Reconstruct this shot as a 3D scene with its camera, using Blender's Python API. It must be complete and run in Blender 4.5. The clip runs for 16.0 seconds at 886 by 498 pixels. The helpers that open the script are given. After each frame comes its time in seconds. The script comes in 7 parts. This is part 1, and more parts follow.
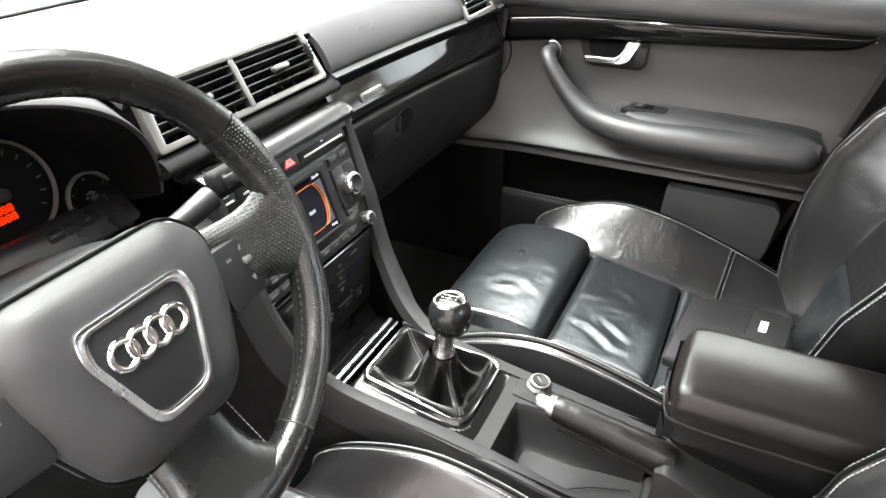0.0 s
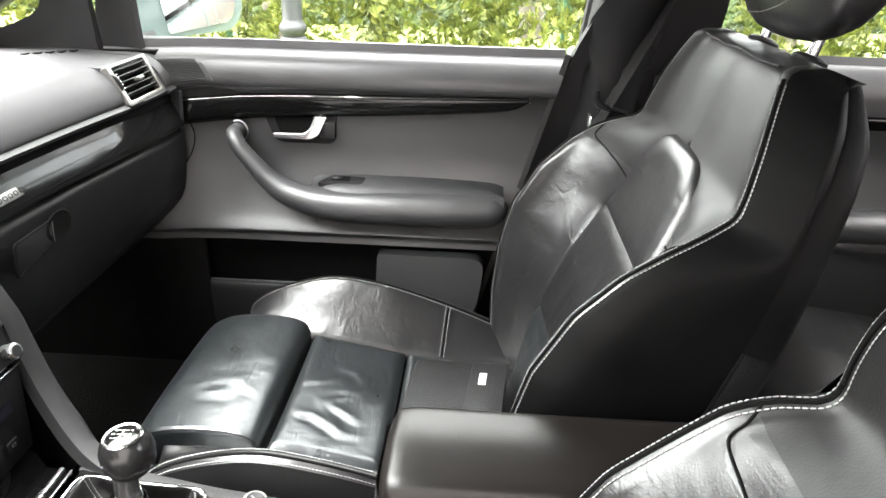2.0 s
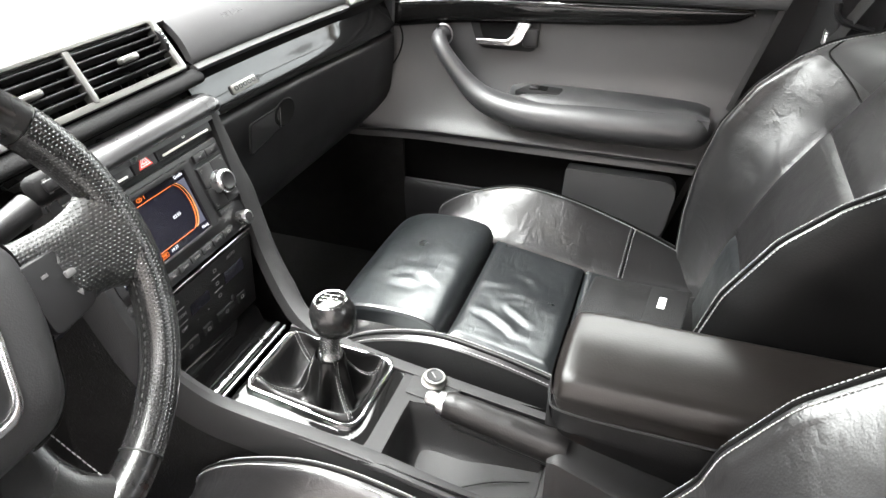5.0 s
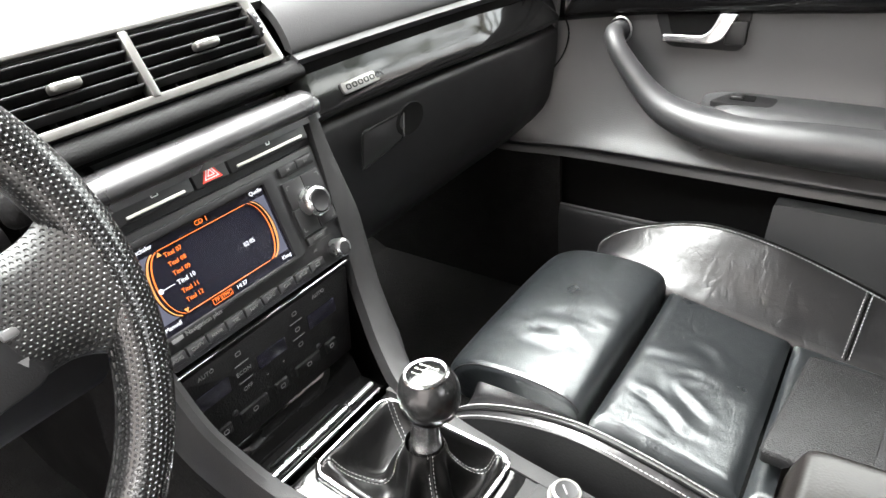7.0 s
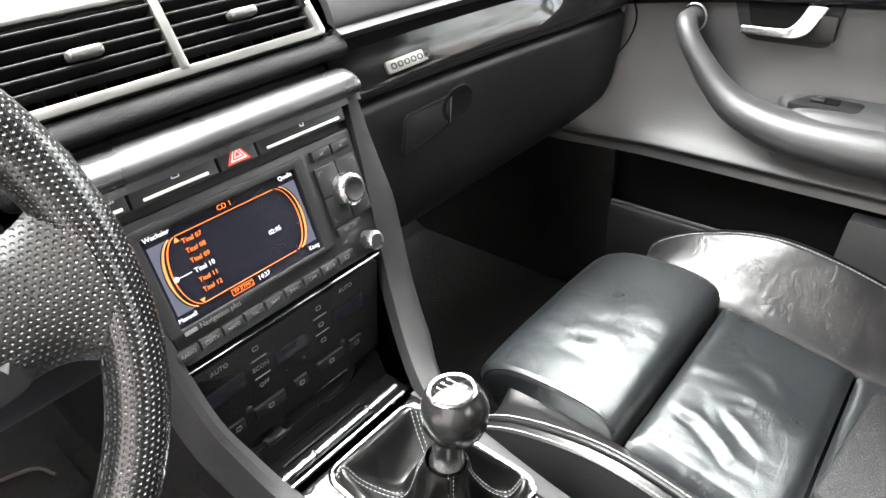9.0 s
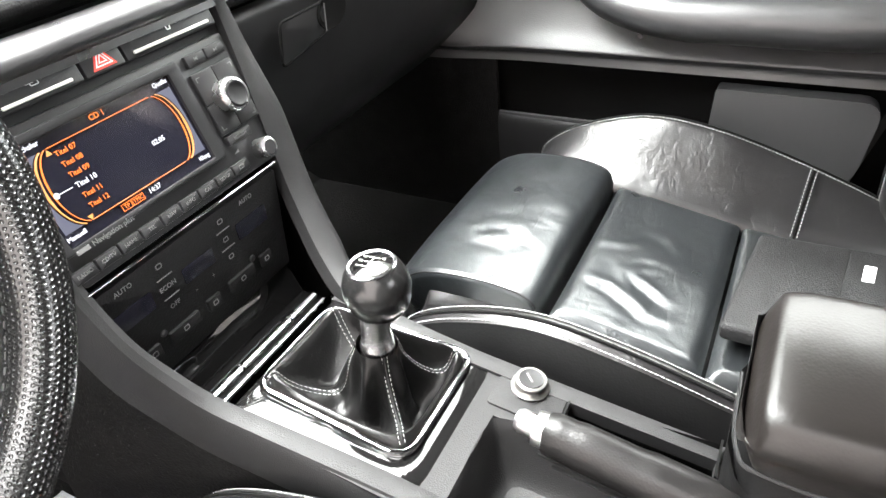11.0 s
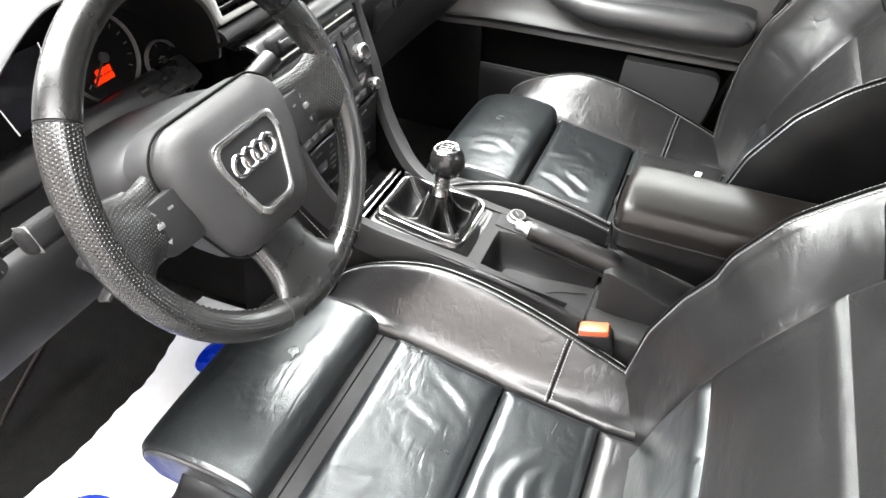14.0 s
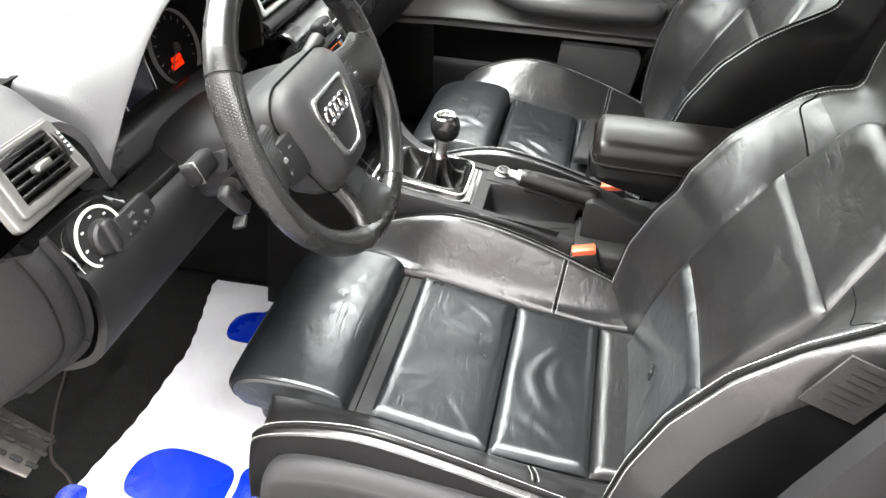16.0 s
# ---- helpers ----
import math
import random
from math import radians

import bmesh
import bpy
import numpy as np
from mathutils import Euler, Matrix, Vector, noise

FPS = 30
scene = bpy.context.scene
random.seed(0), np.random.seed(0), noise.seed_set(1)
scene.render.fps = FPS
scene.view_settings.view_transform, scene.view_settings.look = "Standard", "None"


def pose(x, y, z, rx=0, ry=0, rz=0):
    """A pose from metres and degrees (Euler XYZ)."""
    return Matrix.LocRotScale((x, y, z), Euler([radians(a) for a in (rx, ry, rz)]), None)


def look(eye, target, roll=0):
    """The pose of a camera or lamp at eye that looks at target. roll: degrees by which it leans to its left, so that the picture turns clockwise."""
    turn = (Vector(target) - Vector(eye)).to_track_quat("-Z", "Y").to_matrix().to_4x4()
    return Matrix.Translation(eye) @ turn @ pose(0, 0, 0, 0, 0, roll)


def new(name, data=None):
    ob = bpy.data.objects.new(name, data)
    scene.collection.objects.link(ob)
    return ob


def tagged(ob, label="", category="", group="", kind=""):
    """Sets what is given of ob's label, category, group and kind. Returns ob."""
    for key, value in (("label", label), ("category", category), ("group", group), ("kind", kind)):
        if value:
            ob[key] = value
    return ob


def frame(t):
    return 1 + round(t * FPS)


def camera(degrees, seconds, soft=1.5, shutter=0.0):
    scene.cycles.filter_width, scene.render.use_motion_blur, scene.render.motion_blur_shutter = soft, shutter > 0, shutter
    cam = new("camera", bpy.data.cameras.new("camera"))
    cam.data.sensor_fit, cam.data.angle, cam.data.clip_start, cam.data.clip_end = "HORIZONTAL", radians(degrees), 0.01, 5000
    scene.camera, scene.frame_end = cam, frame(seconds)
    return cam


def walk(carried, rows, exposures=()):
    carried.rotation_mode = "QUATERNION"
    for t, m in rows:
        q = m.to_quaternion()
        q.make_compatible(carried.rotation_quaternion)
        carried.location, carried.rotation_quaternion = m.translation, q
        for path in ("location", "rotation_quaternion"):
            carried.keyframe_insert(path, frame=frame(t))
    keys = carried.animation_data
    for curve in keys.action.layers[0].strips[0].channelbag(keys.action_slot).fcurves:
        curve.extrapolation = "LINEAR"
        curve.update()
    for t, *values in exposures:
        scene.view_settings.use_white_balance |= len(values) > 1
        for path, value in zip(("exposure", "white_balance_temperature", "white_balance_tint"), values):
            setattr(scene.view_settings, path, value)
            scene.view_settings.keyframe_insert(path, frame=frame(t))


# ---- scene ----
cam = camera(67.4, 16.0)
PATH = [
    (0, (-0.591, -0.284, 1.173), (0.937, 0.47, 0.127), -0.5),
    (0.5, (-0.546, -0.295, 1.166), (1.038, 0.397, 0.16), -0.4),
    (1, (-0.519, -0.325, 1.17), (1.166, 0.148, 0.202), 0.1),
    (1.5, (-0.51, -0.342, 1.168), (1.263, -0.135, 0.266), 1.5),
    (2, (-0.504, -0.346, 1.168), (1.296, -0.255, 0.301), 1.5),
    (2.5, (-0.504, -0.341, 1.167), (1.288, -0.235, 0.286), 1.2),
    (3, (-0.506, -0.343, 1.167), (1.283, -0.17, 0.291), 0.1),
    (3.5, (-0.508, -0.342, 1.166), (1.276, -0.148, 0.282), 0.1),
    (4, (-0.515, -0.336, 1.162), (1.226, -0.031, 0.227), -0.8),
    (4.5, (-0.525, -0.331, 1.156), (1.134, 0.143, 0.146), -1.2),
    (5, (-0.533, -0.331, 1.154), (1.056, 0.242, 0.083), -0.6),
    (5.2, (-0.528, -0.331, 1.149), (1.002, 0.323, 0.039), -1.9),
    (7.3, (-0.298, -0.262, 1.062), (1.069, 0.795, 0.055), -3.6),
    (7.5, (-0.283, -0.258, 1.064), (1.058, 0.808, 0.031), -2.5),
    (8, (-0.276, -0.25, 1.064), (1.013, 0.848, -0.001), -3.0),
    (8.2, (-0.278, -0.248, 1.067), (1.004, 0.851, -0.006), -2.7),
    (10.3, (-0.292, -0.233, 1.041), (1.012, 0.852, -0.018), -2.9),
    (10.5, (-0.297, -0.239, 1.035), (1.039, 0.813, -0.017), -3.6),
    (11, (-0.323, -0.257, 0.992), (1.083, 0.58, -0.158), -6.4),
    (11.5, (-0.361, -0.27, 0.993), (1.122, 0.421, -0.157), -4.7),
    (12, (-0.407, -0.291, 1.037), (1.101, 0.358, -0.105), -6.6),
    (12.5, (-0.476, -0.292, 1.102), (1.042, 0.164, -0.117), -7.1),
    (13, (-0.577, -0.271, 1.164), (0.888, 0.059, -0.158), -3.5),
    (13.5, (-0.695, -0.31, 1.181), (0.722, 0.122, -0.163), -1.8),
    (14, (-0.796, -0.324, 1.244), (0.599, 0.249, -0.07), 1.1),
    (14.5, (-0.867, -0.307, 1.275), (0.619, 0.215, 0.043), 0.6),
    (15, (-0.943, -0.285, 1.267), (0.547, 0.108, -0.008), 0.9),
    (15.5, (-1.018, -0.248, 1.264), (0.462, 0.096, -0.037), 1.0),
    (16, (-1.056, -0.233, 1.268), (0.459, 0.097, 0.005), 1.5),
]
walk(cam, [(t, look(eye, target, roll)) for t, eye, target, roll in PATH], exposures=((0.0, 4.68), (2.5, 4.82), (5.0, 4.92), (7.5, 5.02), (8.2, 5.08), (11.5, 5.32), (12.5, 5.22), (14.0, 4.88), (16.0, 4.58)))

# ---- world and light ----
world = bpy.data.worlds.new("overcast_sky")
scene.world = world
world.use_nodes = True
wn = world.node_tree.nodes
wl = world.node_tree.links
sky = wn.new("ShaderNodeTexSky")
sky.sky_type = "NISHITA"
sky.sun_disc = False
SUN_EL, SUN_ROT = 76.0, 10.0
sky.sun_elevation, sky.sun_rotation = radians(SUN_EL), radians(SUN_ROT)
sky.air_density, sky.dust_density, sky.ozone_density = 1.0, 4.0, 1.0
soft = wn.new("ShaderNodeHueSaturation")
soft.inputs["Saturation"].default_value = 0.08
wl.new(sky.outputs[0], soft.inputs["Color"])
wl.new(soft.outputs[0], wn["Background"].inputs["Color"])
wn["Background"].inputs["Strength"].default_value = 0.15
sun = new("sun", bpy.data.lights.new("sun", "SUN"))
sun.data.energy, sun.data.angle, sun.data.color = 1.5, radians(150), (1.0, 0.955, 0.91)
sun.matrix_world = Matrix.Translation((0, 0, 8)) @ Euler((radians(90 - SUN_EL), 0, radians(-SUN_ROT) + math.pi)).to_matrix().to_4x4()

# ---- materials ----
def mat(name, color, rough=0.5, metal=0.0, grain=0.0, grain_size=0.001, wave=0.0, wave_size=0.05, vary=0.12, vary_size=0.08,
        spec=0.5, coat=0.0, emit=0.0, rough_vary=0.08, cells=False, crease=0.0, crease_size=0.10):
    m = bpy.data.materials.new(name)
    m.use_nodes = True
    n, l = m.node_tree.nodes, m.node_tree.links
    b = n["Principled BSDF"]
    b.inputs["Base Color"].default_value = (*color, 1)
    b.inputs["Roughness"].default_value = rough
    b.inputs["Metallic"].default_value = metal
    b.inputs["Specular IOR Level"].default_value = spec
    b.inputs["Coat Weight"].default_value = coat
    b.inputs["Coat Roughness"].default_value = 0.03
    if emit:
        b.inputs["Base Color"].default_value = (0.002, 0.002, 0.002, 1)
        b.inputs["Specular IOR Level"].default_value = 0.2
        b.inputs["Emission Color"].default_value = (*color, 1)
        b.inputs["Emission Strength"].default_value = emit
        return m
    tc = n.new("ShaderNodeTexCoord")
    big = n.new("ShaderNodeTexNoise")
    big.inputs["Scale"].default_value, big.inputs["Detail"].default_value = 1 / vary_size, 5
    l.new(tc.outputs["Object"], big.inputs["Vector"])
    if vary:
        mix = n.new("ShaderNodeMixRGB")
        mix.blend_type = "MULTIPLY"
        ramp = n.new("ShaderNodeMapRange")
        ramp.inputs["From Min"].default_value, ramp.inputs["From Max"].default_value = 0.3, 0.7
        ramp.inputs["To Min"].default_value, ramp.inputs["To Max"].default_value = 1 - vary, 1 + vary
        l.new(big.outputs["Fac"], ramp.inputs["Value"])
        mix.inputs["Fac"].default_value = 1
        mix.inputs["Color1"].default_value = (*color, 1)
        l.new(ramp.outputs[0], mix.inputs["Color2"])
        l.new(mix.outputs[0], b.inputs["Base Color"])
    if rough_vary:
        rr = n.new("ShaderNodeMapRange")
        rr.inputs["From Min"].default_value, rr.inputs["From Max"].default_value = 0.3, 0.7
        rr.inputs["To Min"].default_value, rr.inputs["To Max"].default_value = max(0.02, rough - rough_vary), min(1, rough + rough_vary)
        l.new(big.outputs["Fac"], rr.inputs["Value"])
        l.new(rr.outputs[0], b.inputs["Roughness"])
    last = None
    if wave:
        w = n.new("ShaderNodeTexNoise")
        w.inputs["Scale"].default_value, w.inputs["Detail"].default_value, w.inputs["Distortion"].default_value = 1 / wave_size, 2, 0.35
        l.new(tc.outputs["Object"], w.inputs["Vector"])
        bump = n.new("ShaderNodeBump")
        bump.inputs["Strength"].default_value, bump.inputs["Distance"].default_value = 1.0, wave
        l.new(w.outputs["Fac"], bump.inputs["Height"])
        last = bump
    if crease:
        turn = n.new("ShaderNodeMapping")
        turn.inputs["Rotation"].default_value, turn.inputs["Scale"].default_value = (0.3, 0.5, 0.7), (0.30, 1.0, 0.8)
        l.new(tc.outputs["Object"], turn.inputs["Vector"])
        w = n.new("ShaderNodeTexNoise")
        w.inputs["Scale"].default_value, w.inputs["Detail"].default_value, w.inputs["Distortion"].default_value = 1 / crease_size, 3, 0.5
        l.new(turn.outputs[0], w.inputs["Vector"])
        ridge = None
        for op, val in (("SUBTRACT", 0.5), ("ABSOLUTE", None), ("MULTIPLY", 9.0)):
            k = n.new("ShaderNodeMath")
            k.operation = op
            l.new(w.outputs["Fac"] if ridge is None else ridge.outputs[0], k.inputs[0])
            if val is not None:
                k.inputs[1].default_value = val
            ridge = k
        ridge.use_clamp = True
        where = n.new("ShaderNodeTexNoise")
        where.inputs["Scale"].default_value, where.inputs["Detail"].default_value = 0.45 / crease_size, 2
        l.new(tc.outputs["Object"], where.inputs["Vector"])
        fade = n.new("ShaderNodeMapRange")
        fade.interpolation_type = "SMOOTHSTEP"
        fade.inputs["From Min"].default_value, fade.inputs["From Max"].default_value = 0.44, 0.62
        l.new(where.outputs["Fac"], fade.inputs["Value"])
        bump = n.new("ShaderNodeBump")
        bump.inputs["Distance"].default_value = crease
        l.new(fade.outputs[0], bump.inputs["Strength"])
        l.new(ridge.outputs[0], bump.inputs["Height"])
        if last:
            l.new(last.outputs[0], bump.inputs["Normal"])
        last = bump
    if grain:
        g = n.new("ShaderNodeTexVoronoi") if cells else n.new("ShaderNodeTexNoise")
        g.inputs["Scale"].default_value = 1 / grain_size
        l.new(tc.outputs["Object"], g.inputs["Vector"])
        bump = n.new("ShaderNodeBump")
        bump.inputs["Strength"].default_value, bump.inputs["Distance"].default_value = 1.0, grain
        l.new(g.outputs[0], bump.inputs["Height"])
        if last:
            l.new(last.outputs[0], bump.inputs["Normal"])
        last = bump
    if last:
        l.new(last.outputs[0], b.inputs["Normal"])
    return m


LEATHER = mat("black_leather", (0.0052, 0.0051, 0.0053), 0.33, grain=0.00010, grain_size=0.0020, wave=0.0021, wave_size=0.055, crease=0.00028, crease_size=0.026, spec=0.68, vary=0.15, vary_size=0.12, rough_vary=0.05, cells=True)
# rougher, less glossy leather for the shoulder panels
LEATHER_UPPER = mat("rougher_black_leather", (0.0060, 0.0060, 0.0060), 0.46, grain=0.00010, grain_size=0.0020, wave=0.0016, wave_size=0.07, spec=0.36, vary=0.15, vary_size=0.12, rough_vary=0.05, cells=True)
# darker, duller copy of the seat leather; side shade is in its colour
LEATHER_SHADED = mat("matt_shaded_side_leather", (0.0022, 0.0022, 0.0023), 0.55, grain=0.0001, grain_size=0.002, wave=0.0026, wave_size=0.10, vary=0.15, spec=0.10, cells=True)
# creased leather; its cool base and specular tint paint in a teal reflection
LEATHER_WORN = mat("creased_black_leather", (0.0052, 0.0062, 0.0068), 0.32, grain=0.00010, grain_size=0.0020, wave=0.0021, wave_size=0.05, crease=0.00030, crease_size=0.026, spec=0.88, vary=0.15, vary_size=0.10, rough_vary=0.05, cells=True)
LEATHER_WORN.node_tree.nodes["Principled BSDF"].inputs["Specular Tint"].default_value = (0.955, 0.99, 1.0, 1)
WHEEL_LEATHER = mat("smooth_wheel_leather", (0.0055, 0.0055, 0.0055), 0.27, grain=0.0001, grain_size=0.0015, vary=0.2, cells=True)
DASH = mat("grained_dash_plastic", (0.031, 0.031, 0.032), 0.58, spec=0.3, grain=0.00012, grain_size=0.0016, vary=0.12, cells=True)
DOOR_SOFT = mat("soft_door_plastic", (0.022, 0.0225, 0.0233), 0.42, spec=0.8, grain=0.00012, grain_size=0.0018, vary=0.1, cells=True)
PLASTIC = mat("hard_black_plastic", (0.009, 0.009, 0.0094), 0.45, grain=0.00008, grain_size=0.0014, vary=0.1, spec=0.35, cells=True)
MATT = mat("matt_black_plastic", (0.006, 0.006, 0.0065), 0.55, grain=0.0001, grain_size=0.001, spec=0.3)
GLOSS = mat("gloss_black_lacquer", (0.004, 0.004, 0.004), 0.05, spec=0.34, vary=0.05, rough_vary=0.01)
COARSE = mat("coarse_end_plastic", (0.0045, 0.0045, 0.0047), 0.68, grain=0.0003, grain_size=0.002, spec=0.14, vary=0.2, cells=True)
# near-black for gaps and recesses, with their shade put into the colour
VOID = mat("dark_cavity_shade", (0.003, 0.003, 0.003), 0.9, spec=0.1)
SATIN = mat("satin_aluminium", (0.20, 0.198, 0.188), 0.38, 0.9, grain=0.00003, grain_size=0.0006, vary=0.06)
CHROME = mat("chrome", (0.75, 0.75, 0.75), 0.07, 1.0, vary=0.02, rough_vary=0.02)
BRUSHED = mat("brushed_metal", (0.55, 0.55, 0.55), 0.25, 1.0, vary=0.05)
CARPET = mat("black_carpet", (0.0062, 0.0061, 0.0060), 0.95, grain=0.002, grain_size=0.003, vary=0.4, vary_size=0.03, spec=0.1)
PIPING = mat("brown_mat_edging", (0.018, 0.0115, 0.010), 0.8, grain=0.0005, grain_size=0.002)
THREAD = mat("pale_grey_thread", (0.28, 0.28, 0.275), 0.7, vary=0.1, vary_size=0.01)
HEADLINER = mat("dark_headliner_cloth", (0.02, 0.02, 0.02), 0.9, grain=0.0005, grain_size=0.002)
NYLON = mat("black_ballistic_nylon", (0.0055, 0.0055, 0.0058), 0.65, grain=0.0006, grain_size=0.0018, cells=True, spec=0.3)
WHITE_PRINT = mat("white_print", (0.75, 0.75, 0.75), 0.5, vary=0.03)
GREY_PRINT = mat("dim_grey_print", (0.085, 0.085, 0.085), 0.5, vary=0.03)
CONSOLE = mat("coarse_console_plastic", (0.011, 0.011, 0.0113), 0.60, grain=0.0002, grain_size=0.0012, vary=0.1, spec=0.25, cells=True)
WHITE_FILM = mat("white_plastic_film", (0.52, 0.53, 0.55), 0.35, wave=0.006, wave_size=0.09, vary=0.05)
BLUE_FILM = mat("blue_printed_film", (0.001, 0.016, 0.27), 0.30, spec=0.3, wave=0.004, wave_size=0.05, vary=0.1)
ORANGE_PLASTIC = mat("orange_red_buckle_plastic", (0.42, 0.075, 0.03), 0.4, vary=0.05)
RED_PRINT = mat("red_print", (0.80, 0.05, 0.03), 0.4, vary=0.03)
HOOD_PLASTIC = mat("smooth_hood_plastic", (0.014, 0.014, 0.0145), 0.30, grain=0.00005, grain_size=0.0014, vary=0.1, spec=0.6, cells=True)
PLATE_SILVER = mat("pale_silver_plate", (0.62, 0.61, 0.56), 0.45, 0.35, vary=0.05)
AIRBAG = mat("soft_wheel_cover", (0.020, 0.020, 0.0206), 0.55, grain=0.0001, grain_size=0.0016, vary=0.1, spec=0.33, cells=True)
SCREEN = mat("dark_screen", (0.006, 0.006, 0.010), 0.12, vary=0, rough_vary=0)
S_ORANGE = mat("screen_orange", (1.0, 0.20, 0.03), emit=0.075)
S_WHITE = mat("screen_white", (0.9, 0.92, 1.0), emit=0.07)
S_LILAC = mat("screen_lilac", (0.25, 0.26, 0.36), emit=0.022)
S_AMBER = mat("screen_amber", (1.0, 0.42, 0.12), emit=0.045)
RED_LCD = mat("red_display", (1.0, 0.02, 0.0), emit=0.10)
BELT = mat("black_belt_webbing", (0.006, 0.006, 0.006), 0.7, grain=0.0006, grain_size=0.0018)
PAINT = mat("green_grey_car_paint", (0.13, 0.165, 0.16), 0.2, 0.4, coat=1.0, vary=0.03)
RUBBER = mat("black_rubber", (0.012, 0.012, 0.012), 0.7)
CAST_IRON = mat("grey_painted_post", (0.019, 0.020, 0.0215), 0.5, grain=0.002, grain_size=0.01, vary=0.2)
GREEN_PAINT = mat("dark_green_paint", (0.02, 0.07, 0.04), 0.4)
WIRE = mat("green_coated_wire", (0.05, 0.10, 0.06), 0.5)


def glass(name, tint, rough=0.0):
    m = bpy.data.materials.new(name)
    m.use_nodes = True
    n, l = m.node_tree.nodes, m.node_tree.links
    n.remove(n["Principled BSDF"])
    t, g, mix, fr = n.new("ShaderNodeBsdfTransparent"), n.new("ShaderNodeBsdfGlossy"), n.new("ShaderNodeMixShader"), n.new("ShaderNodeFresnel")
    t.inputs["Color"].default_value = (*tint, 1)
    g.inputs["Roughness"].default_value = rough
    fr.inputs["IOR"].default_value = 1.45
    l.new(fr.outputs[0], mix.inputs[0])
    l.new(t.outputs[0], mix.inputs[1])
    l.new(g.outputs[0], mix.inputs[2])
    l.new(mix.outputs[0], n["Material Output"].inputs["Surface"])
    return m


def perforated(name, color, rough, centre_tilt, radius, tube_r, pitch, flat=False):
    """Leather with a staggered grid of small holes that follows a wheel rim."""
    m = mat(name, color, rough, grain=0.00008, grain_size=0.0015, vary=0.15, cells=True)
    n, l = m.node_tree.nodes, m.node_tree.links

    def op(kind, a, b=None):
        k = n.new("ShaderNodeMath")
        k.operation = kind
        for i, v in enumerate((a, b)):
            if v is None:
                continue
            if isinstance(v, (int, float)):
                k.inputs[i].default_value = v
            else:
                l.new(v, k.inputs[i])
        return k.outputs[0]

    tc = n.new("ShaderNodeTexCoord")
    rot = n.new("ShaderNodeVectorRotate")
    rot.rotation_type = "X_AXIS"
    rot.inputs["Angle"].default_value = -(math.pi / 2 - centre_tilt)
    l.new(tc.outputs["Object"], rot.inputs["Vector"])
    sep = n.new("ShaderNodeSeparateXYZ")
    l.new(rot.outputs[0], sep.inputs[0])
    x, y, z = sep.outputs
    ang = op("ARCTAN2", y, x)
    rad = op("SQRT", op("ADD", op("MULTIPLY", x, x), op("MULTIPLY", y, y)))
    tub = op("ARCTAN2", z, op("SUBTRACT", rad, radius))
    u = op("MULTIPLY", ang, radius / pitch)
    v = op("MULTIPLY", tub, tube_r / (pitch * 0.87))
    if flat:
        u, v = op("DIVIDE", x, pitch), op("DIVIDE", y, pitch * 0.87)
    row = op("MODULO", op("FLOOR", v), 2.0)
    fu = op("SUBTRACT", op("FRACT", op("ADD", u, op("MULTIPLY", row, 0.5))), 0.5)
    fv = op("SUBTRACT", op("FRACT", v), 0.5)
    d = op("SQRT", op("ADD", op("MULTIPLY", fu, fu), op("MULTIPLY", fv, fv)))
    hole = n.new("ShaderNodeMapRange")
    hole.interpolation_type = "SMOOTHSTEP"
    hole.inputs["From Min"].default_value, hole.inputs["From Max"].default_value = 0.14, 0.34
    l.new(d, hole.inputs["Value"])
    bump = n.new("ShaderNodeBump")
    bump.inputs["Strength"].default_value, bump.inputs["Distance"].default_value = 1.0, 0.0009
    l.new(hole.outputs[0], bump.inputs["Height"])
    b = n["Principled BSDF"]
    old = b.inputs["Normal"].links[0].from_socket
    l.new(old, bump.inputs["Normal"])
    l.new(bump.outputs[0], b.inputs["Normal"])
    return m


PERFORATED = perforated("perforated_wheel_leather", (0.0055, 0.0055, 0.0055), 0.23, radians(22.5), 0.177, 0.0165, 0.0034)
PERFORATED_SPOKE = perforated("perforated_spoke_leather", (0.0045, 0.0045, 0.0045), 0.36, radians(22.5), 0.177, 0.0165, 0.0034, True)
GLASS = glass("window_glass", (0.92, 0.96, 0.94))

# ---- mesh tools ----
def V(*a):
    return np.array(a, float)


def spline(pts, n=6, closed=False):
    """A smooth line through the points, n steps a span."""
    p = np.array(pts, float)
    k = len(p)
    out = []
    for i in range(k if closed else k - 1):
        if closed:
            a, b, c, d = p[(i - 1) % k], p[i], p[(i + 1) % k], p[(i + 2) % k]
        else:
            b, c = p[i], p[i + 1]
            a = p[i - 1] if i else 2 * b - c
            d = p[i + 2] if i + 2 < k else 2 * c - b
        for s in range(n):
            t = s / n
            out.append(0.5 * (2 * b + (c - a) * t + (2 * a - 5 * b + 4 * c - d) * t * t + (3 * b - a - 3 * c + d) * t ** 3))
    if not closed:
        out.append(p[-1])
    return np.array(out)


def surf(rows, nu=5, nv=5, closed=False):
    """A smooth sheet through a grid of points; closed: each row is a loop."""
    across = [spline(r, nv, closed) for r in rows]
    return np.array([spline(col, nu) for col in np.swapaxes(np.array(across), 0, 1)]).swapaxes(0, 1)


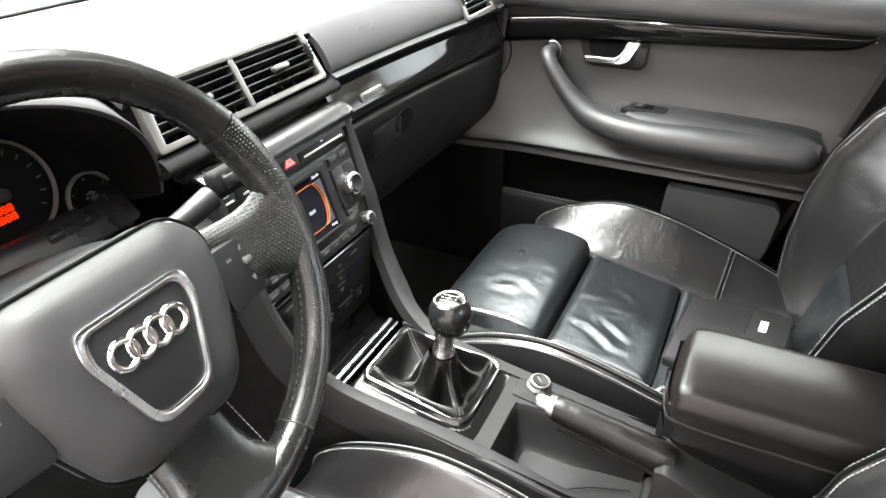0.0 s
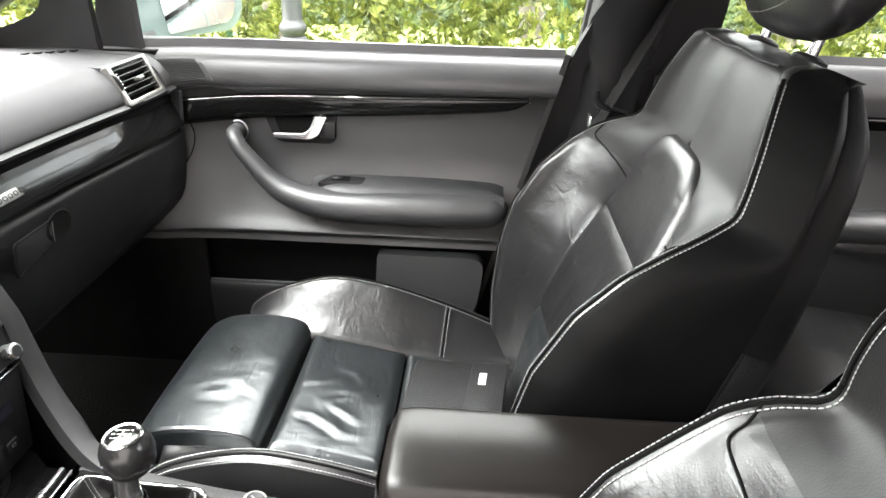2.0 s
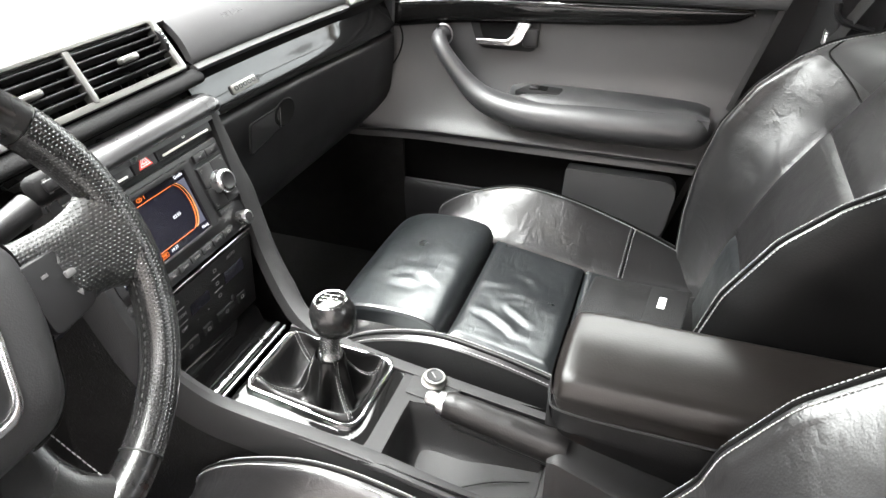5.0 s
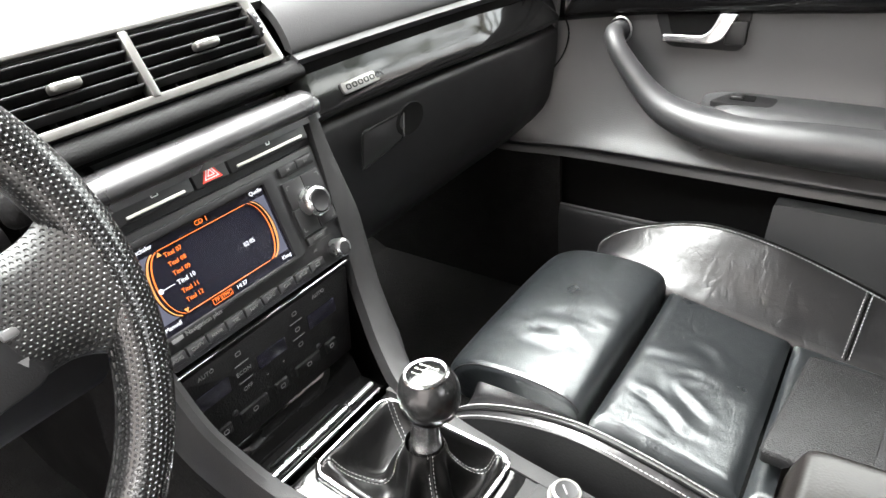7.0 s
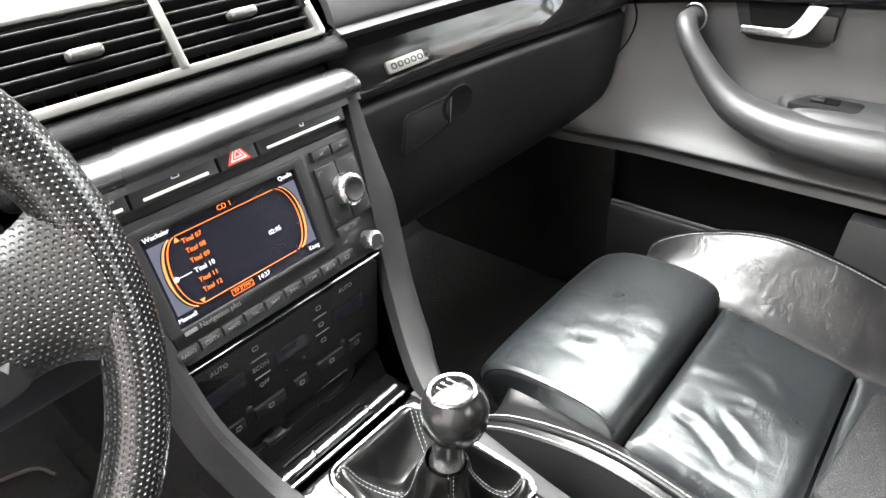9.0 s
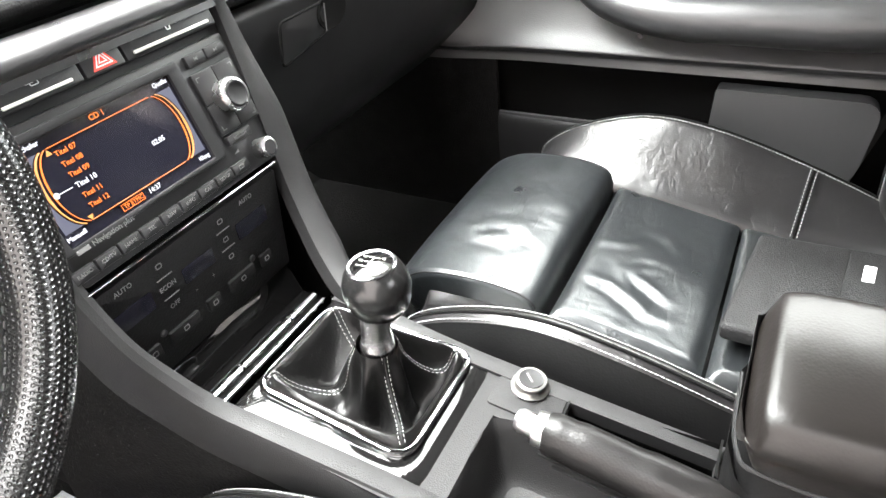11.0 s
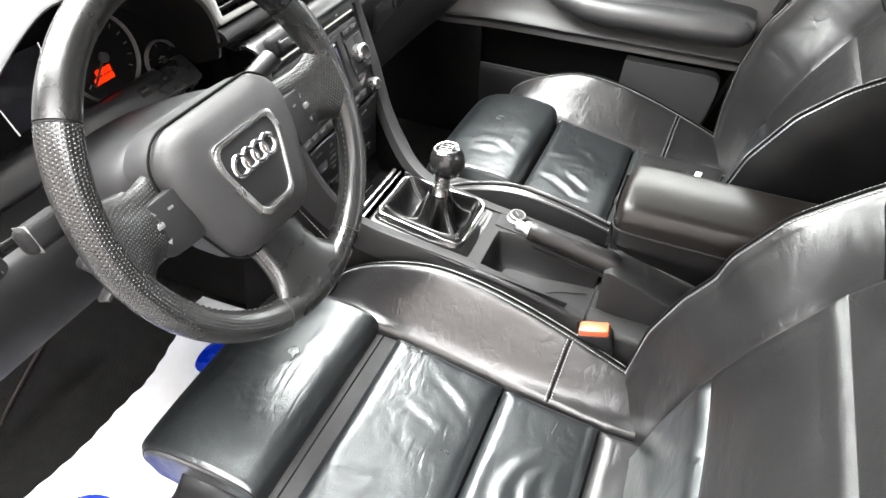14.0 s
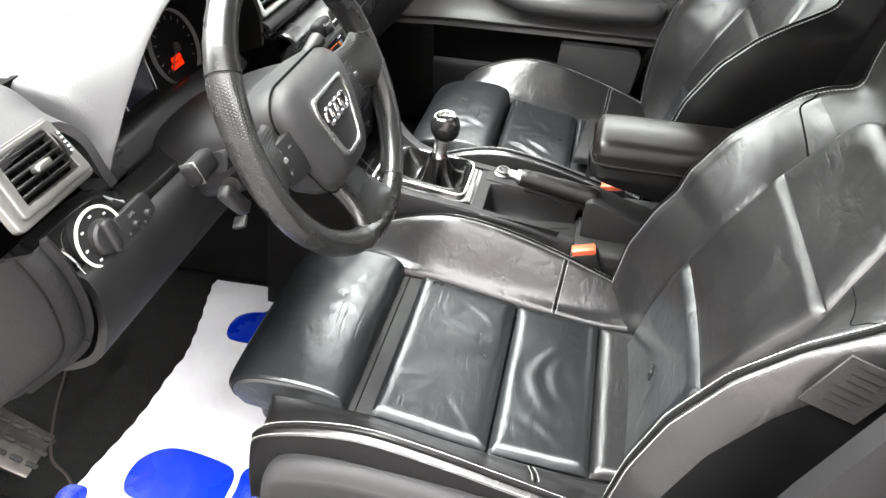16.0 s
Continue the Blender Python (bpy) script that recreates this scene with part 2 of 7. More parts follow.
def sheet(grid, closed=False, caps=False, flip=False):
    """A bmesh from a grid of points."""
    bm = bmesh.new()
    g = np.asarray(grid, float)
    nu, nv = g.shape[:2]
    vs = [[bm.verts.new(g[i, j]) for j in range(nv)] for i in range(nu)]
    for i in range(nu - 1):
        for j in range(nv if closed else nv - 1):
            q = [vs[i][j], vs[i][(j + 1) % nv], vs[i + 1][(j + 1) % nv], vs[i + 1][j]]
            bm.faces.new(q[::-1] if flip else q)
    if caps:
        bm.faces.new(vs[0] if flip else vs[0][::-1])
        bm.faces.new(vs[-1][::-1] if flip else vs[-1])
    bmesh.ops.recalc_face_normals(bm, faces=bm.faces)
    return bm


def thick(grid, depth, way=None):
    """A sheet with a back, depth behind it."""
    g = np.asarray(grid, float)
    du, dv = np.gradient(g, axis=0), np.gradient(g, axis=1)
    n = np.cross(du, dv)
    n /= np.linalg.norm(n, axis=2, keepdims=True) + 1e-12
    if way is not None:
        n = np.where((n @ np.array(way, float))[..., None] < 0, -n, n)
    back = g - n * depth
    bm = bmesh.new()
    nu, nv = g.shape[:2]
    f = [[bm.verts.new(g[i, j]) for j in range(nv)] for i in range(nu)]
    k = [[bm.verts.new(back[i, j]) for j in range(nv)] for i in range(nu)]
    for i in range(nu - 1):
        for j in range(nv - 1):
            bm.faces.new((f[i][j], f[i][j + 1], f[i + 1][j + 1], f[i + 1][j]))
            bm.faces.new((k[i][j], k[i + 1][j], k[i + 1][j + 1], k[i][j + 1]))
    rim = [(i, 0) for i in range(nu)] + [(nu - 1, j) for j in range(1, nv)] + [(i, nv - 1) for i in range(nu - 2, -1, -1)] + [(0, j) for j in range(nv - 2, 0, -1)]
    for a, b in zip(rim, rim[1:] + rim[:1]):
        bm.faces.new((f[a[0]][a[1]], f[b[0]][b[1]], k[b[0]][b[1]], k[a[0]][a[1]]))
    bmesh.ops.recalc_face_normals(bm, faces=bm.faces)
    return bm


def rbox(sx, sy, sz, r=0.003, seg=2, at=(0, 0, 0)):
    bm = bmesh.new()
    bmesh.ops.create_cube(bm, size=1)
    bmesh.ops.scale(bm, vec=(sx, sy, sz), verts=bm.verts)
    if r:
        bmesh.ops.bevel(bm, geom=bm.edges[:], offset=min(r, 0.49 * min(sx, sy, sz)), segments=seg, affect="EDGES", profile=0.5)
    bmesh.ops.translate(bm, vec=at, verts=bm.verts)
    return bm


def prism(outline, depth, r=0.0, seg=2):
    """A plate: an outline in x, y from z = -depth to 0, its front edge rounded."""
    bm = bmesh.new()
    lo = [bm.verts.new((x, y, -depth)) for x, y in outline]
    hi = [bm.verts.new((x, y, 0)) for x, y in outline]
    top = bm.faces.new(hi)
    bm.faces.new(lo[::-1])
    for i in range(len(lo)):
        j = (i + 1) % len(lo)
        bm.faces.new((lo[i], lo[j], hi[j], hi[i]))
    bmesh.ops.recalc_face_normals(bm, faces=bm.faces)
    if r:
        bmesh.ops.bevel(bm, geom=list(top.edges), offset=r, segments=seg, affect="EDGES", profile=0.5)
    return bm


def rounded(pts, r, n=4):
    """An outline with its corners rounded."""
    out = []
    k = len(pts)
    rs = r if isinstance(r, (list, tuple)) else [r] * k
    for i in range(k):
        a, b, c = (np.array(pts[(i + d) % k], float) for d in (-1, 0, 1))
        u, w = (a - b) / np.linalg.norm(a - b), (c - b) / np.linalg.norm(c - b)
        q = min(rs[i], 0.48 * np.linalg.norm(a - b), 0.48 * np.linalg.norm(c - b))
        for s in range(n + 1):
            t = s / n
            out.append(tuple((1 - t) ** 2 * (b + u * q) + 2 * t * (1 - t) * b + t * t * (b + w * q)))
    return out


def rect(w, h, r=0.0, n=4, at=(0, 0)):
    p = [(at[0] - w / 2, at[1] - h / 2), (at[0] + w / 2, at[1] - h / 2), (at[0] + w / 2, at[1] + h / 2), (at[0] - w / 2, at[1] + h / 2)]
    return rounded(p, r, n) if r else p


def ringplate(outer, inner, depth, r=0.0):
    """A frame: outline with a hole, both with the same count of points."""
    bm = bmesh.new()
    k = len(outer)
    loops = [[bm.verts.new((x, y, z)) for x, y in o] for o, z in ((outer, -depth), (outer, 0), (inner, 0), (inner, -depth))]
    for a, b in zip(loops, loops[1:] + loops[:1]):
        for i in range(k):
            j = (i + 1) % k
            bm.faces.new((a[i], a[j], b[j], b[i]))
    bmesh.ops.recalc_face_normals(bm, faces=bm.faces)
    if r:
        front = [e for e in bm.edges if all(abs(v.co.z) < 1e-7 for v in e.verts) and len({v in loops[1] for v in e.verts}) == 1]
        bmesh.ops.bevel(bm, geom=front, offset=r, segments=2, affect="EDGES", profile=0.5)
    return bm


def tube(path, radius, n=8, closed=False, caps=True, flat=1.0, up=(0, 0, 1)):
    """A rod along a line; radius: one, or one a point; flat: its height to its width."""
    p = np.array(path, float)
    k = len(p)
    rad = np.full(k, radius) if np.isscalar(radius) else np.array(radius, float)
    t = np.gradient(p, axis=0) if not closed else np.roll(p, -1, 0) - np.roll(p, 1, 0)
    t /= np.linalg.norm(t, axis=1, keepdims=True) + 1e-12
    u0 = np.array(up, float)
    rows = []
    for i in range(k):
        s = np.cross(t[i], u0)
        if np.linalg.norm(s) < 1e-3:
            s = np.cross(t[i], (1, 0.3, 0))
        s /= np.linalg.norm(s)
        w = np.cross(s, t[i])
        rows.append([p[i] + rad[i] * (s * math.cos(a) + flat * w * math.sin(a)) for a in np.linspace(0, 2 * math.pi, n, endpoint=False)])
    if closed:
        rows.append(rows[0])
    bm = sheet(rows, closed=True, caps=caps and not closed)
    if closed:
        bmesh.ops.remove_doubles(bm, verts=bm.verts, dist=1e-6)
    return bm


def lathe(profile, n=32):
    """A turned body: (radius, z) pairs."""
    rows = [[(r * math.cos(a), r * math.sin(a), z) for a in np.linspace(0, 2 * math.pi, n, endpoint=False)] for r, z in profile]
    return sheet(rows, closed=True, caps=True)


def joined(*bms):
    out = bmesh.new()
    for b in bms:
        me = bpy.data.meshes.new("tmp")
        b.to_mesh(me)
        b.free()
        out.from_mesh(me)
        bpy.data.meshes.remove(me)
    return out


def moved(bm, m):
    bmesh.ops.transform(bm, matrix=m, verts=bm.verts)
    return bm


def facing(origin, normal, up=(0, 0, 1)):
    """A place on a surface: x to its right, y up, z out of it."""
    z = Vector(normal).normalized()
    x = Vector(up).cross(z).normalized()
    y = z.cross(x)
    m = Matrix((x, y, z)).transposed().to_4x4()
    m.translation = origin
    return m


def thing(name, label, category, at=(0, 0, 0), group="", kind=""):
    ob = new(name)
    ob.location = at
    ob.empty_display_size = 0.05
    return tagged(ob, label, category, group, kind)


def part(name, bm, material, parent=None, label="", m=None, smooth=38):
    """Links a bmesh, given in world places, as one mesh under parent."""
    if m is not None:
        bmesh.ops.transform(bm, matrix=m, verts=bm.verts)
    me = bpy.data.meshes.new(name)
    bm.to_mesh(me)
    bm.free()
    me.materials.append(material)
    if smooth:
        me.shade_smooth()
        me.set_sharp_from_angle(angle=radians(smooth))
    ob = new(name, me)
    if parent is not None:
        ob.parent = parent
        o, off = parent, Vector((0, 0, 0))
        while o is not None:
            off += o.location
            o = o.parent
        me.transform(Matrix.Translation(-off))
    if label:
        ob["label"] = label
    return ob


def words(text, size, m, extrude=0.0003, align="CENTER", squeeze=1.0):
    """Lettering as a bmesh, its middle at the place m."""
    cu = bpy.data.curves.new("lettering", "FONT")
    cu.body, cu.size, cu.extrude, cu.align_x, cu.align_y = text, size, extrude, align, "CENTER"
    cu.resolution_u = 2
    ob = bpy.data.objects.new("lettering", cu)
    me = bpy.data.meshes.new_from_object(ob)
    bm = bmesh.new()
    bm.from_mesh(me)
    bpy.data.objects.remove(ob)
    bpy.data.curves.remove(cu)
    bpy.data.meshes.remove(me)
    bmesh.ops.transform(bm, matrix=m @ Matrix.Diagonal((squeeze, 1, 1, 1)), verts=bm.verts)
    return bm


def stitches(line, gap=0.0048, length=0.0036, r=0.00068):
    """Short thread dashes along a line."""
    p = np.array(line, float)
    d = np.r_[0, np.cumsum(np.linalg.norm(np.diff(p, axis=0), axis=1))]
    verts, faces = [], []
    for s in np.arange(0, d[-1] - length, gap):
        a = np.array([np.interp(s, d, p[:, k]) for k in range(3)])
        b = np.array([np.interp(s + length, d, p[:, k]) for k in range(3)])
        t = (b - a) / (np.linalg.norm(b - a) + 1e-12)
        u = np.cross(t, (0.3, 0.2, 1))
        u /= np.linalg.norm(u)
        w = np.cross(t, u)
        k = len(verts)
        for c in (a, (a + b) / 2, b):
            q = r if c is not a and c is not b else r * 0.6
            verts += [c + q * u, c + q * w, c - q * u, c - q * w]
        for e in (0, 4):
            faces += [(k + e + i, k + e + (i + 1) % 4, k + e + 4 + (i + 1) % 4, k + e + 4 + i) for i in range(4)]
        faces += [(k + 3, k + 2, k + 1, k), (k + 8, k + 9, k + 10, k + 11)]
    me = bpy.data.meshes.new("tmp")
    me.from_pydata([tuple(v) for v in verts], [], faces)
    bm = bmesh.new()
    bm.from_mesh(me)
    bpy.data.meshes.remove(me)
    return bm

# ---- car shell ----
ground = part("ground", sheet([[(x, y, 0.0) for x in (-80, -2, 1.2, 80)] for y in (-80, -5, 5, 80)]), mat("grey_asphalt", (0.10, 0.098, 0.095), 0.85, grain=0.004, grain_size=0.01, vary=0.3, vary_size=0.4), None)
tagged(ground, "grey asphalt ground round the parked car", "ground", kind="structure")
lawn = part("lawn", sheet([[(x, y, 0.006 + 0.02 * (x > 1.2)) for x in (1.15, 1.25, 3, 14)] for y in (-25, -5, 5, 25)]), mat("lawn_soil", (0.11, 0.14, 0.03), 0.9, grain=0.02, grain_size=0.03, vary=0.5, vary_size=0.4), None)
tagged(lawn, "grassy verge beside the car", "lawn", kind="structure")


def structure(name, bm, material, label, category, smooth=38):
    return tagged(part(name, bm, material, None, smooth=smooth), label, category, kind="structure")


structure("floor", joined(
    rbox(1.52, 2.3, 0.04, 0.0, at=(0, -0.45, 0.27)),
    sheet([[(x, y, z) for x in (-0.76, -0.1, 0.1, 0.76)] for y, z in ((0.62, 0.28), (0.78, 0.36), (0.92, 0.55), (0.95, 0.95))]),
), CARPET, "black carpeted car floor and toe board", "floor")
structure("sill", joined(rbox(0.10, 1.9, 0.12, 0.02, at=(-0.74, -0.2, 0.31)), rbox(0.10, 1.9, 0.12, 0.02, at=(0.76, -0.2, 0.31))), PLASTIC, "black plastic door sills", "sill")
roof_rows = []
for x, z in ((-0.60, 1.37), (-0.56, 1.395), (-0.3, 1.425), (0, 1.435), (0.3, 1.425), (0.56, 1.395), (0.60, 1.37)):
    roof_rows.append([(x, y, z - dz) for y, dz in ((0.02, 0.05), (-0.2, 0.012), (-0.8, 0.0), (-1.3, 0.03), (-1.55, 0.09))])
structure("ceiling", thick(surf(roof_rows, 2, 2), 0.03, (0, 0, -1)), HEADLINER, "dark cloth roof lining", "ceiling")


def pillar(name, pts, w, d, material, label):
    return structure(name, tube(spline(pts, 6), [w] * (6 * (len(pts) - 1) + 1), 10, flat=d / w), material, label, "pillar")


for s, nm in ((1, "pillar_passenger"), (-1, "pillar_driver")):
    a = pillar(nm + "_front", [(s * 0.66, 0.78, 0.90), (s * 0.645, 0.52, 1.06), (s * 0.62, 0.2, 1.25), (s * 0.59, -0.02, 1.36)], 0.055, 0.05, DASH, "dark plastic windscreen pillar")
    pillar(nm + "_centre", [(s * 0.745, -0.50, 0.30), (s * 0.74, -0.545, 0.7), (s * 0.73, -0.585, 0.95), (s * 0.70, -0.60, 1.08), (s * 0.645, -0.66, 1.25), (s * 0.60, -0.70, 1.38)], 0.07, 0.06, MATT, "dark plastic pillar behind the front door")
    pillar(nm + "_roof_rail", [(s * 0.60, 0.0, 1.365), (s * 0.615, -0.3, 1.385), (s * 0.615, -0.8, 1.385), (s * 0.59, -1.4, 1.33)], 0.03, 0.03, HEADLINER, "dark roof rail")
for s, nm in ((1, "pillar_passenger"), (-1, "pillar_driver")):
    structure(nm + "_cover", thick(surf([[(s * x, y0 + (y1 - y0) * t, z) for t in (0, 0.33, 0.67, 1)] for x, y0, y1, z in ((0.715, -0.36, -0.72, 0.30), (0.712, -0.42, -0.735, 0.70), (0.700, -0.495, -0.74, 0.95), (0.680, -0.54, -0.745, 1.06), (0.635, -0.60, -0.75, 1.25), (0.595, -0.65, -0.76, 1.37))], 3, 3), 0.02, (-s, 0, 0)), MATT, "dark plastic cover of the door pillar", "pillar")
for s, nm in ((1, "pillar_passenger"), (-1, "pillar_driver")):
    structure(nm + "_base", thick(surf([[(s * (x + 0.012 * abs(t - 0.4)), y0 + (y1 - y0) * t, z + 0.004 * (t - 0.5)) for t in (0, 0.12, 0.35, 0.65, 0.9, 1)] for x, y0, y1, z in ((0.668, 0.335, 0.66, 0.940), (0.664, 0.334, 0.574, 0.970), (0.657, 0.331, 0.440, 1.015), (0.648, 0.325, 0.405, 1.06), (0.636, 0.30, 0.37, 1.13), (0.62, 0.22, 0.30, 1.22))], 3, 3), 0.02, (-s, 0, 0)), DASH, "dark grey plastic foot of the windscreen pillar", "pillar")
ws = [[(x, y - 0.10 * abs(x) ** 2 / 0.4, z) for x in (-0.64, -0.3, 0, 0.3, 0.64)] for y, z in ((0.84, 0.93), (0.42, 1.18), (0.06, 1.385))]
win = structure("window_1", sheet(surf(ws, 3, 3)), GLASS, "clear windscreen", "windscreen")
win.visible_shadow = False
structure("rear_wall", joined(rbox(1.5, 0.05, 0.7, 0, at=(0, -1.62, 0.62))), HEADLINER, "dark rear shelf wall", "wall")

structure("footwell_wall", joined(rbox(0.04, 0.72, 0.68, 0, at=(0.705, 0.60, 0.62)), rbox(0.04, 0.50, 0.68, 0, at=(-0.735, 0.72, 0.62)), rbox(1.5, 0.04, 0.75, 0, at=(0, 0.97, 0.60)), rbox(1.5, 0.06, 0.04, 0, at=(0, 0.90, 0.935))), CARPET, "dark carpeted footwell walls", "wall")

structure("wall_rear", rbox(16, 0.3, 3.2, 0, at=(4, -11, 1.6)), mat("dark_brown_brick_wall", (0.05, 0.030, 0.024), 0.85, grain=0.01, grain_size=0.06, vary=0.4, vary_size=0.5), "dark brown wall some way behind the car", "wall")
# added wall, out of view, that cuts sky light from the driver's side
structure("wall_side", rbox(0.3, 26, 6.4, 0, at=(-5.6, -2, 3.2)), mat("beige_blocker_plaster", (0.39, 0.36, 0.35), 0.9, grain=0.006, grain_size=0.02, vary=0.12, vary_size=0.6), "unseen plain beige plastered wall added to block low sky light", "wall")
# ---- dashboard ----
dashboard = thing("dashboard", "black grained plastic dashboard with satin silver air vents", "dashboard", (0, 0.4, 0.6))


def lip(x):
    """Where the pad ends above the strip: it comes towards the seats near the passenger door."""
    t = min(1.0, max(0.0, (x - 0.14) / 0.42))
    return 0.241 - 0.038 * (0.35 * t + 0.65 * t * t)


def bow(x):
    return lip(x) - 0.228


def pad_row(x):
    e = abs(x) / 0.66
    d = 0.012 * e ** 3
    y = lip(x)
    return [(x, 0.84 - 0.14 * e * e, 0.945 - d), (x, 0.62 - 0.04 * e * e, 0.968 - d), (x, 0.42, 0.976 - d), (x, 0.33, 0.974 - d), (x, y + 0.052, 0.966 - d * 0.6), (x, y + 0.033, 0.9565 - d * 0.4), (x, y + 0.018, 0.943 - d * 0.2), (x, y + 0.008, 0.927), (x, y + 0.003, 0.912),
            (x, y + 0.0045, 0.905), (x, y + 0.012, 0.901), (x, y + 0.030, 0.896), (x, y + 0.034, 0.886)]


part("pad", thick(surf([pad_row(x) for x in (0.142, 0.20, 0.28, 0.36, 0.44, 0.508)], 4, 4), 0.01, (0, -0.3, 1)), DASH, dashboard)
part("pad", thick(surf([pad_row(x)[:5] + [(x, lip(x) + 0.033, 0.962)] for x in (0.508, 0.55, 0.60, 0.636)], 4, 4), 0.01, (0, -0.3, 1)), DASH, dashboard)
part("pad", thick(surf([[(x, lip(x) + 0.000, 0.902), (x, lip(x) + 0.005, 0.897), (x, lip(x) + 0.012, 0.891), (x, lip(x) + 0.026, 0.886)] for x in (0.508, 0.55, 0.60, 0.636)], 4, 4), 0.006, (0, -1, 0)), DASH, dashboard)
part("pad", thick(surf([pad_row(x) for x in (0.636, 0.65, 0.665)], 4, 4), 0.01, (0, -0.3, 1)), DASH, dashboard)
mid = [[(x, 0.84, 0.945), (x, 0.62, 0.968), (x, 0.42, 0.977), (x, 0.33, 0.974), (x, 0.29, 0.966), (x, 0.273, 0.958)] for x in (-0.165, -0.08, 0.0, 0.07, 0.142)]
part("pad", thick(surf(mid, 3, 3), 0.01, (0, -0.3, 1)), DASH, dashboard)
part("dash_core", joined(rbox(0.80, 0.05, 0.30, 0.0, at=(0.26, 0.315, 0.79)), rbox(0.52, 0.05, 0.16, 0.0, at=(-0.40, 0.37, 0.88)), rbox(1.3, 0.4, 0.08, 0.0, at=(0, 0.55, 0.90))), VOID, dashboard)
# darker plastic chosen here to carry the shade below the vents
part("under_vent_panel", thick(surf([[(x, 0.245, 0.901), (x, 0.236, 0.896), (x, 0.232, 0.889), (x, 0.238, 0.882), (x, 0.27, 0.87)] for x in (-0.165, 0, 0.145)], 3, 4), 0.006, (0, -1, 0)), COARSE, dashboard)
part("shadow_gap", thick(surf([[(x, 0.262, 0.90), (x, 0.262, 0.86)] for x in (-0.165, 0, 0.15)], 1, 1), 0.004, (0, -1, 0)), VOID, dashboard)
part("trim_strip", thick(surf([[(x, 0.2395 + bow(x), 0.8815), (x, 0.2335 + bow(x), 0.869), (x, 0.2245 + bow(x), 0.851), (x, 0.2195 + bow(x), 0.8385), (x, 0.2215 + bow(x), 0.832), (x, 0.238 + bow(x), 0.829)] for x in (0.132, 0.2, 0.3, 0.4, 0.5, 0.6, 0.662)], 4, 5), 0.006, (0, -1, 0)), GLOSS, dashboard, "gloss black lacquer strip")
# near-black filler sheet painting the shadow under the pad's lip
part("pad_gap_shade", thick(surf([[(x, lip(x) + 0.0075, 0.904), (x, lip(x) + 0.0085, 0.893), (x, lip(x) + 0.0088, 0.8805)] for x in (0.140, 0.25, 0.36, 0.47, 0.56, 0.662)], 3, 2), 0.003, (0, -1, 0)), VOID, dashboard)
# lid far darker than the pad: its shade is put into the plastic
part("glovebox_lid", thick(surf([[(x, 0.232 + bow(x), 0.827), (x, 0.223 + bow(x), 0.822), (x, 0.221 + bow(x), 0.81), (x, 0.226 + bow(x), 0.76), (x, 0.245 + bow(x), 0.69), (x, 0.29, 0.62), (x, 0.36, 0.575), (x, 0.46, 0.55)] for x in (0.128, 0.25, 0.4, 0.55, 0.662)], 4, 4), 0.01, (0, -1, 0)), MATT, dashboard)
part("end_panel", thick(surf([[(0.664, y + 0.0, z), (0.672, y + 0.03, z), (0.674, y + 0.2, z)] for y, z in ((0.19, 0.895), (0.196, 0.83), (0.205, 0.76), (0.23, 0.69), (0.28, 0.62))], 4, 3), 0.006, (1, 0, 0)), DASH, dashboard)
# name plate and glovebox latch
GM = facing((0.238, 0.2255 + bow(0.238), 0.8555), (0, -0.87, 0.46))
badge = part("name_plate", prism(rect(0.082, 0.0135, 0.004), 0.003, 0.0008), SATIN, dashboard, "small chrome name plate with dark shapes", GM)
glyphs = []
for i in range(7):
    cx0 = -0.031 + i * 0.0102
    glyphs.append(moved(ringplate(rect(0.0078, 0.0066, 0.0026, 3), rect(0.0050, 0.0036, 0.0015, 3), 0.0008), GM @ Matrix.Translation((cx0, 0, 0.0006))))
part("plate_marks", joined(*glyphs), MATT, badge)
LM = facing((0.240, 0.2205, 0.787), (0, -1, -0.07))
# shallow near-black disc painting the dark of a recess by the latch
part("latch_recess_shade", moved(lathe([(0.034, -0.001), (0.032, 0.0006), (0.024, -0.0005)], 24), LM @ Matrix.Translation((0.052, 0.006, 0.0014)) @ Matrix.Diagonal((0.85, 0.62, 1, 1))), VOID, dashboard)
part("glovebox_latch", prism(rounded([(-0.042, -0.026), (0.036, -0.014), (0.038, 0.018), (-0.036, 0.017)], 0.006), 0.004, 0.0012), PLASTIC, dashboard, "", LM @ Matrix.Translation((0, 0, 0.0010)))
latch_line = rounded([(-0.043, -0.027), (0.037, -0.015), (0.039, 0.019), (-0.037, 0.018)], 0.006)
part("latch_gap", tube([tuple(LM @ Vector((x, y, 0.0002))) for x, y in latch_line], 0.0015, 6, closed=True), VOID, dashboard)
part("latch_edge", tube([LM @ Vector(p) for p in ((0.0375, -0.013, 0.0012), (0.039, 0.017, 0.0012))], 0.0012, 6), GREY_PRINT, dashboard)
part("airbag_mark", words("AIRBAG", 0.013, facing((0.228, 0.236, 0.951), (0, -0.62, 0.78))), DASH, dashboard)


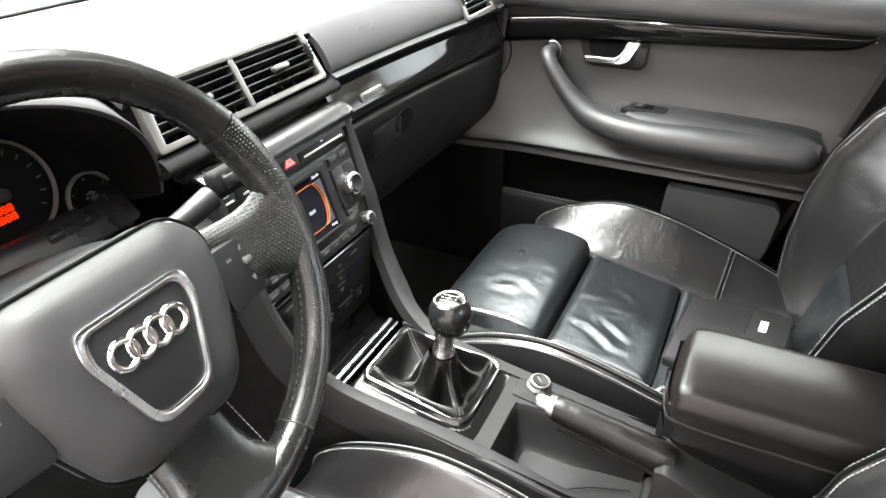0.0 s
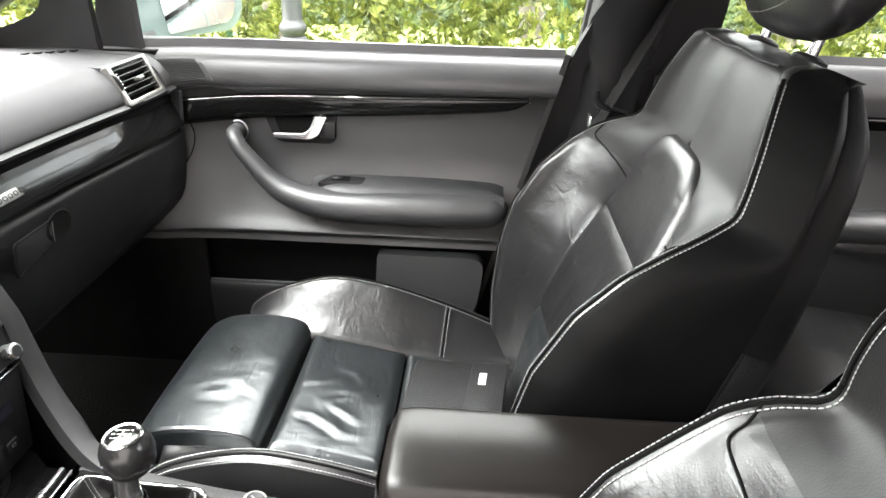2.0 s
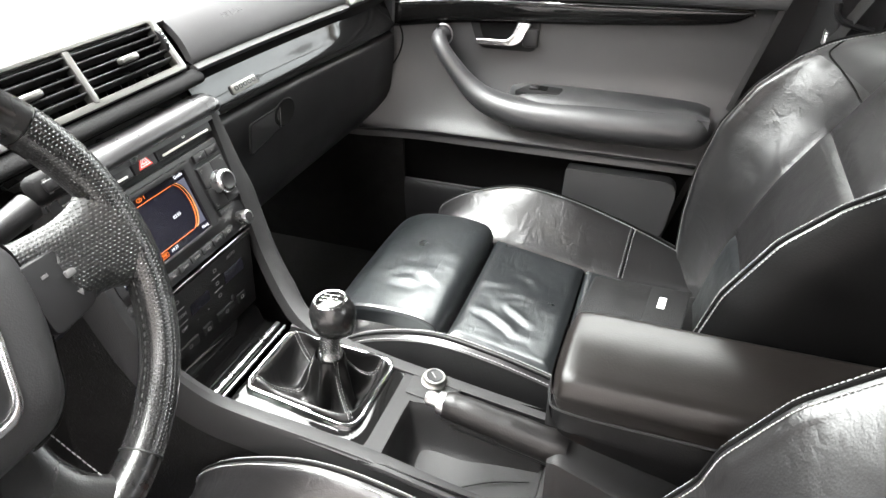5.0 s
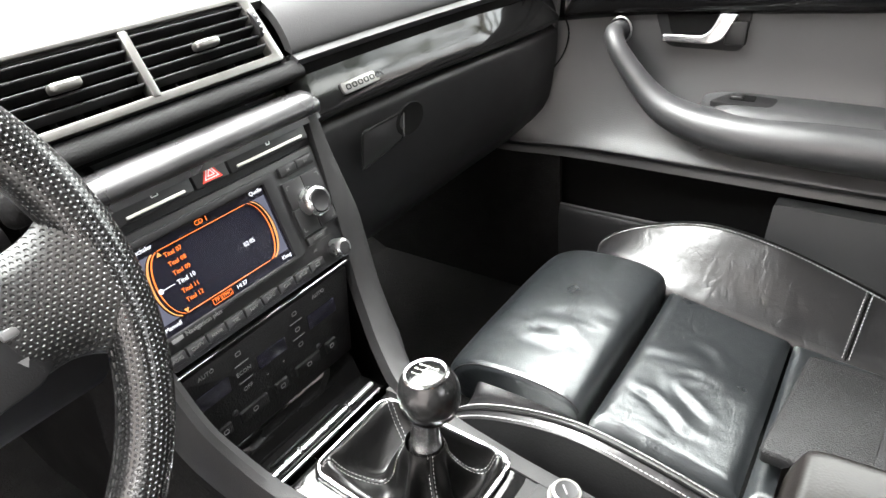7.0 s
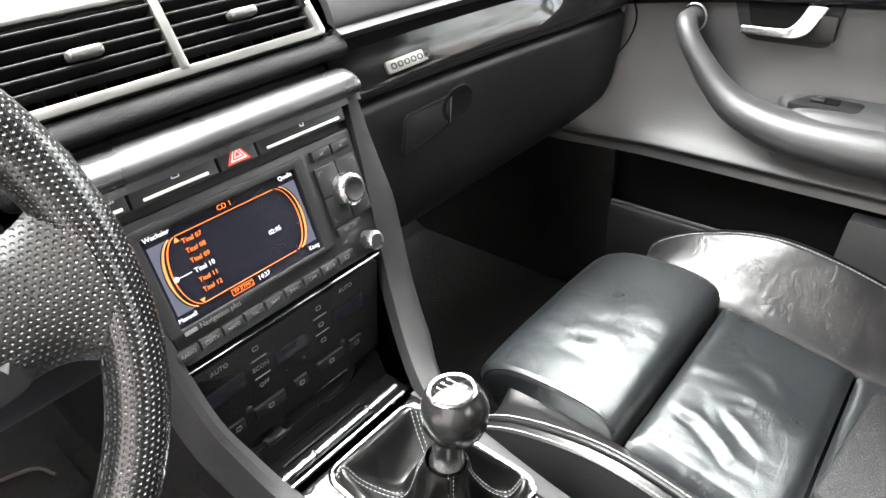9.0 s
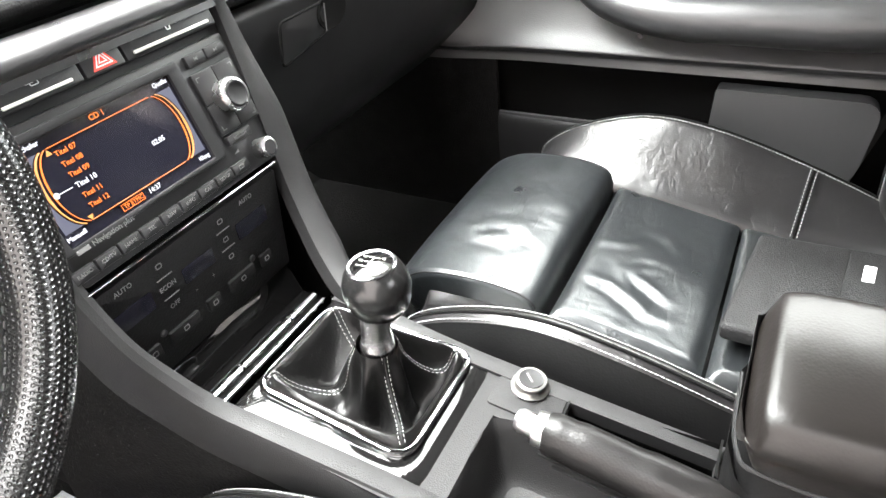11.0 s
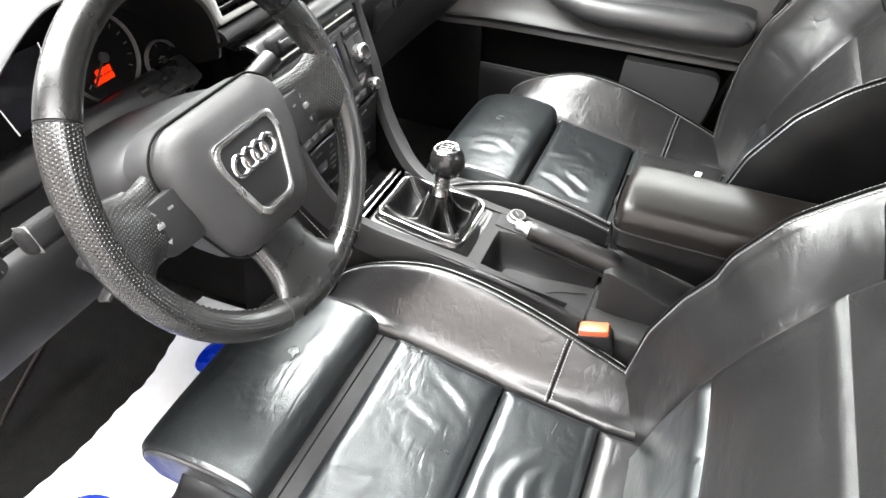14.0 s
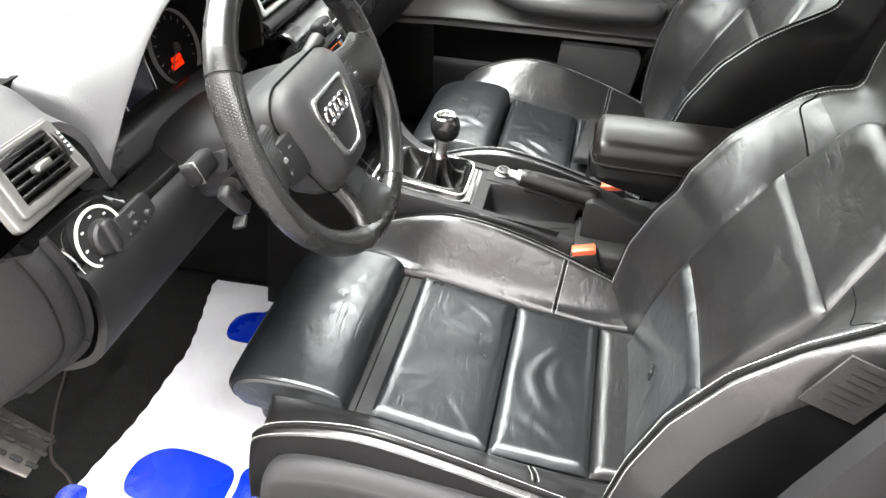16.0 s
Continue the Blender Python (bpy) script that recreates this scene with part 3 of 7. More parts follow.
def vent(cx, w0, w1, base, ncell, wheel_side, label, h=0.062):
    """A dash vent: satin frame, dark box, slats and a thumb tab. base: its lower middle."""
    lean = Vector((0, -1, 0.5)).normalized()
    m = facing((cx, base[0], base[1]), lean)
    outer = rounded([(-w0 / 2, -0.0035), (w0 / 2, -0.0035), (w1 / 2, h + 0.003), (-w1 / 2, h + 0.003)], [0.006, 0.006, 0.002, 0.002], 4)
    fr = 0.012
    inner = rounded([(-w0 / 2 + fr, 0.0045), (w0 / 2 - fr, 0.0045), (w1 / 2 - fr, h - 0.002), (-w1 / 2 + fr, h - 0.002)], [0.003] * 4, 4)
    f = part("air_vent", ringplate(outer, inner, 0.012, 0.0015), SATIN, dashboard, label, m @ Matrix.Translation((0, 0, 0.003)))
    box = bmesh.new()
    bmesh.ops.create_cube(box, size=1)
    box.faces.ensure_lookup_table()
    bmesh.ops.delete(box, geom=[fc for fc in box.faces if fc.normal.z > 0.5], context="FACES")
    bmesh.ops.scale(box, vec=(w0 - 0.014, h - 0.004, 0.05), verts=box.verts)
    part("vent_box", box, VOID, f, "", m @ Matrix.Translation((0, h / 2 + 0.001, -0.034)))
    cells = []
    step = (w0 - 2 * fr) / ncell
    for i in range(ncell):
        x0 = -w0 / 2 + fr + i * step
        for j in range(5):
            y = (0.0135 + j * 0.0098) * h / 0.062
            k = (y / h) * (w1 - w0) / w0
            x_a, x_b = x0 * (1 + k), (x0 + step) * (1 + k)
            if ncell > 1:
                x_a, x_b = (x_a + 0.004 if i else x_a), (x_b - 0.004 if i < ncell - 1 else x_b)
            part("slat", rbox(x_b - x_a, 0.0024, 0.014, 0.0010, 1, at=((x_a + x_b) / 2, 0, 0)), PLASTIC, f, "", m @ Matrix.Translation((0, y, -0.004)) @ Euler((radians(-18), 0, 0)).to_matrix().to_4x4())
        for j in range(6):
            xv = x0 + (j + 0.5) * step / 6
            part("guide_vane", rbox(0.0012, h - 0.012, 0.012, 0.0, at=(xv, h / 2, -0.022)), MATT, f, "", m.copy())
        xm = x0 + step * 0.5
        part("thumb_tab", rbox(0.026 if ncell > 1 else 0.02, 0.0075, 0.012, 0.003, 3, at=(xm, h / 2, 0.006)), SATIN, f, "satin thumb tab", m.copy())
        if i:
            part("divider", rbox(0.0085, h - 0.004, 0.012, 0.0015, 2, at=(x0, h / 2, -0.002)), SATIN, f, "", m.copy())
    ws = wheel_side
    part("thumb_wheel", moved(lathe([(0.011, -0.003), (0.012, -0.002), (0.012, 0.002), (0.011, 0.003)], 20), m @ Matrix.Translation((ws * (w1 / 2 - 0.006), h * 0.60, 0.0)) @ Euler((0, radians(90), 0)).to_matrix().to_4x4() @ Matrix.Diagonal((0.7, 1.25, 1, 1))), PLASTIC, f)
    part("wheel_marks", joined(*[rbox(0.002, 0.0015, 0.001, 0, at=(ws * (w1 / 2 - 0.006), h * (0.42 + 0.09 * q), 0.0088)) for q in range(5)]), WHITE_PRINT, f, "", m.copy())
    return f


vent(-0.015, 0.292, 0.276, (0.246, 0.907), 2, 1, "wide satin double air vent")
vent(0.572, 0.128, 0.128, (0.2085, 0.905), 1, -1, "square satin air vent by the door")
lv = vent(-0.632, 0.094, 0.083, (0.232, 0.909), 1, 1, "square satin air vent by the door", 0.052)
part("vent_surround", ringplate(rounded([(-0.056, -0.012), (0.0515, -0.010), (0.0455, 0.057), (-0.052, 0.057)], [0.008, 0.008, 0.004, 0.004], 4), rounded([(-0.044, -0.003), (0.044, -0.003), (0.039, 0.052), (-0.039, 0.052)], [0.004] * 4, 4), 0.010, 0.002), SATIN, lv, "", facing((-0.632, 0.232, 0.909), (0, -1, 0.5)) @ Matrix.Translation((0, 0, -0.003)))
# defroster slots along the windscreen
for x0, x1, y in ((-0.45, -0.02, 0.735), (0.02, 0.45, 0.735)):
    part("defroster_slot", joined(*[rbox(x1 - x0, 0.004, 0.004, 0.001, 1, at=((x0 + x1) / 2, y + 0.008 * i, 0.958 - 0.001 * i)) for i in range(3)]), VOID, dashboard)
slots = [prism([(0, 0), (0.016, 0.002), (0.003, 0.010)], 0.002) for _ in range(5)]
part("side_defroster", joined(*[moved(b_, facing((0.555 + 0.0145 * i, 0.392 - 0.012 * i, 0.9705 - 0.0006 * i), (0, 0, 1), (0, 1, 0))) for i, b_ in enumerate(slots)]), VOID, dashboard)

# driver's side of the dash: hood over the dials
HC = -0.385
hood = []
for t in np.linspace(-0.03, 1.03, 27):
    a = math.pi * (1 - t)
    u = math.cos(a)
    half = 0.222 if u > 0 else 0.160
    rise = max(0.0, math.sin(a)) ** 0.80 if u > 0 else max(0.0, 1 - abs(u) ** 1.55) ** 0.92
    ex, ez = HC + half * u, 0.868 + 0.142 * rise if math.sin(a) > 0 else 0.865
    back = min(1.0, max(0.0, (ez - 0.86) / 0.14))
    drop = 0.07 * max(0.0, (0.14 - t) / 0.14)
    far = 0.55 * (0.978 if ez > 0.9 else ez)
    hood.append([(HC + (half - 0.017) * u, 0.335, ez - 0.028), (HC + (half - 0.006) * u, 0.27, ez - 0.008), (ex, 0.250 - 0.02 * back, ez), (ex + 0.004 * u, 0.262 - 0.015 * back, ez + 0.007), (ex + 0.012 * u, 0.32, ez * 0.45 + far + 0.006 * back), (ex + 0.02 * u, 0.46, 0.974 - drop), (ex + 0.02 * u, 0.62, 0.966 - drop), (ex, 0.80, 0.945 - drop)])
skin = surf(hood, 2, 4)
part("instrument_hood", sheet(skin[:, 7:]), DASH, dashboard)
part("hood_lining", sheet(skin[:, :8]), VOID, dashboard, "matt black lining of the hood")
# left corner of the pad, outboard of the hood
corner = []
for x, yb, zt in ((-0.745, 0.24, 0.925), (-0.70, 0.246, 0.945), (-0.66, 0.250, 0.953), (-0.61, 0.254, 0.956), (-0.580, 0.252, 0.951), (-0.560, 0.246, 0.925), (-0.549, 0.246, 0.885)):
    corner.append([(x, 0.70, 0.94), (x, 0.5, 0.962), (x, 0.35, 0.968), (x, 0.29, (zt + 0.968) / 2), (x, yb, zt)])
corner.append([(-0.530, 0.70, 0.93), (-0.530, 0.5, 0.953), (-0.530, 0.35, 0.945), (-0.533, 0.29, 0.895), (-0.536, 0.25, 0.855)])
part("pad", thick(surf(corner, 3, 4), 0.01, (0, 0, 1)), DASH, dashboard)
# lower dash: lacquer band, knee panel
part("trim_strip", thick(surf([[(x, 0.256, zt), (x, 0.240, zt - 0.004), (x, 0.226, 0.838 + (zt - 0.846) * 0.3), (x, 0.222, 0.828)] for x, zt in ((-0.672, 0.874), (-0.61, 0.874), (-0.575, 0.868), (-0.54, 0.848), (-0.46, 0.846), (-0.38, 0.846))], 4, 4), 0.008, (0, -1, 0)), GLOSS, dashboard, "gloss black lacquer strip")
part("knee_panel", thick(surf([[(x, 0.224, 0.830), (x, 0.210, 0.822), (x, 0.205, 0.795), (x, 0.215, 0.745), (x, 0.25, 0.69), (x, 0.33, 0.655), (x, 0.45, 0.65)] for x in (-0.66, -0.58, -0.48, -0.38, -0.26, -0.15, -0.11)], 4, 4), 0.01, (0, -1, 0)), MATT, dashboard)
COVER = ((0.884, 0.03), (0.866, 0.012), (0.84, 0.0), (0.81, 0.0), (0.78, 0.012), (0.755, 0.04), (0.73, 0.085), (0.70, 0.15), (0.67, 0.215), (0.645, 0.27))
part("fuse_cover", thick(surf([[(-0.676, 0.212 + q * 0.5, z), (-0.688, 0.205 + q * 0.5, z - 0.002), (-0.701, 0.216 + q * 0.5, z - 0.004), (-0.712, 0.26 + q * 0.4, z - 0.008), (-0.716, 0.42 + q * 0.2, z - 0.012), (-0.712, 0.56, z - 0.02)] for z, q in COVER], 4, 4), 0.008, (-1, -0.5, 0)), COARSE, dashboard, "coarse black end cover of the dash")
part("cover_groove", tube(spline([(-0.7025 - 0.001 * q, 0.2185 + q * 0.5, z - 0.004) for z, q in COVER], 4), 0.0016, 6), VOID, dashboard)
part("trim_line", tube(spline([(-0.668, 0.238, 0.872), (-0.662, 0.229, 0.862), (-0.657, 0.2215, 0.848), (-0.655, 0.2150, 0.828)], 6), 0.0011, 6), BRUSHED, dashboard, "fine bright edge line")
# headlight switch and the small dimmer panel
HM = facing((-0.617, 0.2190, 0.845), (0, -1, 0.25))
sw = part("headlight_switch", lathe([(0.0305, -0.035), (0.0305, 0.001), (0.0290, 0.000)], 40), MATT, dashboard, "round headlight switch with a chrome ring", HM)
part("switch_ring", moved(tube([(0.0307 * math.cos(t), 0.0307 * math.sin(t), 0.0012) for t in np.linspace(0, 2 * math.pi, 48, endpoint=False)], 0.0018, 10, closed=True), HM), PLATE_SILVER, sw, "pale silver ring")
part("dial_face", lathe([(0.0290, 0.000), (0.0290, 0.0015)], 40), MATT, sw, "", HM)
part("turn_knob", joined(lathe([(0.0185, 0.002), (0.0185, 0.010), (0.016, 0.0125)], 28), rbox(0.011, 0.036, 0.012, 0.004, 3, at=(0, 0, 0.013))), PLASTIC, sw, "", HM)
part("dial_marks", joined(*[moved(rbox(0.0036, 0.0022, 0.0006, 0), HM @ Matrix.Translation((0.0238 * math.cos(a), 0.0238 * math.sin(a), 0.0019))) for a in np.linspace(radians(-50), radians(230), 7)]), PLATE_SILVER, sw)
DM = facing((-0.560, 0.2120, 0.832), (0, -1, 0.22))
dim = part("dimmer_panel", prism(rounded([(-0.040, -0.020), (0.004, -0.016), (0.024, -0.006), (0.020, 0.019), (-0.036, 0.019)], 0.006), 0.006, 0.001), PLASTIC, dashboard, "", DM)
for x in (-0.014, 0.008):
    part("dimmer_wheel", lathe([(0.0045, 0), (0.0045, 0.003), (0.0035, 0.005), (0.001, 0.0055)], 18), MATT, dim, "", DM @ Matrix.Translation((x, -0.002, 0)))
part("dimmer_marks", joined(words("DRL", 0.006, DM @ Matrix.Translation((-0.012, 0.0105, 0.0006))), words("0", 0.005, DM @ Matrix.Translation((-0.026, -0.006, 0.0006))), words("I", 0.005, DM @ Matrix.Translation((-0.008, -0.010, 0.0006))), words("0", 0.005, DM @ Matrix.Translation((0.000, -0.008, 0.0006))), words("I", 0.005, DM @ Matrix.Translation((0.015, -0.006, 0.0006)))), GREY_PRINT, dim)

# ---- instrument cluster ----
cluster = thing("instrument_cluster", "black instrument cluster with chrome-ringed dials and red displays", "instruments", (HC, 0.30, 0.88))
CM = facing((HC, 0.316, 0.880), (0, -1, 0.25))
part("housing", joined(moved(prism(rounded([(-0.165, -0.045), (0.225, -0.045), (0.215, 0.03), (0.12, 0.115), (-0.05, 0.115), (-0.155, 0.03)], 0.03), 0.02), CM @ Matrix.Translation((0, 0, -0.004)))), VOID, cluster)
part("lower_ledge", thick(surf([[(x, 0.314, 0.860), (x, 0.296, 0.864), (x, 0.276, 0.847), (x, 0.271, 0.839), (x, 0.277, 0.829)] for x in (-0.552, -0.5, -0.38, -0.26, -0.18)], 3, 4), 0.006, (0, -1, 1)), HOOD_PLASTIC, cluster)
for x, r, nmarks in ((0.184, 0.026, 5), (0.105, 0.050, 14), (-0.105, 0.050, 9)):
    dm = CM @ Matrix.Translation((x, 0.020 if r > 0.04 else -0.018, 0))
    d = part("dial", lathe([(r - 0.0010, -0.002), (r - 0.0008, 0.004), (r, 0.005), (r + 0.0008, 0.004), (r + 0.0010, -0.002)], 40), GREY_PRINT, cluster, "dial with a thin metal ring", dm)
    part("dial_face", lathe([(r - 0.002, -0.003), (r - 0.002, -0.0005)], 40), VOID, d, "", dm)
    for a in np.linspace(radians(-35), radians(215), nmarks):
        part("dial_mark", rbox(r * 0.11, r * 0.022, 0.0006, 0), GREY_PRINT, d, "", dm @ Euler((0, 0, a)).to_matrix().to_4x4() @ Matrix.Translation((r * 0.78, 0, 0.0004)))
    part("needle", moved(joined(rbox(r * 0.72, r * 0.05, 0.0012, 0.0, at=(r * 0.38, 0, 0)), lathe([(r * 0.12, -0.001), (r * 0.12, 0.003), (r * 0.08, 0.004)], 18)), dm @ Euler((0, 0, radians(222))).to_matrix().to_4x4() @ Matrix.Translation((0, 0, 0.003))), RUBBER, d)
    if r > 0.04:
        lcd = []
        for row in range(2):
            for q in range(5):
                if (row, q) != (0, 0):
                    lcd.append(moved(joined(ringplate(rect(0.0048, 0.0068, 0.001, 2), rect(0.0026, 0.0044, 0.0006, 2), 0.0004), rbox(0.004, 0.0012, 0.0004, 0)), dm @ Matrix.Translation((-0.0215 + 0.0058 * q, -0.0130 - 0.0085 * row, 0.001))))
        part("red_display", joined(*lcd), RED_LCD, d, "glowing red digit bars")
    else:
        part("red_zone", moved(joined(*[rbox(0.0035, 0.0016, 0.0005, 0, at=(0.006 * math.cos(a), 0.010 * math.sin(a) - 0.004, 0)) for a in np.linspace(0.4, 2.6, 5)]), dm @ Matrix.Translation((0, 0, 0.0008))), GREY_PRINT, d)
dsp = part("centre_display", prism(rounded([(-0.030, -0.008), (0.032, -0.008), (0.040, 0.062), (-0.038, 0.062)], 0.003), 0.003), SCREEN, cluster, "", CM @ Matrix.Translation((0, 0, 0.002)))
for xb, xt in ((-0.0305, -0.0385), (0.0325, 0.0405)):
    part("display_edge", tube([CM @ Vector((xb, -0.009, 0.0035)), CM @ Vector((xt, 0.063, 0.0035))], 0.0010, 6), BRUSHED, dsp)
for x0, txt in ((-0.135, ("-", "+", "MODE")), (0.12, ("CHECK", "", "SET"))):
    for i, t_ in enumerate(txt):
        bm_ = facing((HC + x0 + i * 0.018, 0.2865, 0.8560), (0, -0.65, 0.76))
        b_ = part("push_button", prism(rect(0.0165, 0.012, 0.002), 0.004, 0.0008), MATT, cluster, "", bm_ @ Matrix.Translation((0, 0, 0.0016)))
        if t_:
            part("button_mark", words(t_, 0.0042, bm_ @ Matrix.Translation((0, 0, 0.0019))), GREY_PRINT, b_)
# ---- steering wheel ----
TILT = radians(22.5)
WC = Vector((-0.356, 0.077, 0.885))
WM = facing(WC, (0, -math.cos(TILT), math.sin(TILT)))
WR = 0.177
wheel = thing("steering_wheel", "black leather three-spoke steering wheel with perforated grips", "steering wheel", WC)


def rim(a0, a1, n, r=0.0158):
    a = np.linspace(radians(a0), radians(a1), n)
    fat = [r * (1 + 0.10 * math.exp(-((math.degrees(t) % 360 - c) / 16) ** 2)) for t in a for c in (((150 if 90 < math.degrees(t) % 360 < 270 else 30),))]
    return tube([(WR * math.cos(t), WR * math.sin(t), 0) for t in a], fat, 18, flat=1.12, up=(0, 0, 1))


for a0, a1, m_, lab in ((33, 145, 40, "smooth black leather"), (145, 250, 40, "perforated black leather"), (250, 296, 18, "smooth black leather"), (296, 393, 40, "perforated black leather")):
    part("rim_section", rim(a0 + 0.35, a1 - 0.35, m_), WHEEL_LEATHER if "smooth" in lab else PERFORATED, wheel, lab, WM)
for a in (33, 145, 250, 296):
    t = radians(a)
    c = Vector((WR * math.cos(t), WR * math.sin(t), 0))
    ring = [tuple(WM @ (c + 0.0158 * (Vector((math.cos(t), math.sin(t), 0)) * math.cos(u) + Vector((0, 0, 1.12)) * math.sin(u)))) for u in np.linspace(0, 2 * math.pi, 28, endpoint=False)]
    part("rim_seam", tube(ring, 0.0009, 5, closed=True), MATT, wheel)
for a0, a1 in ((300, 388), (152, 246), (36, 142)):
    part("rim_stitching", stitches([tuple(WM @ Vector(((WR - 0.0158) * math.cos(t), (WR - 0.0158) * math.sin(t), 0.003))) for t in np.linspace(radians(a0), radians(a1), 50)], 0.007, 0.0035, 0.0007), RUBBER, wheel)

# airbag cover, broad above and narrow below, domed
cover = rounded([(-0.095, 0.030), (-0.070, 0.053), (0.070, 0.053), (0.095, 0.030), (0.092, -0.02), (0.066, -0.085), (0.046, -0.100), (-0.046, -0.100), (-0.066, -0.085), (-0.092, -0.02)], [0.045, 0.05, 0.05, 0.045, 0.04, 0.03, 0.03, 0.03, 0.03, 0.04], 5)
hub = [[(k * x, k * (y + 0.005) - 0.005, z) for x, y in cover] for z, k in ((-0.06, 0.93), (-0.035, 1.0), (-0.018, 1.0), (-0.005, 0.97), (0.004, 0.89), (0.010, 0.74), (0.013, 0.5), (0.014, 0.2))]
part("airbag_cover", sheet(hub, closed=True, caps=True), AIRBAG, wheel, "", WM)
# badge: chrome surround on a matt field, four linked rings
shield = rounded([(-0.046, 0.041), (0.046, 0.041), (0.050, 0.020), (0.026, -0.050), (-0.026, -0.050), (-0.050, 0.020)], [0.016, 0.016, 0.03, 0.014, 0.014, 0.03], 6)
BM = WM @ Matrix.Translation((0, -0.020, 0.0125))
em = part("emblem_plate", prism([(x * 0.93, y * 0.93) for x, y in shield], 0.006, 0.001), MATT, wheel, "", BM @ Matrix.Translation((0, 0, 0.002)))
part("emblem_surround", ringplate(shield, [(x * 0.83, y * 0.83) for x, y in shield], 0.007, 0.002), BRUSHED, wheel, "bright chrome surround", BM @ Matrix.Translation((0, 0, 0.004)))
for i in range(4):
    cx0 = (i - 1.5) * 0.0148
    part("emblem_ring", moved(tube([(cx0 + 0.0098 * math.cos(a), 0.010 + 0.0098 * math.sin(a), 0.0035) for a in np.linspace(0, 2 * math.pi, 36, endpoint=False)], 0.0027, 8, closed=True, flat=0.6), BM), CHROME, em)
seam = [(1.015 * x, 1.015 * (y + 0.005) - 0.005) for x, y in cover]
part("cover_seam", tube([tuple(WM @ Vector((x, y, -0.012))) for x, y in seam], 0.0014, 6, closed=True), VOID, wheel)
part("airbag_sign", moved(tube(spline([(-0.004, 0.004, 0), (0.003, 0.0, 0), (0, -0.005, 0)], 4), 0.0006, 5), WM @ Matrix.Translation((-0.066, -0.03, 0.0075))), MATT, wheel)


def spoke(sg):
    rows = []
    for x, yt, yb, z in ((0.070, 0.030, -0.055, -0.032), (0.092, 0.027, -0.052, -0.028), (0.115, 0.025, -0.046, -0.022), (0.14, 0.026, -0.042, -0.014), (0.158, 0.034, -0.050, -0.006), (0.170, 0.050, -0.066, 0.0)):
        rows.append([(sg * x, yt, z), (sg * x, yt - 0.010, z + 0.013), (sg * x, (yt + yb) / 2, z + 0.017), (sg * x, yb + 0.010, z + 0.013), (sg * x, yb, z), (sg * x, yb + 0.012, z - 0.010), (sg * x, (yt + yb) / 2, z - 0.013), (sg * x, yt - 0.012, z - 0.010)])
    return sheet(surf(rows, 4, 3, True), closed=True, caps=True)


for sg in (-1, 1):
    sp = part("spoke", spoke(sg), PERFORATED_SPOKE, wheel, "black leather spoke", WM)
    kp = WM @ Matrix.Translation((sg * 0.112, -0.010, -0.0085)) @ Euler((0, radians(sg * 6), 0)).to_matrix().to_4x4()
    out = [(-0.030, 0.020), (0.018, 0.018), (0.036, 0.006), (0.034, -0.014), (0.010, -0.034), (-0.030, -0.036)]
    part("switch_pod", prism(rounded([(sg * x, y) for x, y in (out if sg > 0 else out[::-1])], 0.007), 0.014, 0.002), MATT, sp, "", kp @ Matrix.Translation((0, 0, 0.004)))
    part("pod_roller", moved(rbox(0.012, 0.006, 0.004, 0.0015, 2), kp @ Matrix.Translation((sg * 0.008, -0.002, 0.005))), GREY_PRINT, sp, "grey roller")
    for y, d in ((0.010, 1), (-0.019, -1)):
        part("pod_mark", prism([(-0.003, -0.002), (0.003, -0.002), (0, 0.003)], 0.0004), GREY_PRINT, sp, "", kp @ Matrix.Translation((sg * 0.006, y, 0.0046)) @ Matrix.Diagonal((1, d, 1, 1)))
    part("pod_mark", rbox(0.006, 0.0025, 0.0004, 0), GREY_PRINT, sp, "", kp @ Matrix.Translation((-sg * 0.012, 0.006, 0.0045)))
rows = []
for y, w, z in ((-0.075, 0.046, -0.030), (-0.095, 0.040, -0.026), (-0.12, 0.038, -0.018), (-0.142, 0.044, -0.010), (-0.158, 0.058, -0.003), (-0.168, 0.075, 0.0)):
    rows.append([(w, y, z), (w * 0.8, y, z + 0.012), (0, y, z + 0.015), (-w * 0.8, y, z + 0.012), (-w, y, z), (-w * 0.7, y, z - 0.010), (0, y, z - 0.012), (w * 0.7, y, z - 0.010)])
part("spoke", sheet(surf(rows, 4, 3, True), closed=True, caps=True), WHEEL_LEATHER, wheel, "smooth leather lower spoke", WM)
for sg in (-1, 1):
    part("spoke_stitching", stitches([tuple(WM @ Vector((sg * (0.040 + 0.0006 * i), -0.100 - 0.009 * i, -0.010 + 0.003 * i))) for i in range(6)]), GREY_PRINT, wheel)

# ---- steering column ----
column = thing("steering_column", "black plastic steering column cover with stalk switches", "steering column", (-0.356, 0.2, 0.8))
rows = []
for d, w, h in ((0.055, 0.082, 0.048), (0.062, 0.096, 0.056), (0.09, 0.106, 0.058), (0.15, 0.108, 0.056), (0.24, 0.098, 0.050)):
    rows.append([tuple(WM @ Vector((w * math.copysign(abs(math.cos(a)) ** 0.7, math.cos(a)), h * math.copysign(abs(math.sin(a)) ** 0.7, math.sin(a)) - 0.006, -d))) for a in np.linspace(0, 2 * math.pi, 20, endpoint=False)])
part("shroud", sheet(surf(rows, 3, 2, True), closed=True, caps=True), MATT, column)


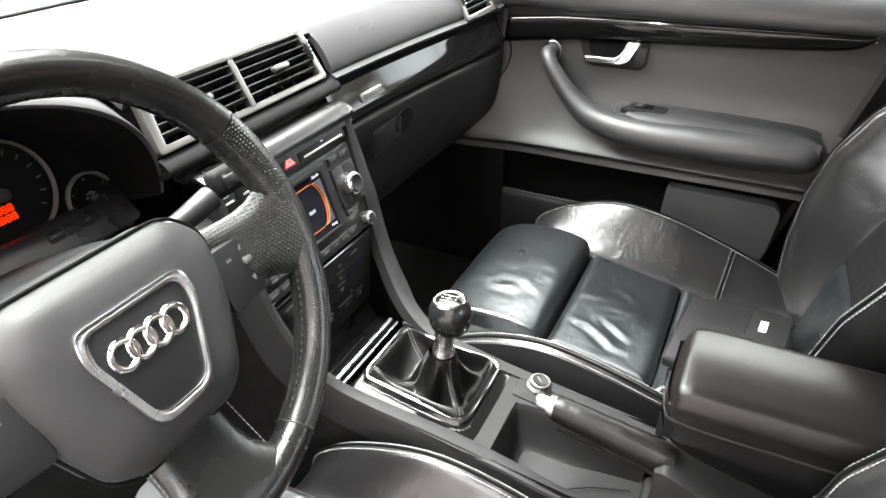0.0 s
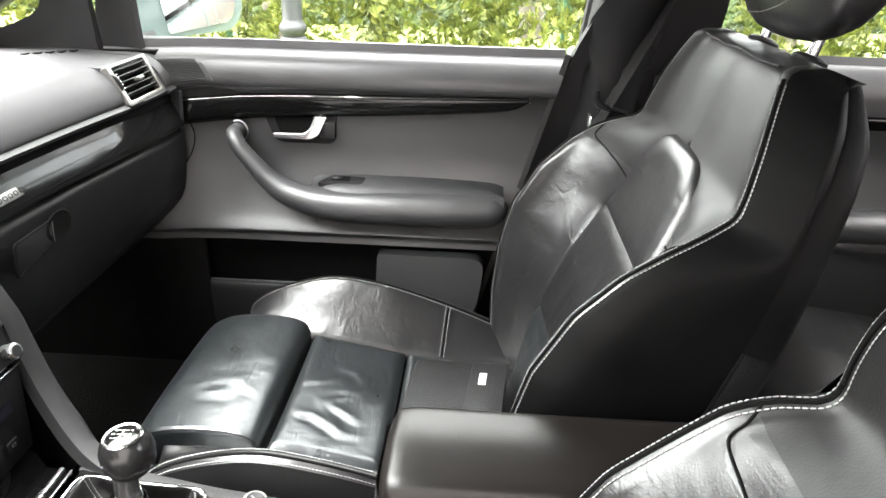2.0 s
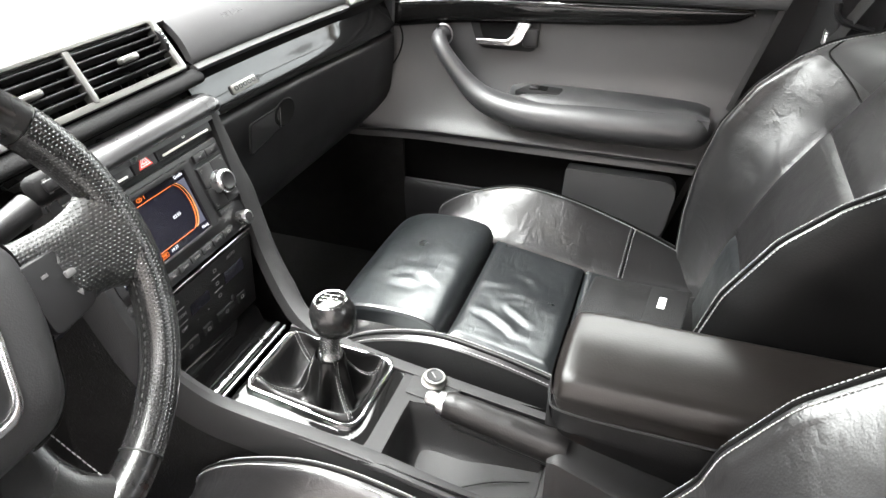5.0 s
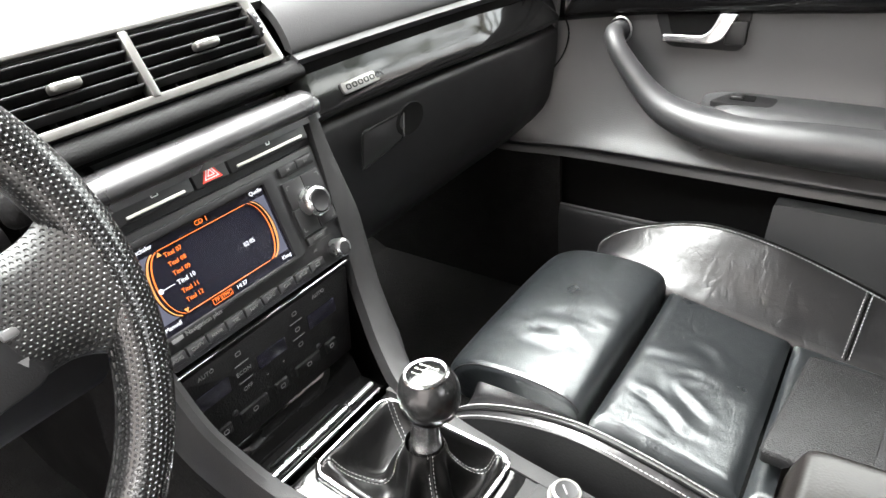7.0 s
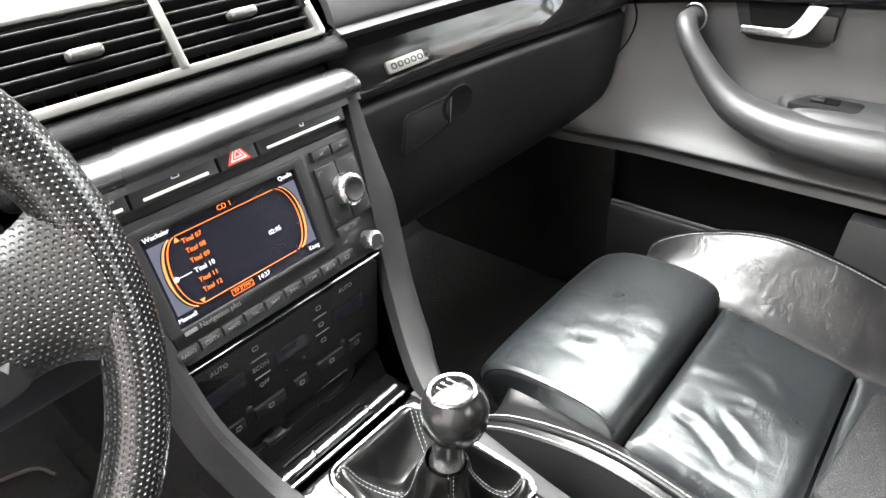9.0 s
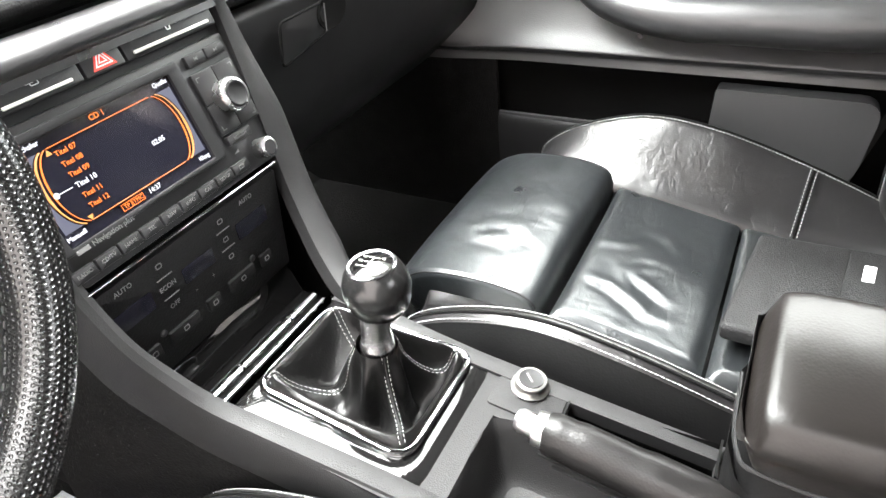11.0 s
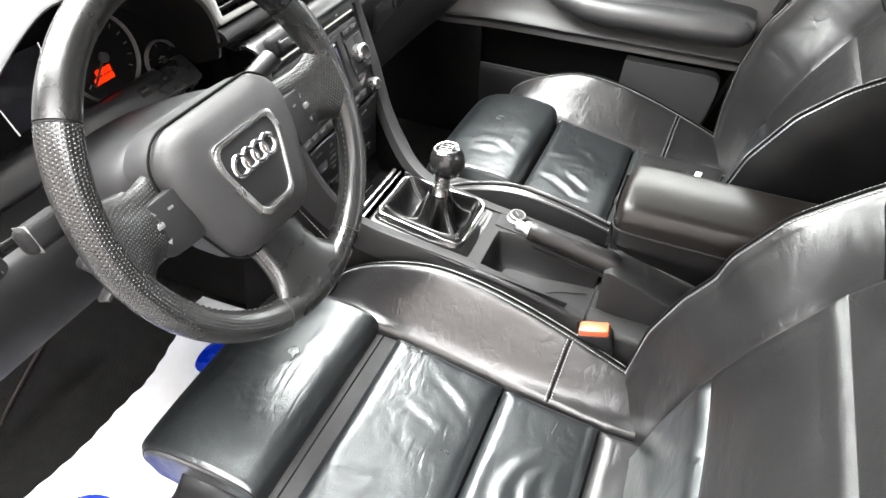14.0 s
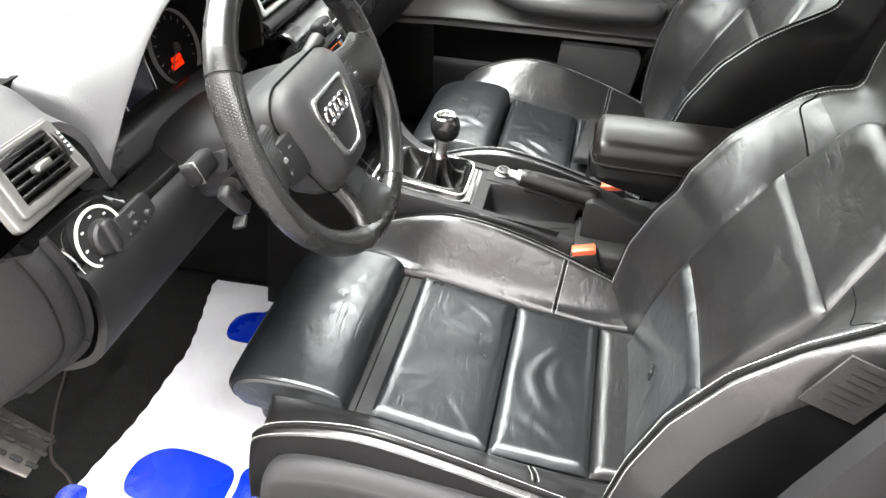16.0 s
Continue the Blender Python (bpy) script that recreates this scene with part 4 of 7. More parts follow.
def stalk(sg, y, tip_y, length, depth):
    p = [WM @ Vector((sg * 0.075, y, -depth)), WM @ Vector((sg * 0.105, y, -depth)), WM @ Vector((sg * (length - 0.05), (y + tip_y) / 2, -depth + 0.004))]
    st = part("stalk", tube(spline([tuple(q) for q in p], 5), [0.013, 0.012, 0.0115, 0.011, 0.0105, 0.0105, 0.0105, 0.0105, 0.011, 0.0115, 0.012], 12), PLASTIC, column)
    mm = WM @ Matrix.Translation((sg * (length - 0.022), tip_y, -depth + 0.004))
    part("stalk_end", moved(rbox(0.044, 0.026, 0.020, 0.007, 3), mm), COARSE, st)
    part("stalk_tip", moved(rbox(0.0016, 0.0262, 0.0202, 0.0006, 1, at=(sg * 0.0150, 0, 0)), mm), SATIN, st, "bright ring near the end")
    if sg > 0:
        part("stalk_marks", joined(*[moved(rbox(0.004, 0.003, 0.0005, 0, at=(sg * x, 0.005 * q, 0.0112)), mm) for x in (-0.012, 0.010) for q in (-1, 1)]), GREY_PRINT, st)
    return mm, st


stalk(-1, 0.006, 0.028, 0.196, 0.068)
mr, st_r = stalk(1, 0.03, 0.046, 0.205, 0.060)
part("stalk_rocker", moved(rbox(0.018, 0.010, 0.006, 0.002, 2, at=(-0.008, 0, 0.0145)), mr), MATT, st_r)
part("tilt_lever", joined(tube([tuple(WM @ Vector(q)) for q in ((-0.06, -0.03, -0.10), (-0.10, -0.025, -0.085), (-0.142, -0.016, -0.07))], [0.009, 0.009, 0.011], 10)), PLASTIC, column)
part("ignition_stalk", joined(moved(rbox(0.018, 0.042, 0.017, 0.005, 3), WM @ Matrix.Translation((-0.150, -0.030, -0.070)) @ Euler((0, 0, radians(25))).to_matrix().to_4x4())), PLASTIC, column)
part("lever_cap", joined(moved(rbox(0.016, 0.005, 0.0175, 0.002, 2), WM @ Matrix.Translation((-0.161, -0.053, -0.070)) @ Euler((0, 0, radians(25))).to_matrix().to_4x4())), PLASTIC, column)
# ---- centre stack ----
SN = Vector((0, -1, 0.33)).normalized()


def S(x, z, off=0.0):
    """A place on the upper stack face."""
    return facing((x, 0.213 + 0.33 * (z - 0.84), z), SN) @ Matrix.Translation((0, 0, off))


def K(x, z, off=0.0):
    """A place on the lower, upright stack face."""
    return facing((x, 0.167 - off, z), (0, -1, 0))


console = thing("centre_console", "black plastic centre console with a gloss plate and recesses", "console", (0, 0, 0.3))
part("stack_core", joined(rbox(0.20, 0.70, 0.56, 0.0, at=(-0.008, 0.60, 0.585)), rbox(0.16, 0.10, 0.24, 0.0, at=(-0.012, 0.23, 0.43))), VOID, console)
part("stack_carrier", joined(moved(prism([(-0.128, -0.065), (0.118, -0.065), (0.126, 0.075), (-0.134, 0.075)], 0.02), S(-0.002, 0.775, -0.006))), MATT, console)
# rolled hood over the stack
roll = []
for x, k in ((-0.139, 0.75), (-0.134, 0.95), (-0.12, 1.0), (-0.05, 1.0), (0.04, 1.0), (0.116, 1.0), (0.129, 0.95), (0.134, 0.75)):
    roll.append([(x, 0.262, 0.856 + 0.006 * k), (x, 0.246, 0.864 + 0.006 * k), (x, 0.231, 0.8685 + 0.006 * k), (x, 0.2185, 0.8665 + 0.006 * k), (x, 0.2105 - 0.002 * k, 0.865), (x, 0.2095 - 0.002 * k, 0.8575), (x, 0.2125, 0.8530), (x, 0.219, 0.8520)])
part("stack_hood", thick(surf(roll, 4, 4), 0.006, (0, -1, 0.5)), HOOD_PLASTIC, console, "smooth rolled hood of the stack")
# cheeks that run from the hood down to the console rails
for sg, pts in ((1, [(0.130, 0.2145, 0.862), (0.1285, 0.2085, 0.84), (0.124, 0.196, 0.80), (0.118, 0.182, 0.755), (0.111, 0.166, 0.705), (0.102, 0.148, 0.665), (0.088, 0.118, 0.625), (0.074, 0.085, 0.601), (0.064, 0.045, 0.587), (0.061, -0.02, 0.577), (0.060, -0.10, 0.566), (0.061, -0.20, 0.551), (0.062, -0.275, 0.540)]),
                (-1, [(-0.136, 0.2145, 0.862), (-0.1355, 0.2085, 0.84), (-0.134, 0.196, 0.80), (-0.132, 0.182, 0.755), (-0.129, 0.166, 0.705), (-0.125, 0.148, 0.665), (-0.117, 0.13, 0.632), (-0.110, 0.105, 0.606), (-0.104, 0.065, 0.590), (-0.100, -0.01, 0.578), (-0.098, -0.075, 0.568), (-0.099, -0.16, 0.552), (-0.098, -0.26, 0.530)])):
    rows = []
    for i, (x, y, z) in enumerate(spline(pts, 4)):
        w = 0.012 + 0.004 * min(1, max(0, (0.66 - z) / 0.08))
        q = min(1.0, max(0.0, (z - 0.57) / 0.1))
        o = 0.022 * min(1.0, max(0.0, (0.85 - z) / 0.10)) * min(1.0, max(0.0, (z - 0.572) / 0.05)) * (sg > 0)
        rows.append([(x - sg * w, y + 0.012, z - 0.012), (x - sg * w, y, z), (x - sg * w * 0.5, y - 0.002, z + 0.002), (x + o * 0.6, y - 0.001, z), (x + o + sg * 0.004, y + 0.006, z - 0.006), (x + o + sg * 0.006, y + 0.03 * q, z - 0.05), (x + o + sg * 0.012, y + 0.08 * q, max(0.36, z - 0.28)), (x + sg * 0.02, y + 0.12 * q, 0.30)])
    part("console_side", sheet([r_[:6] for r_ in rows]), CONSOLE, console)
    part("console_carpet", sheet([r_[5:] for r_ in rows]), CARPET, console, "black carpet on the tunnel side")
part("console_flank", sheet([[(0.06, y, z - 0.003), (0.067, y, z - 0.03), (0.075, y, 0.30)] for y, z in ((-0.02, 0.577), (-0.275, 0.541), (-0.60, 0.53))]), CONSOLE, console)

# row of switches under the hood
switches = thing("switch_bar", "row of black dash switches with thin metal lines", "switch", (0, 0.21, 0.84))
for x0, x1, nm in ((-0.1275, -0.1045, "switch"), (-0.1025, -0.0285, "storage_button"), (-0.0262, 0.0098, "hazard_switch"), (0.0120, 0.1105, "storage_button")):
    out = rect(x1 - x0, 0.0205, 0.0016, 3)
    b_ = part(nm, prism(out, 0.010, 0.0012), PLASTIC, switches, "", S((x0 + x1) / 2, 0.8435, 0.003))
    if nm == "hazard_switch":
        tri = lambda k: [(k * 0.0078 * math.cos(a), k * 0.0078 * math.sin(a) - 0.0012) for a in (math.pi / 2, math.pi * 7 / 6, math.pi * 11 / 6)]
        hz = S((x0 + x1) / 2, 0.8435, 0.0034)
        part("warning_triangle", prism(tri(1.62), 0.0003), RED_PRINT, b_, "red warning triangle", hz)
        part("warning_outline", ringplate(tri(1.18), tri(0.94), 0.0003), WHITE_PRINT, b_, "", hz @ Matrix.Translation((0, 0, 0.0003)))
        part("warning_outline", ringplate(tri(0.6), tri(0.38), 0.0003), WHITE_PRINT, b_, "", hz @ Matrix.Translation((0, 0, 0.0003)))
    else:
        bar = {0: 0.013, 1: 0.056, 3: 0.083}[[-0.1275, -0.1025, -0.0262, 0.0120].index(x0)]
        part("metal_line", moved(rbox(bar, 0.0027, 0.002, 0.0008, 2), S((x0 + x1) / 2, 0.8378, 0.0036)), PLATE_SILVER, b_, "thin chrome line")
        if nm == "switch":
            part("mark", words("ESP", 0.0075, S((x0 + x1) / 2, 0.8462, 0.0032)), WHITE_PRINT, b_)
        elif x0 < 0:
            part("mark", joined(*[moved(ringplate(rect(0.0068, 0.0036, 0.0008, 2), rect(0.0054, 0.0022, 0.0005, 2), 0.0003), S((x0 + x1) / 2 + d, 0.8465 - d * 0.6, 0.0033)) for d in (-0.0015, 0.0018)]), WHITE_PRINT, b_)
        else:
            part("mark", joined(moved(ringplate([(-0.002, -0.004), (0.002, -0.004), (0.0028, 0.001), (-0.0028, 0.001)], [(-0.0012, -0.003), (0.0012, -0.003), (0.0018, 0.0004), (-0.0018, 0.0004)], 0.0003), S((x0 + x1) / 2, 0.8468, 0.0033)), moved(rbox(0.0006, 0.004, 0.0003, 0), S((x0 + x1) / 2 + 0.0008, 0.850, 0.0033))), WHITE_PRINT, b_)

# ---- navigation radio ----
radio = thing("navigation_radio", "black car radio with a lit orange menu screen and knobs", "radio", (0, 0.19, 0.77))
part("face", moved(prism(rounded([(-0.1165, -0.0595), (0.108, -0.0595), (0.112, 0.0605), (-0.1185, 0.0605)], 0.004), 0.02, 0.0015), S(0.0, 0.769, 0.0)), PLASTIC, radio)
bez = rounded([(-0.0865, -0.0425), (0.0835, -0.0425), (0.0835, 0.0455), (-0.0865, 0.0455)], 0.004)
part("screen_bezel", ringplate(bez, rounded([(-0.076, -0.0385), (0.071, -0.0385), (0.071, 0.0385), (-0.076, 0.0385)], 0.002), 0.006, 0.001), MATT, radio, "", S(-0.0335, 0.7775, 0.0045))
scr = part("screen", prism(rect(0.148, 0.078, 0.001, 2), 0.002), SCREEN, radio, "dark display with orange menu lines", S(-0.036, 0.7775, 0.0012))
OFF = 0.0016


def line(pts, w, material, nm="screen_line"):
    part(nm, tube([tuple(S(x, z, OFF).translation) for x, z in pts], w, 5, flat=0.3), material, scr)


arcR = [(0.010 + 0.0165 * math.cos(a) * 1.0, 0.778 + 0.028 * math.sin(a)) for a in np.linspace(1.35, -1.35, 14)]
arcL = [(-0.081 - 0.0165 * math.cos(a), 0.778 + 0.028 * math.sin(a)) for a in np.linspace(-1.35, 1.35, 14)]
line([(-0.083, 0.8055), (0.011, 0.8055)], 0.0006, S_ORANGE)
line([(-0.083, 0.7505), (0.011, 0.7505)], 0.0006, S_ORANGE)
line(arcR, 0.0007, S_ORANGE)
line(arcL, 0.0007, S_ORANGE)
line([(x + 0.004, z) for x, z in arcR], 0.0012, S_AMBER)
line([(x - 0.004, z) for x, z in arcL], 0.0012, S_AMBER)
for arc, sg in ((arcR, 1), (arcL, -1)):
    rows = [[S(x + sg * 0.006, z, OFF - 0.0003).translation, S((0.0345 if sg > 0 else -0.1065), z, OFF - 0.0003).translation] for x, z in arc]
    part("screen_field", sheet(rows), S_LILAC, scr)
for t_, sz, x, z, mt, al in (("CD 1", 0.0062, -0.0355, 0.8105, S_ORANGE, "CENTER"), ("Wechsler", 0.0055, -0.1065, 0.8112, S_WHITE, "LEFT"), ("Quelle", 0.0055, 0.0345, 0.8108, S_WHITE, "RIGHT"),
                             ("Manuell", 0.0052, -0.108, 0.7468, S_WHITE, "LEFT"), ("Klang", 0.0052, 0.0355, 0.7458, S_WHITE, "RIGHT"), ("02:05", 0.0058, -0.001, 0.7745, S_WHITE, "CENTER"), ("14:37", 0.0056, -0.0265, 0.7458, S_WHITE, "CENTER"),
                             ("Titel 07", 0.0056, -0.0795, 0.7995, S_ORANGE, "LEFT"), ("Titel 08", 0.0056, -0.0795, 0.7915, S_ORANGE, "LEFT"), ("Titel 09", 0.0056, -0.0795, 0.7835, S_ORANGE, "LEFT"),
                             ("Titel 10", 0.0058, -0.0795, 0.7755, S_WHITE, "LEFT"), ("Titel 11", 0.0056, -0.0795, 0.7675, S_ORANGE, "LEFT"), ("Titel 12", 0.0056, -0.0795, 0.7595, S_ORANGE, "LEFT"),
                             ("TP", 0.0046, -0.0545, 0.7458, S_ORANGE, "CENTER"), ("TMC", 0.0046, -0.0435, 0.7458, S_ORANGE, "CENTER")):
    part("screen_text", words(t_, sz, S(x, z, OFF), 0.0001, al), mt, scr)
part("screen_text", joined(*[moved(ringplate(rect(w, 0.0056), rect(w - 0.0008, 0.0048), 0.0002), S(x, 0.7458, OFF)) for x, w in ((-0.0545, 0.009), (-0.0435, 0.0115))]), S_ORANGE, scr)
part("screen_dot", moved(lathe([(0.0022, 0), (0.0022, 0.0002)], 14), S(-0.0955, 0.776, OFF)), S_WHITE, scr)
part("screen_tick", moved(rbox(0.012, 0.0006, 0.0002, 0), S(-0.088, 0.776, OFF)), S_WHITE, scr)
for z, d in ((0.8025, 1), (0.7525, -1)):
    part("screen_arrow", moved(prism([(-0.0024, -0.0018), (0.0024, -0.0018), (0, 0.0024)], 0.0002), S(-0.083, z, OFF) @ Matrix.Diagonal((1, d, 1, 1))), S_AMBER, scr)
# small lettering bars under the screen, then the keys
part("maker_bar", moved(rbox(0.011, 0.0034, 0.0004, 0.0), S(-0.1035, 0.7372, 0.0050)), GREY_PRINT, radio)
part("face_text", words("Navigation plus", 0.0062, S(-0.0955, 0.7372, 0.0050), 0.0002, "LEFT"), GREY_PRINT, radio)
for i, t_ in enumerate(("RADIO", "CD/TV", "NAME", "TEL", "NAV", "INFO", "CAR", "SETUP", "")):
    x = -0.112 + i * 0.0212
    kb = part("key", prism(rect(0.0196, 0.0098, 0.0012, 3), 0.006, 0.001), PLASTIC, radio, "", S(x, 0.7225, 0.0042))
    if t_:
        part("key_text", words(t_, 0.0044, S(x, 0.7228, 0.0043), 0.0002), GREY_PRINT, kb)
    else:
        part("key_text", moved(ringplate(rect(0.006, 0.0036, 0.0008, 2), rect(0.0046, 0.0022, 0.0004, 2), 0.0003), S(x, 0.7228, 0.0044)), GREY_PRINT, kb)
for x, d in ((0.0705, -1), (0.0935, 1)):
    kb = part("key", prism(rect(0.0215, 0.0100, 0.0012, 3), 0.006, 0.001), PLASTIC, radio, "", S(x, 0.8155, 0.0042))
    part("key_text", joined(moved(prism([(-0.0014, -0.0016), (-0.0014, 0.0016), (0.0014, 0)], 0.0002), S(x, 0.8155, 0.0044) @ Matrix.Diagonal((d, 1, 1, 1))), moved(rbox(0.0005, 0.0032, 0.0003, 0), S(x + d * 0.002, 0.8155, 0.0044))), GREY_PRINT, kb)
for sx in (-1, 1):
    for sz in (-1, 1):
        cx0, cz0 = 0.0815 + sx * 0.0124, 0.7785 + sz * 0.0135
        kb = part("key", prism(rect(0.0242, 0.0280, 0.0014, 3), 0.006, 0.001), PLASTIC, radio, "", S(cx0, cz0, 0.0035))
        part("key_text", joined(moved(rbox(0.004, 0.0007, 0.0003, 0), S(cx0 + sx * 0.007, cz0 + sz * 0.0095, 0.0037)), moved(rbox(0.0007, 0.004, 0.0003, 0), S(cx0 + sx * 0.009, cz0 + sz * 0.0078, 0.0037))), GREY_PRINT, kb)
kn = part("knob", moved(lathe([(0.0150, 0.0), (0.0155, 0.010), (0.0150, 0.0125), (0.0135, 0.0145), (0.0118, 0.0152), (0.0105, 0.0142)], 36), S(0.0815, 0.7785, 0.003)), BRUSHED, radio, "satin chrome rotary knob")
part("knob_cap", moved(lathe([(0.0112, 0.012), (0.0112, 0.0156), (0.0100, 0.0158), (0.0085, 0.0148), (0.002, 0.0146)], 30), S(0.0815, 0.7785, 0.003)), MATT, kn)
kb = part("key", prism(rect(0.030, 0.0085, 0.0012, 3), 0.006, 0.001), PLASTIC, radio, "", S(0.0735, 0.7455, 0.0040))
part("key_text", words("RETURN", 0.0042, S(0.0735, 0.7455, 0.0042), 0.0002), GREY_PRINT, kb)
part("volume_mark", moved(prism([(-0.003, -0.001), (0.003, -0.001), (0.003, 0.002)], 0.0002), S(0.0635, 0.7345, 0.0008)), GREY_PRINT, radio)
kn = part("knob", moved(lathe([(0.0094, 0.0), (0.0098, 0.012), (0.0092, 0.0145), (0.0075, 0.0155)], 30), S(0.0870, 0.7262, 0.002)), BRUSHED, radio, "small satin chrome volume knob")
part("knob_cap", moved(lathe([(0.0066, 0.012), (0.0066, 0.0160), (0.0050, 0.0162), (0.0012, 0.0158)], 24), S(0.0870, 0.7262, 0.002)), MATT, kn)
part("metal_line", moved(rbox(0.224, 0.0020, 0.004, 0.0008, 2), S(-0.016, 0.7085, 0.001)), CHROME, console, "thin bright line under the radio")

# ---- climate panel ----
climate = thing("climate_panel", "black climate control panel with dark displays and dim lettering", "climate control", (-0.022, 0.167, 0.65))
part("face", moved(prism(rounded([(-0.082, -0.052), (0.100, -0.052), (0.112, 0.050), (-0.106, 0.050)], 0.003), 0.02, 0.001), K(-0.020, 0.654)), COARSE, climate)
for x, z, w, h in ((-0.0945, 0.672, 0.040, 0.030), (-0.0235, 0.670, 0.036, 0.027), (0.0465, 0.672, 0.040, 0.030)):
    part("display_window", moved(prism(rect(w, h * 0.55, 0.0015, 3), 0.003), K(x, z, 0.0008)), SCREEN, climate)
for t_, x, z in (("AUTO", -0.0945, 0.6965), ("ECON", -0.058, 0.6735), ("OFF", -0.058, 0.6545), ("AUTO", 0.0465, 0.6965), ("+", -0.013, 0.652), ("-", -0.034, 0.652)):
    part("key_text", words(t_, 0.0062, K(x, z, 0.0008), 0.0002), GREY_PRINT, climate)
for x, z in ((-0.059, 0.6945), (0.012, 0.6935), (0.012, 0.6745), (0.012, 0.6560)):
    part("key_sign", moved(ringplate(rect(0.0062, 0.0048, 0.0016, 3), rect(0.0044, 0.0030, 0.001, 3), 0.0003), K(x, z, 0.0008)), GREY_PRINT, climate)
for x, z in ((-0.058, 0.683), (-0.058, 0.6635), (0.012, 0.684), (0.012, 0.6655)):
    part("key_line", moved(rbox(0.016, 0.0008, 0.0006, 0.0), K(x, z, 0.0008)), GREY_PRINT, climate)
for i, x in enumerate((-0.0935, -0.058, -0.022, 0.0155, 0.0495)):
    w = 0.034 if i in (1, 3) else 0.016
    kb = part("key", prism(rect(w, 0.0125, 0.0014, 3), 0.005, 0.001), COARSE, climate, "", K(x, 0.6285, 0.0030))
    part("key_sign", moved(ringplate(rect(0.0060, 0.0050, 0.0016, 3), rect(0.0042, 0.0032, 0.001, 3), 0.0003), K(x, 0.6288, 0.0033)), GREY_PRINT, kb)
for x in (-0.078, 0.034):
    part("heat_dial", moved(lathe([(0.0032, 0), (0.0032, 0.001), (0.0024, 0.0016)], 16), K(x, 0.638, 0.0)), MATT, climate)

# ---- console top ----
def T(x, y, off=0.0):
    return facing((x, y, 0.577 + 0.14 * y + off), (0, -0.14, 1), (0, 1, 0))


# tray before the gear lever
part("tray", joined(sheet([[(x, y, z) for x in (-0.105, 0.08)] for y, z in ((0.18, 0.60), (0.168, 0.588), (0.16, 0.566), (0.115, 0.562), (0.108, 0.588))])), GLOSS, console, "gloss black ashtray lid")
for i, yy in enumerate((0.150, 0.132)):
    part("tray_rib", rbox(0.10, 0.0025, 0.002, 0.0008, 1, at=(-0.02, yy, 0.5665)), MATT, console)
part("tray_bar", joined(rbox(0.150, 0.006, 0.005, 0.002, 2, at=(-0.0225, 0.1165, 0.5945)), rbox(0.150, 0.003, 0.004, 0.001, 2, at=(-0.0225, 0.106, 0.592))), BRUSHED, console, "pair of chrome bars before the lever")
for x in (-0.055, 0.012):
    part("bar_joint", rbox(0.0025, 0.0066, 0.0056, 0.0004, 1, at=(x, 0.1165, 0.5945)), PLASTIC, console)
# gloss plate round the boot
# solid top with openings: built from strips
def strip(xa, xb, ya, yb, dz=0.0):
    return [[(x, y, 0.577 + 0.14 * y + dz) for x in np.linspace(xa, xb, 4)] for y in np.linspace(ya, yb, 5)]


part("console_top", joined(thick(strip(-0.100, 0.062, -0.092, -0.070), 0.008, (0, 0, 1)), thick(strip(0.004, 0.062, -0.145, -0.092), 0.008, (0, 0, 1)), thick(strip(0.056, 0.062, -0.262, -0.145), 0.008, (0, 0, 1)), thick(strip(0.004, 0.022, -0.262, -0.145), 0.008, (0, 0, 1)), thick(strip(0.004, 0.062, -0.30, -0.262), 0.008, (0, 0, 1)), thick(strip(0.055, 0.062, -0.072, 0.10), 0.008, (0, 0, 1)), thick(strip(-0.102, -0.096, -0.072, 0.10), 0.008, (0, 0, 1))), CONSOLE, console)
part("coin_slot", joined(sheet([[(x, y, z) for x, z in ((0.022, 0.55), (0.022, 0.50), (0.056, 0.50), (0.056, 0.55))] for y in (-0.262, -0.145)]), rbox(0.036, 0.002, 0.06, 0, at=(0.039, -0.263, 0.525)), rbox(0.036, 0.002, 0.06, 0, at=(0.039, -0.1435, 0.53))), VOID, console)
# deep cup recess beside the handbrake, with a rounded front
rec = []
for z, k in ((0.565, 0.0), (0.555, 0.003), (0.525, 0.008), (0.505, 0.016), (0.498, 0.03)):
    y0, y1 = -0.092 - k, -0.265 + k
    rec.append([(0.004 - k, y1, z - 0.02 * (z < 0.56)), (0.004 - k, -0.18, z), (0.004 - k, y0 - 0.012, z), (-0.010 - k, y0, z), (-0.05, y0, z), (-0.088 + k, y0 - 0.002, z), (-0.097 + k, y0 - 0.016, z), (-0.099 + k, -0.16, z - 0.004), (-0.098 + k, y1 + 0.03, z - 0.014)])
part("cup_recess", sheet(surf(rec, 3, 4)), CONSOLE, console)
part("recess_floor", joined(thick(surf([[(x, y, 0.500 + 0.02 * ((x + 0.05) / 0.05) ** 2 * 0.3) for x in (-0.10, -0.05, 0.006)] for y in (-0.10, -0.18, -0.27)], 3, 3), 0.006, (0, 0, 1))), CONSOLE, console)
part("recess_seam", tube(spline([(-0.090, -0.128, 0.507), (-0.06, -0.165, 0.5045), (-0.035, -0.205, 0.5045), (-0.02, -0.25, 0.506)], 6), 0.0009, 5), VOID, console)
part("recess_rim", tube(spline([(-0.096, -0.060, 0.5560), (-0.098, -0.096, 0.5605), (-0.1005, -0.14, 0.556), (-0.1, -0.19, 0.545), (-0.098, -0.235, 0.530)], 5), 0.005, 8), CONSOLE, console)
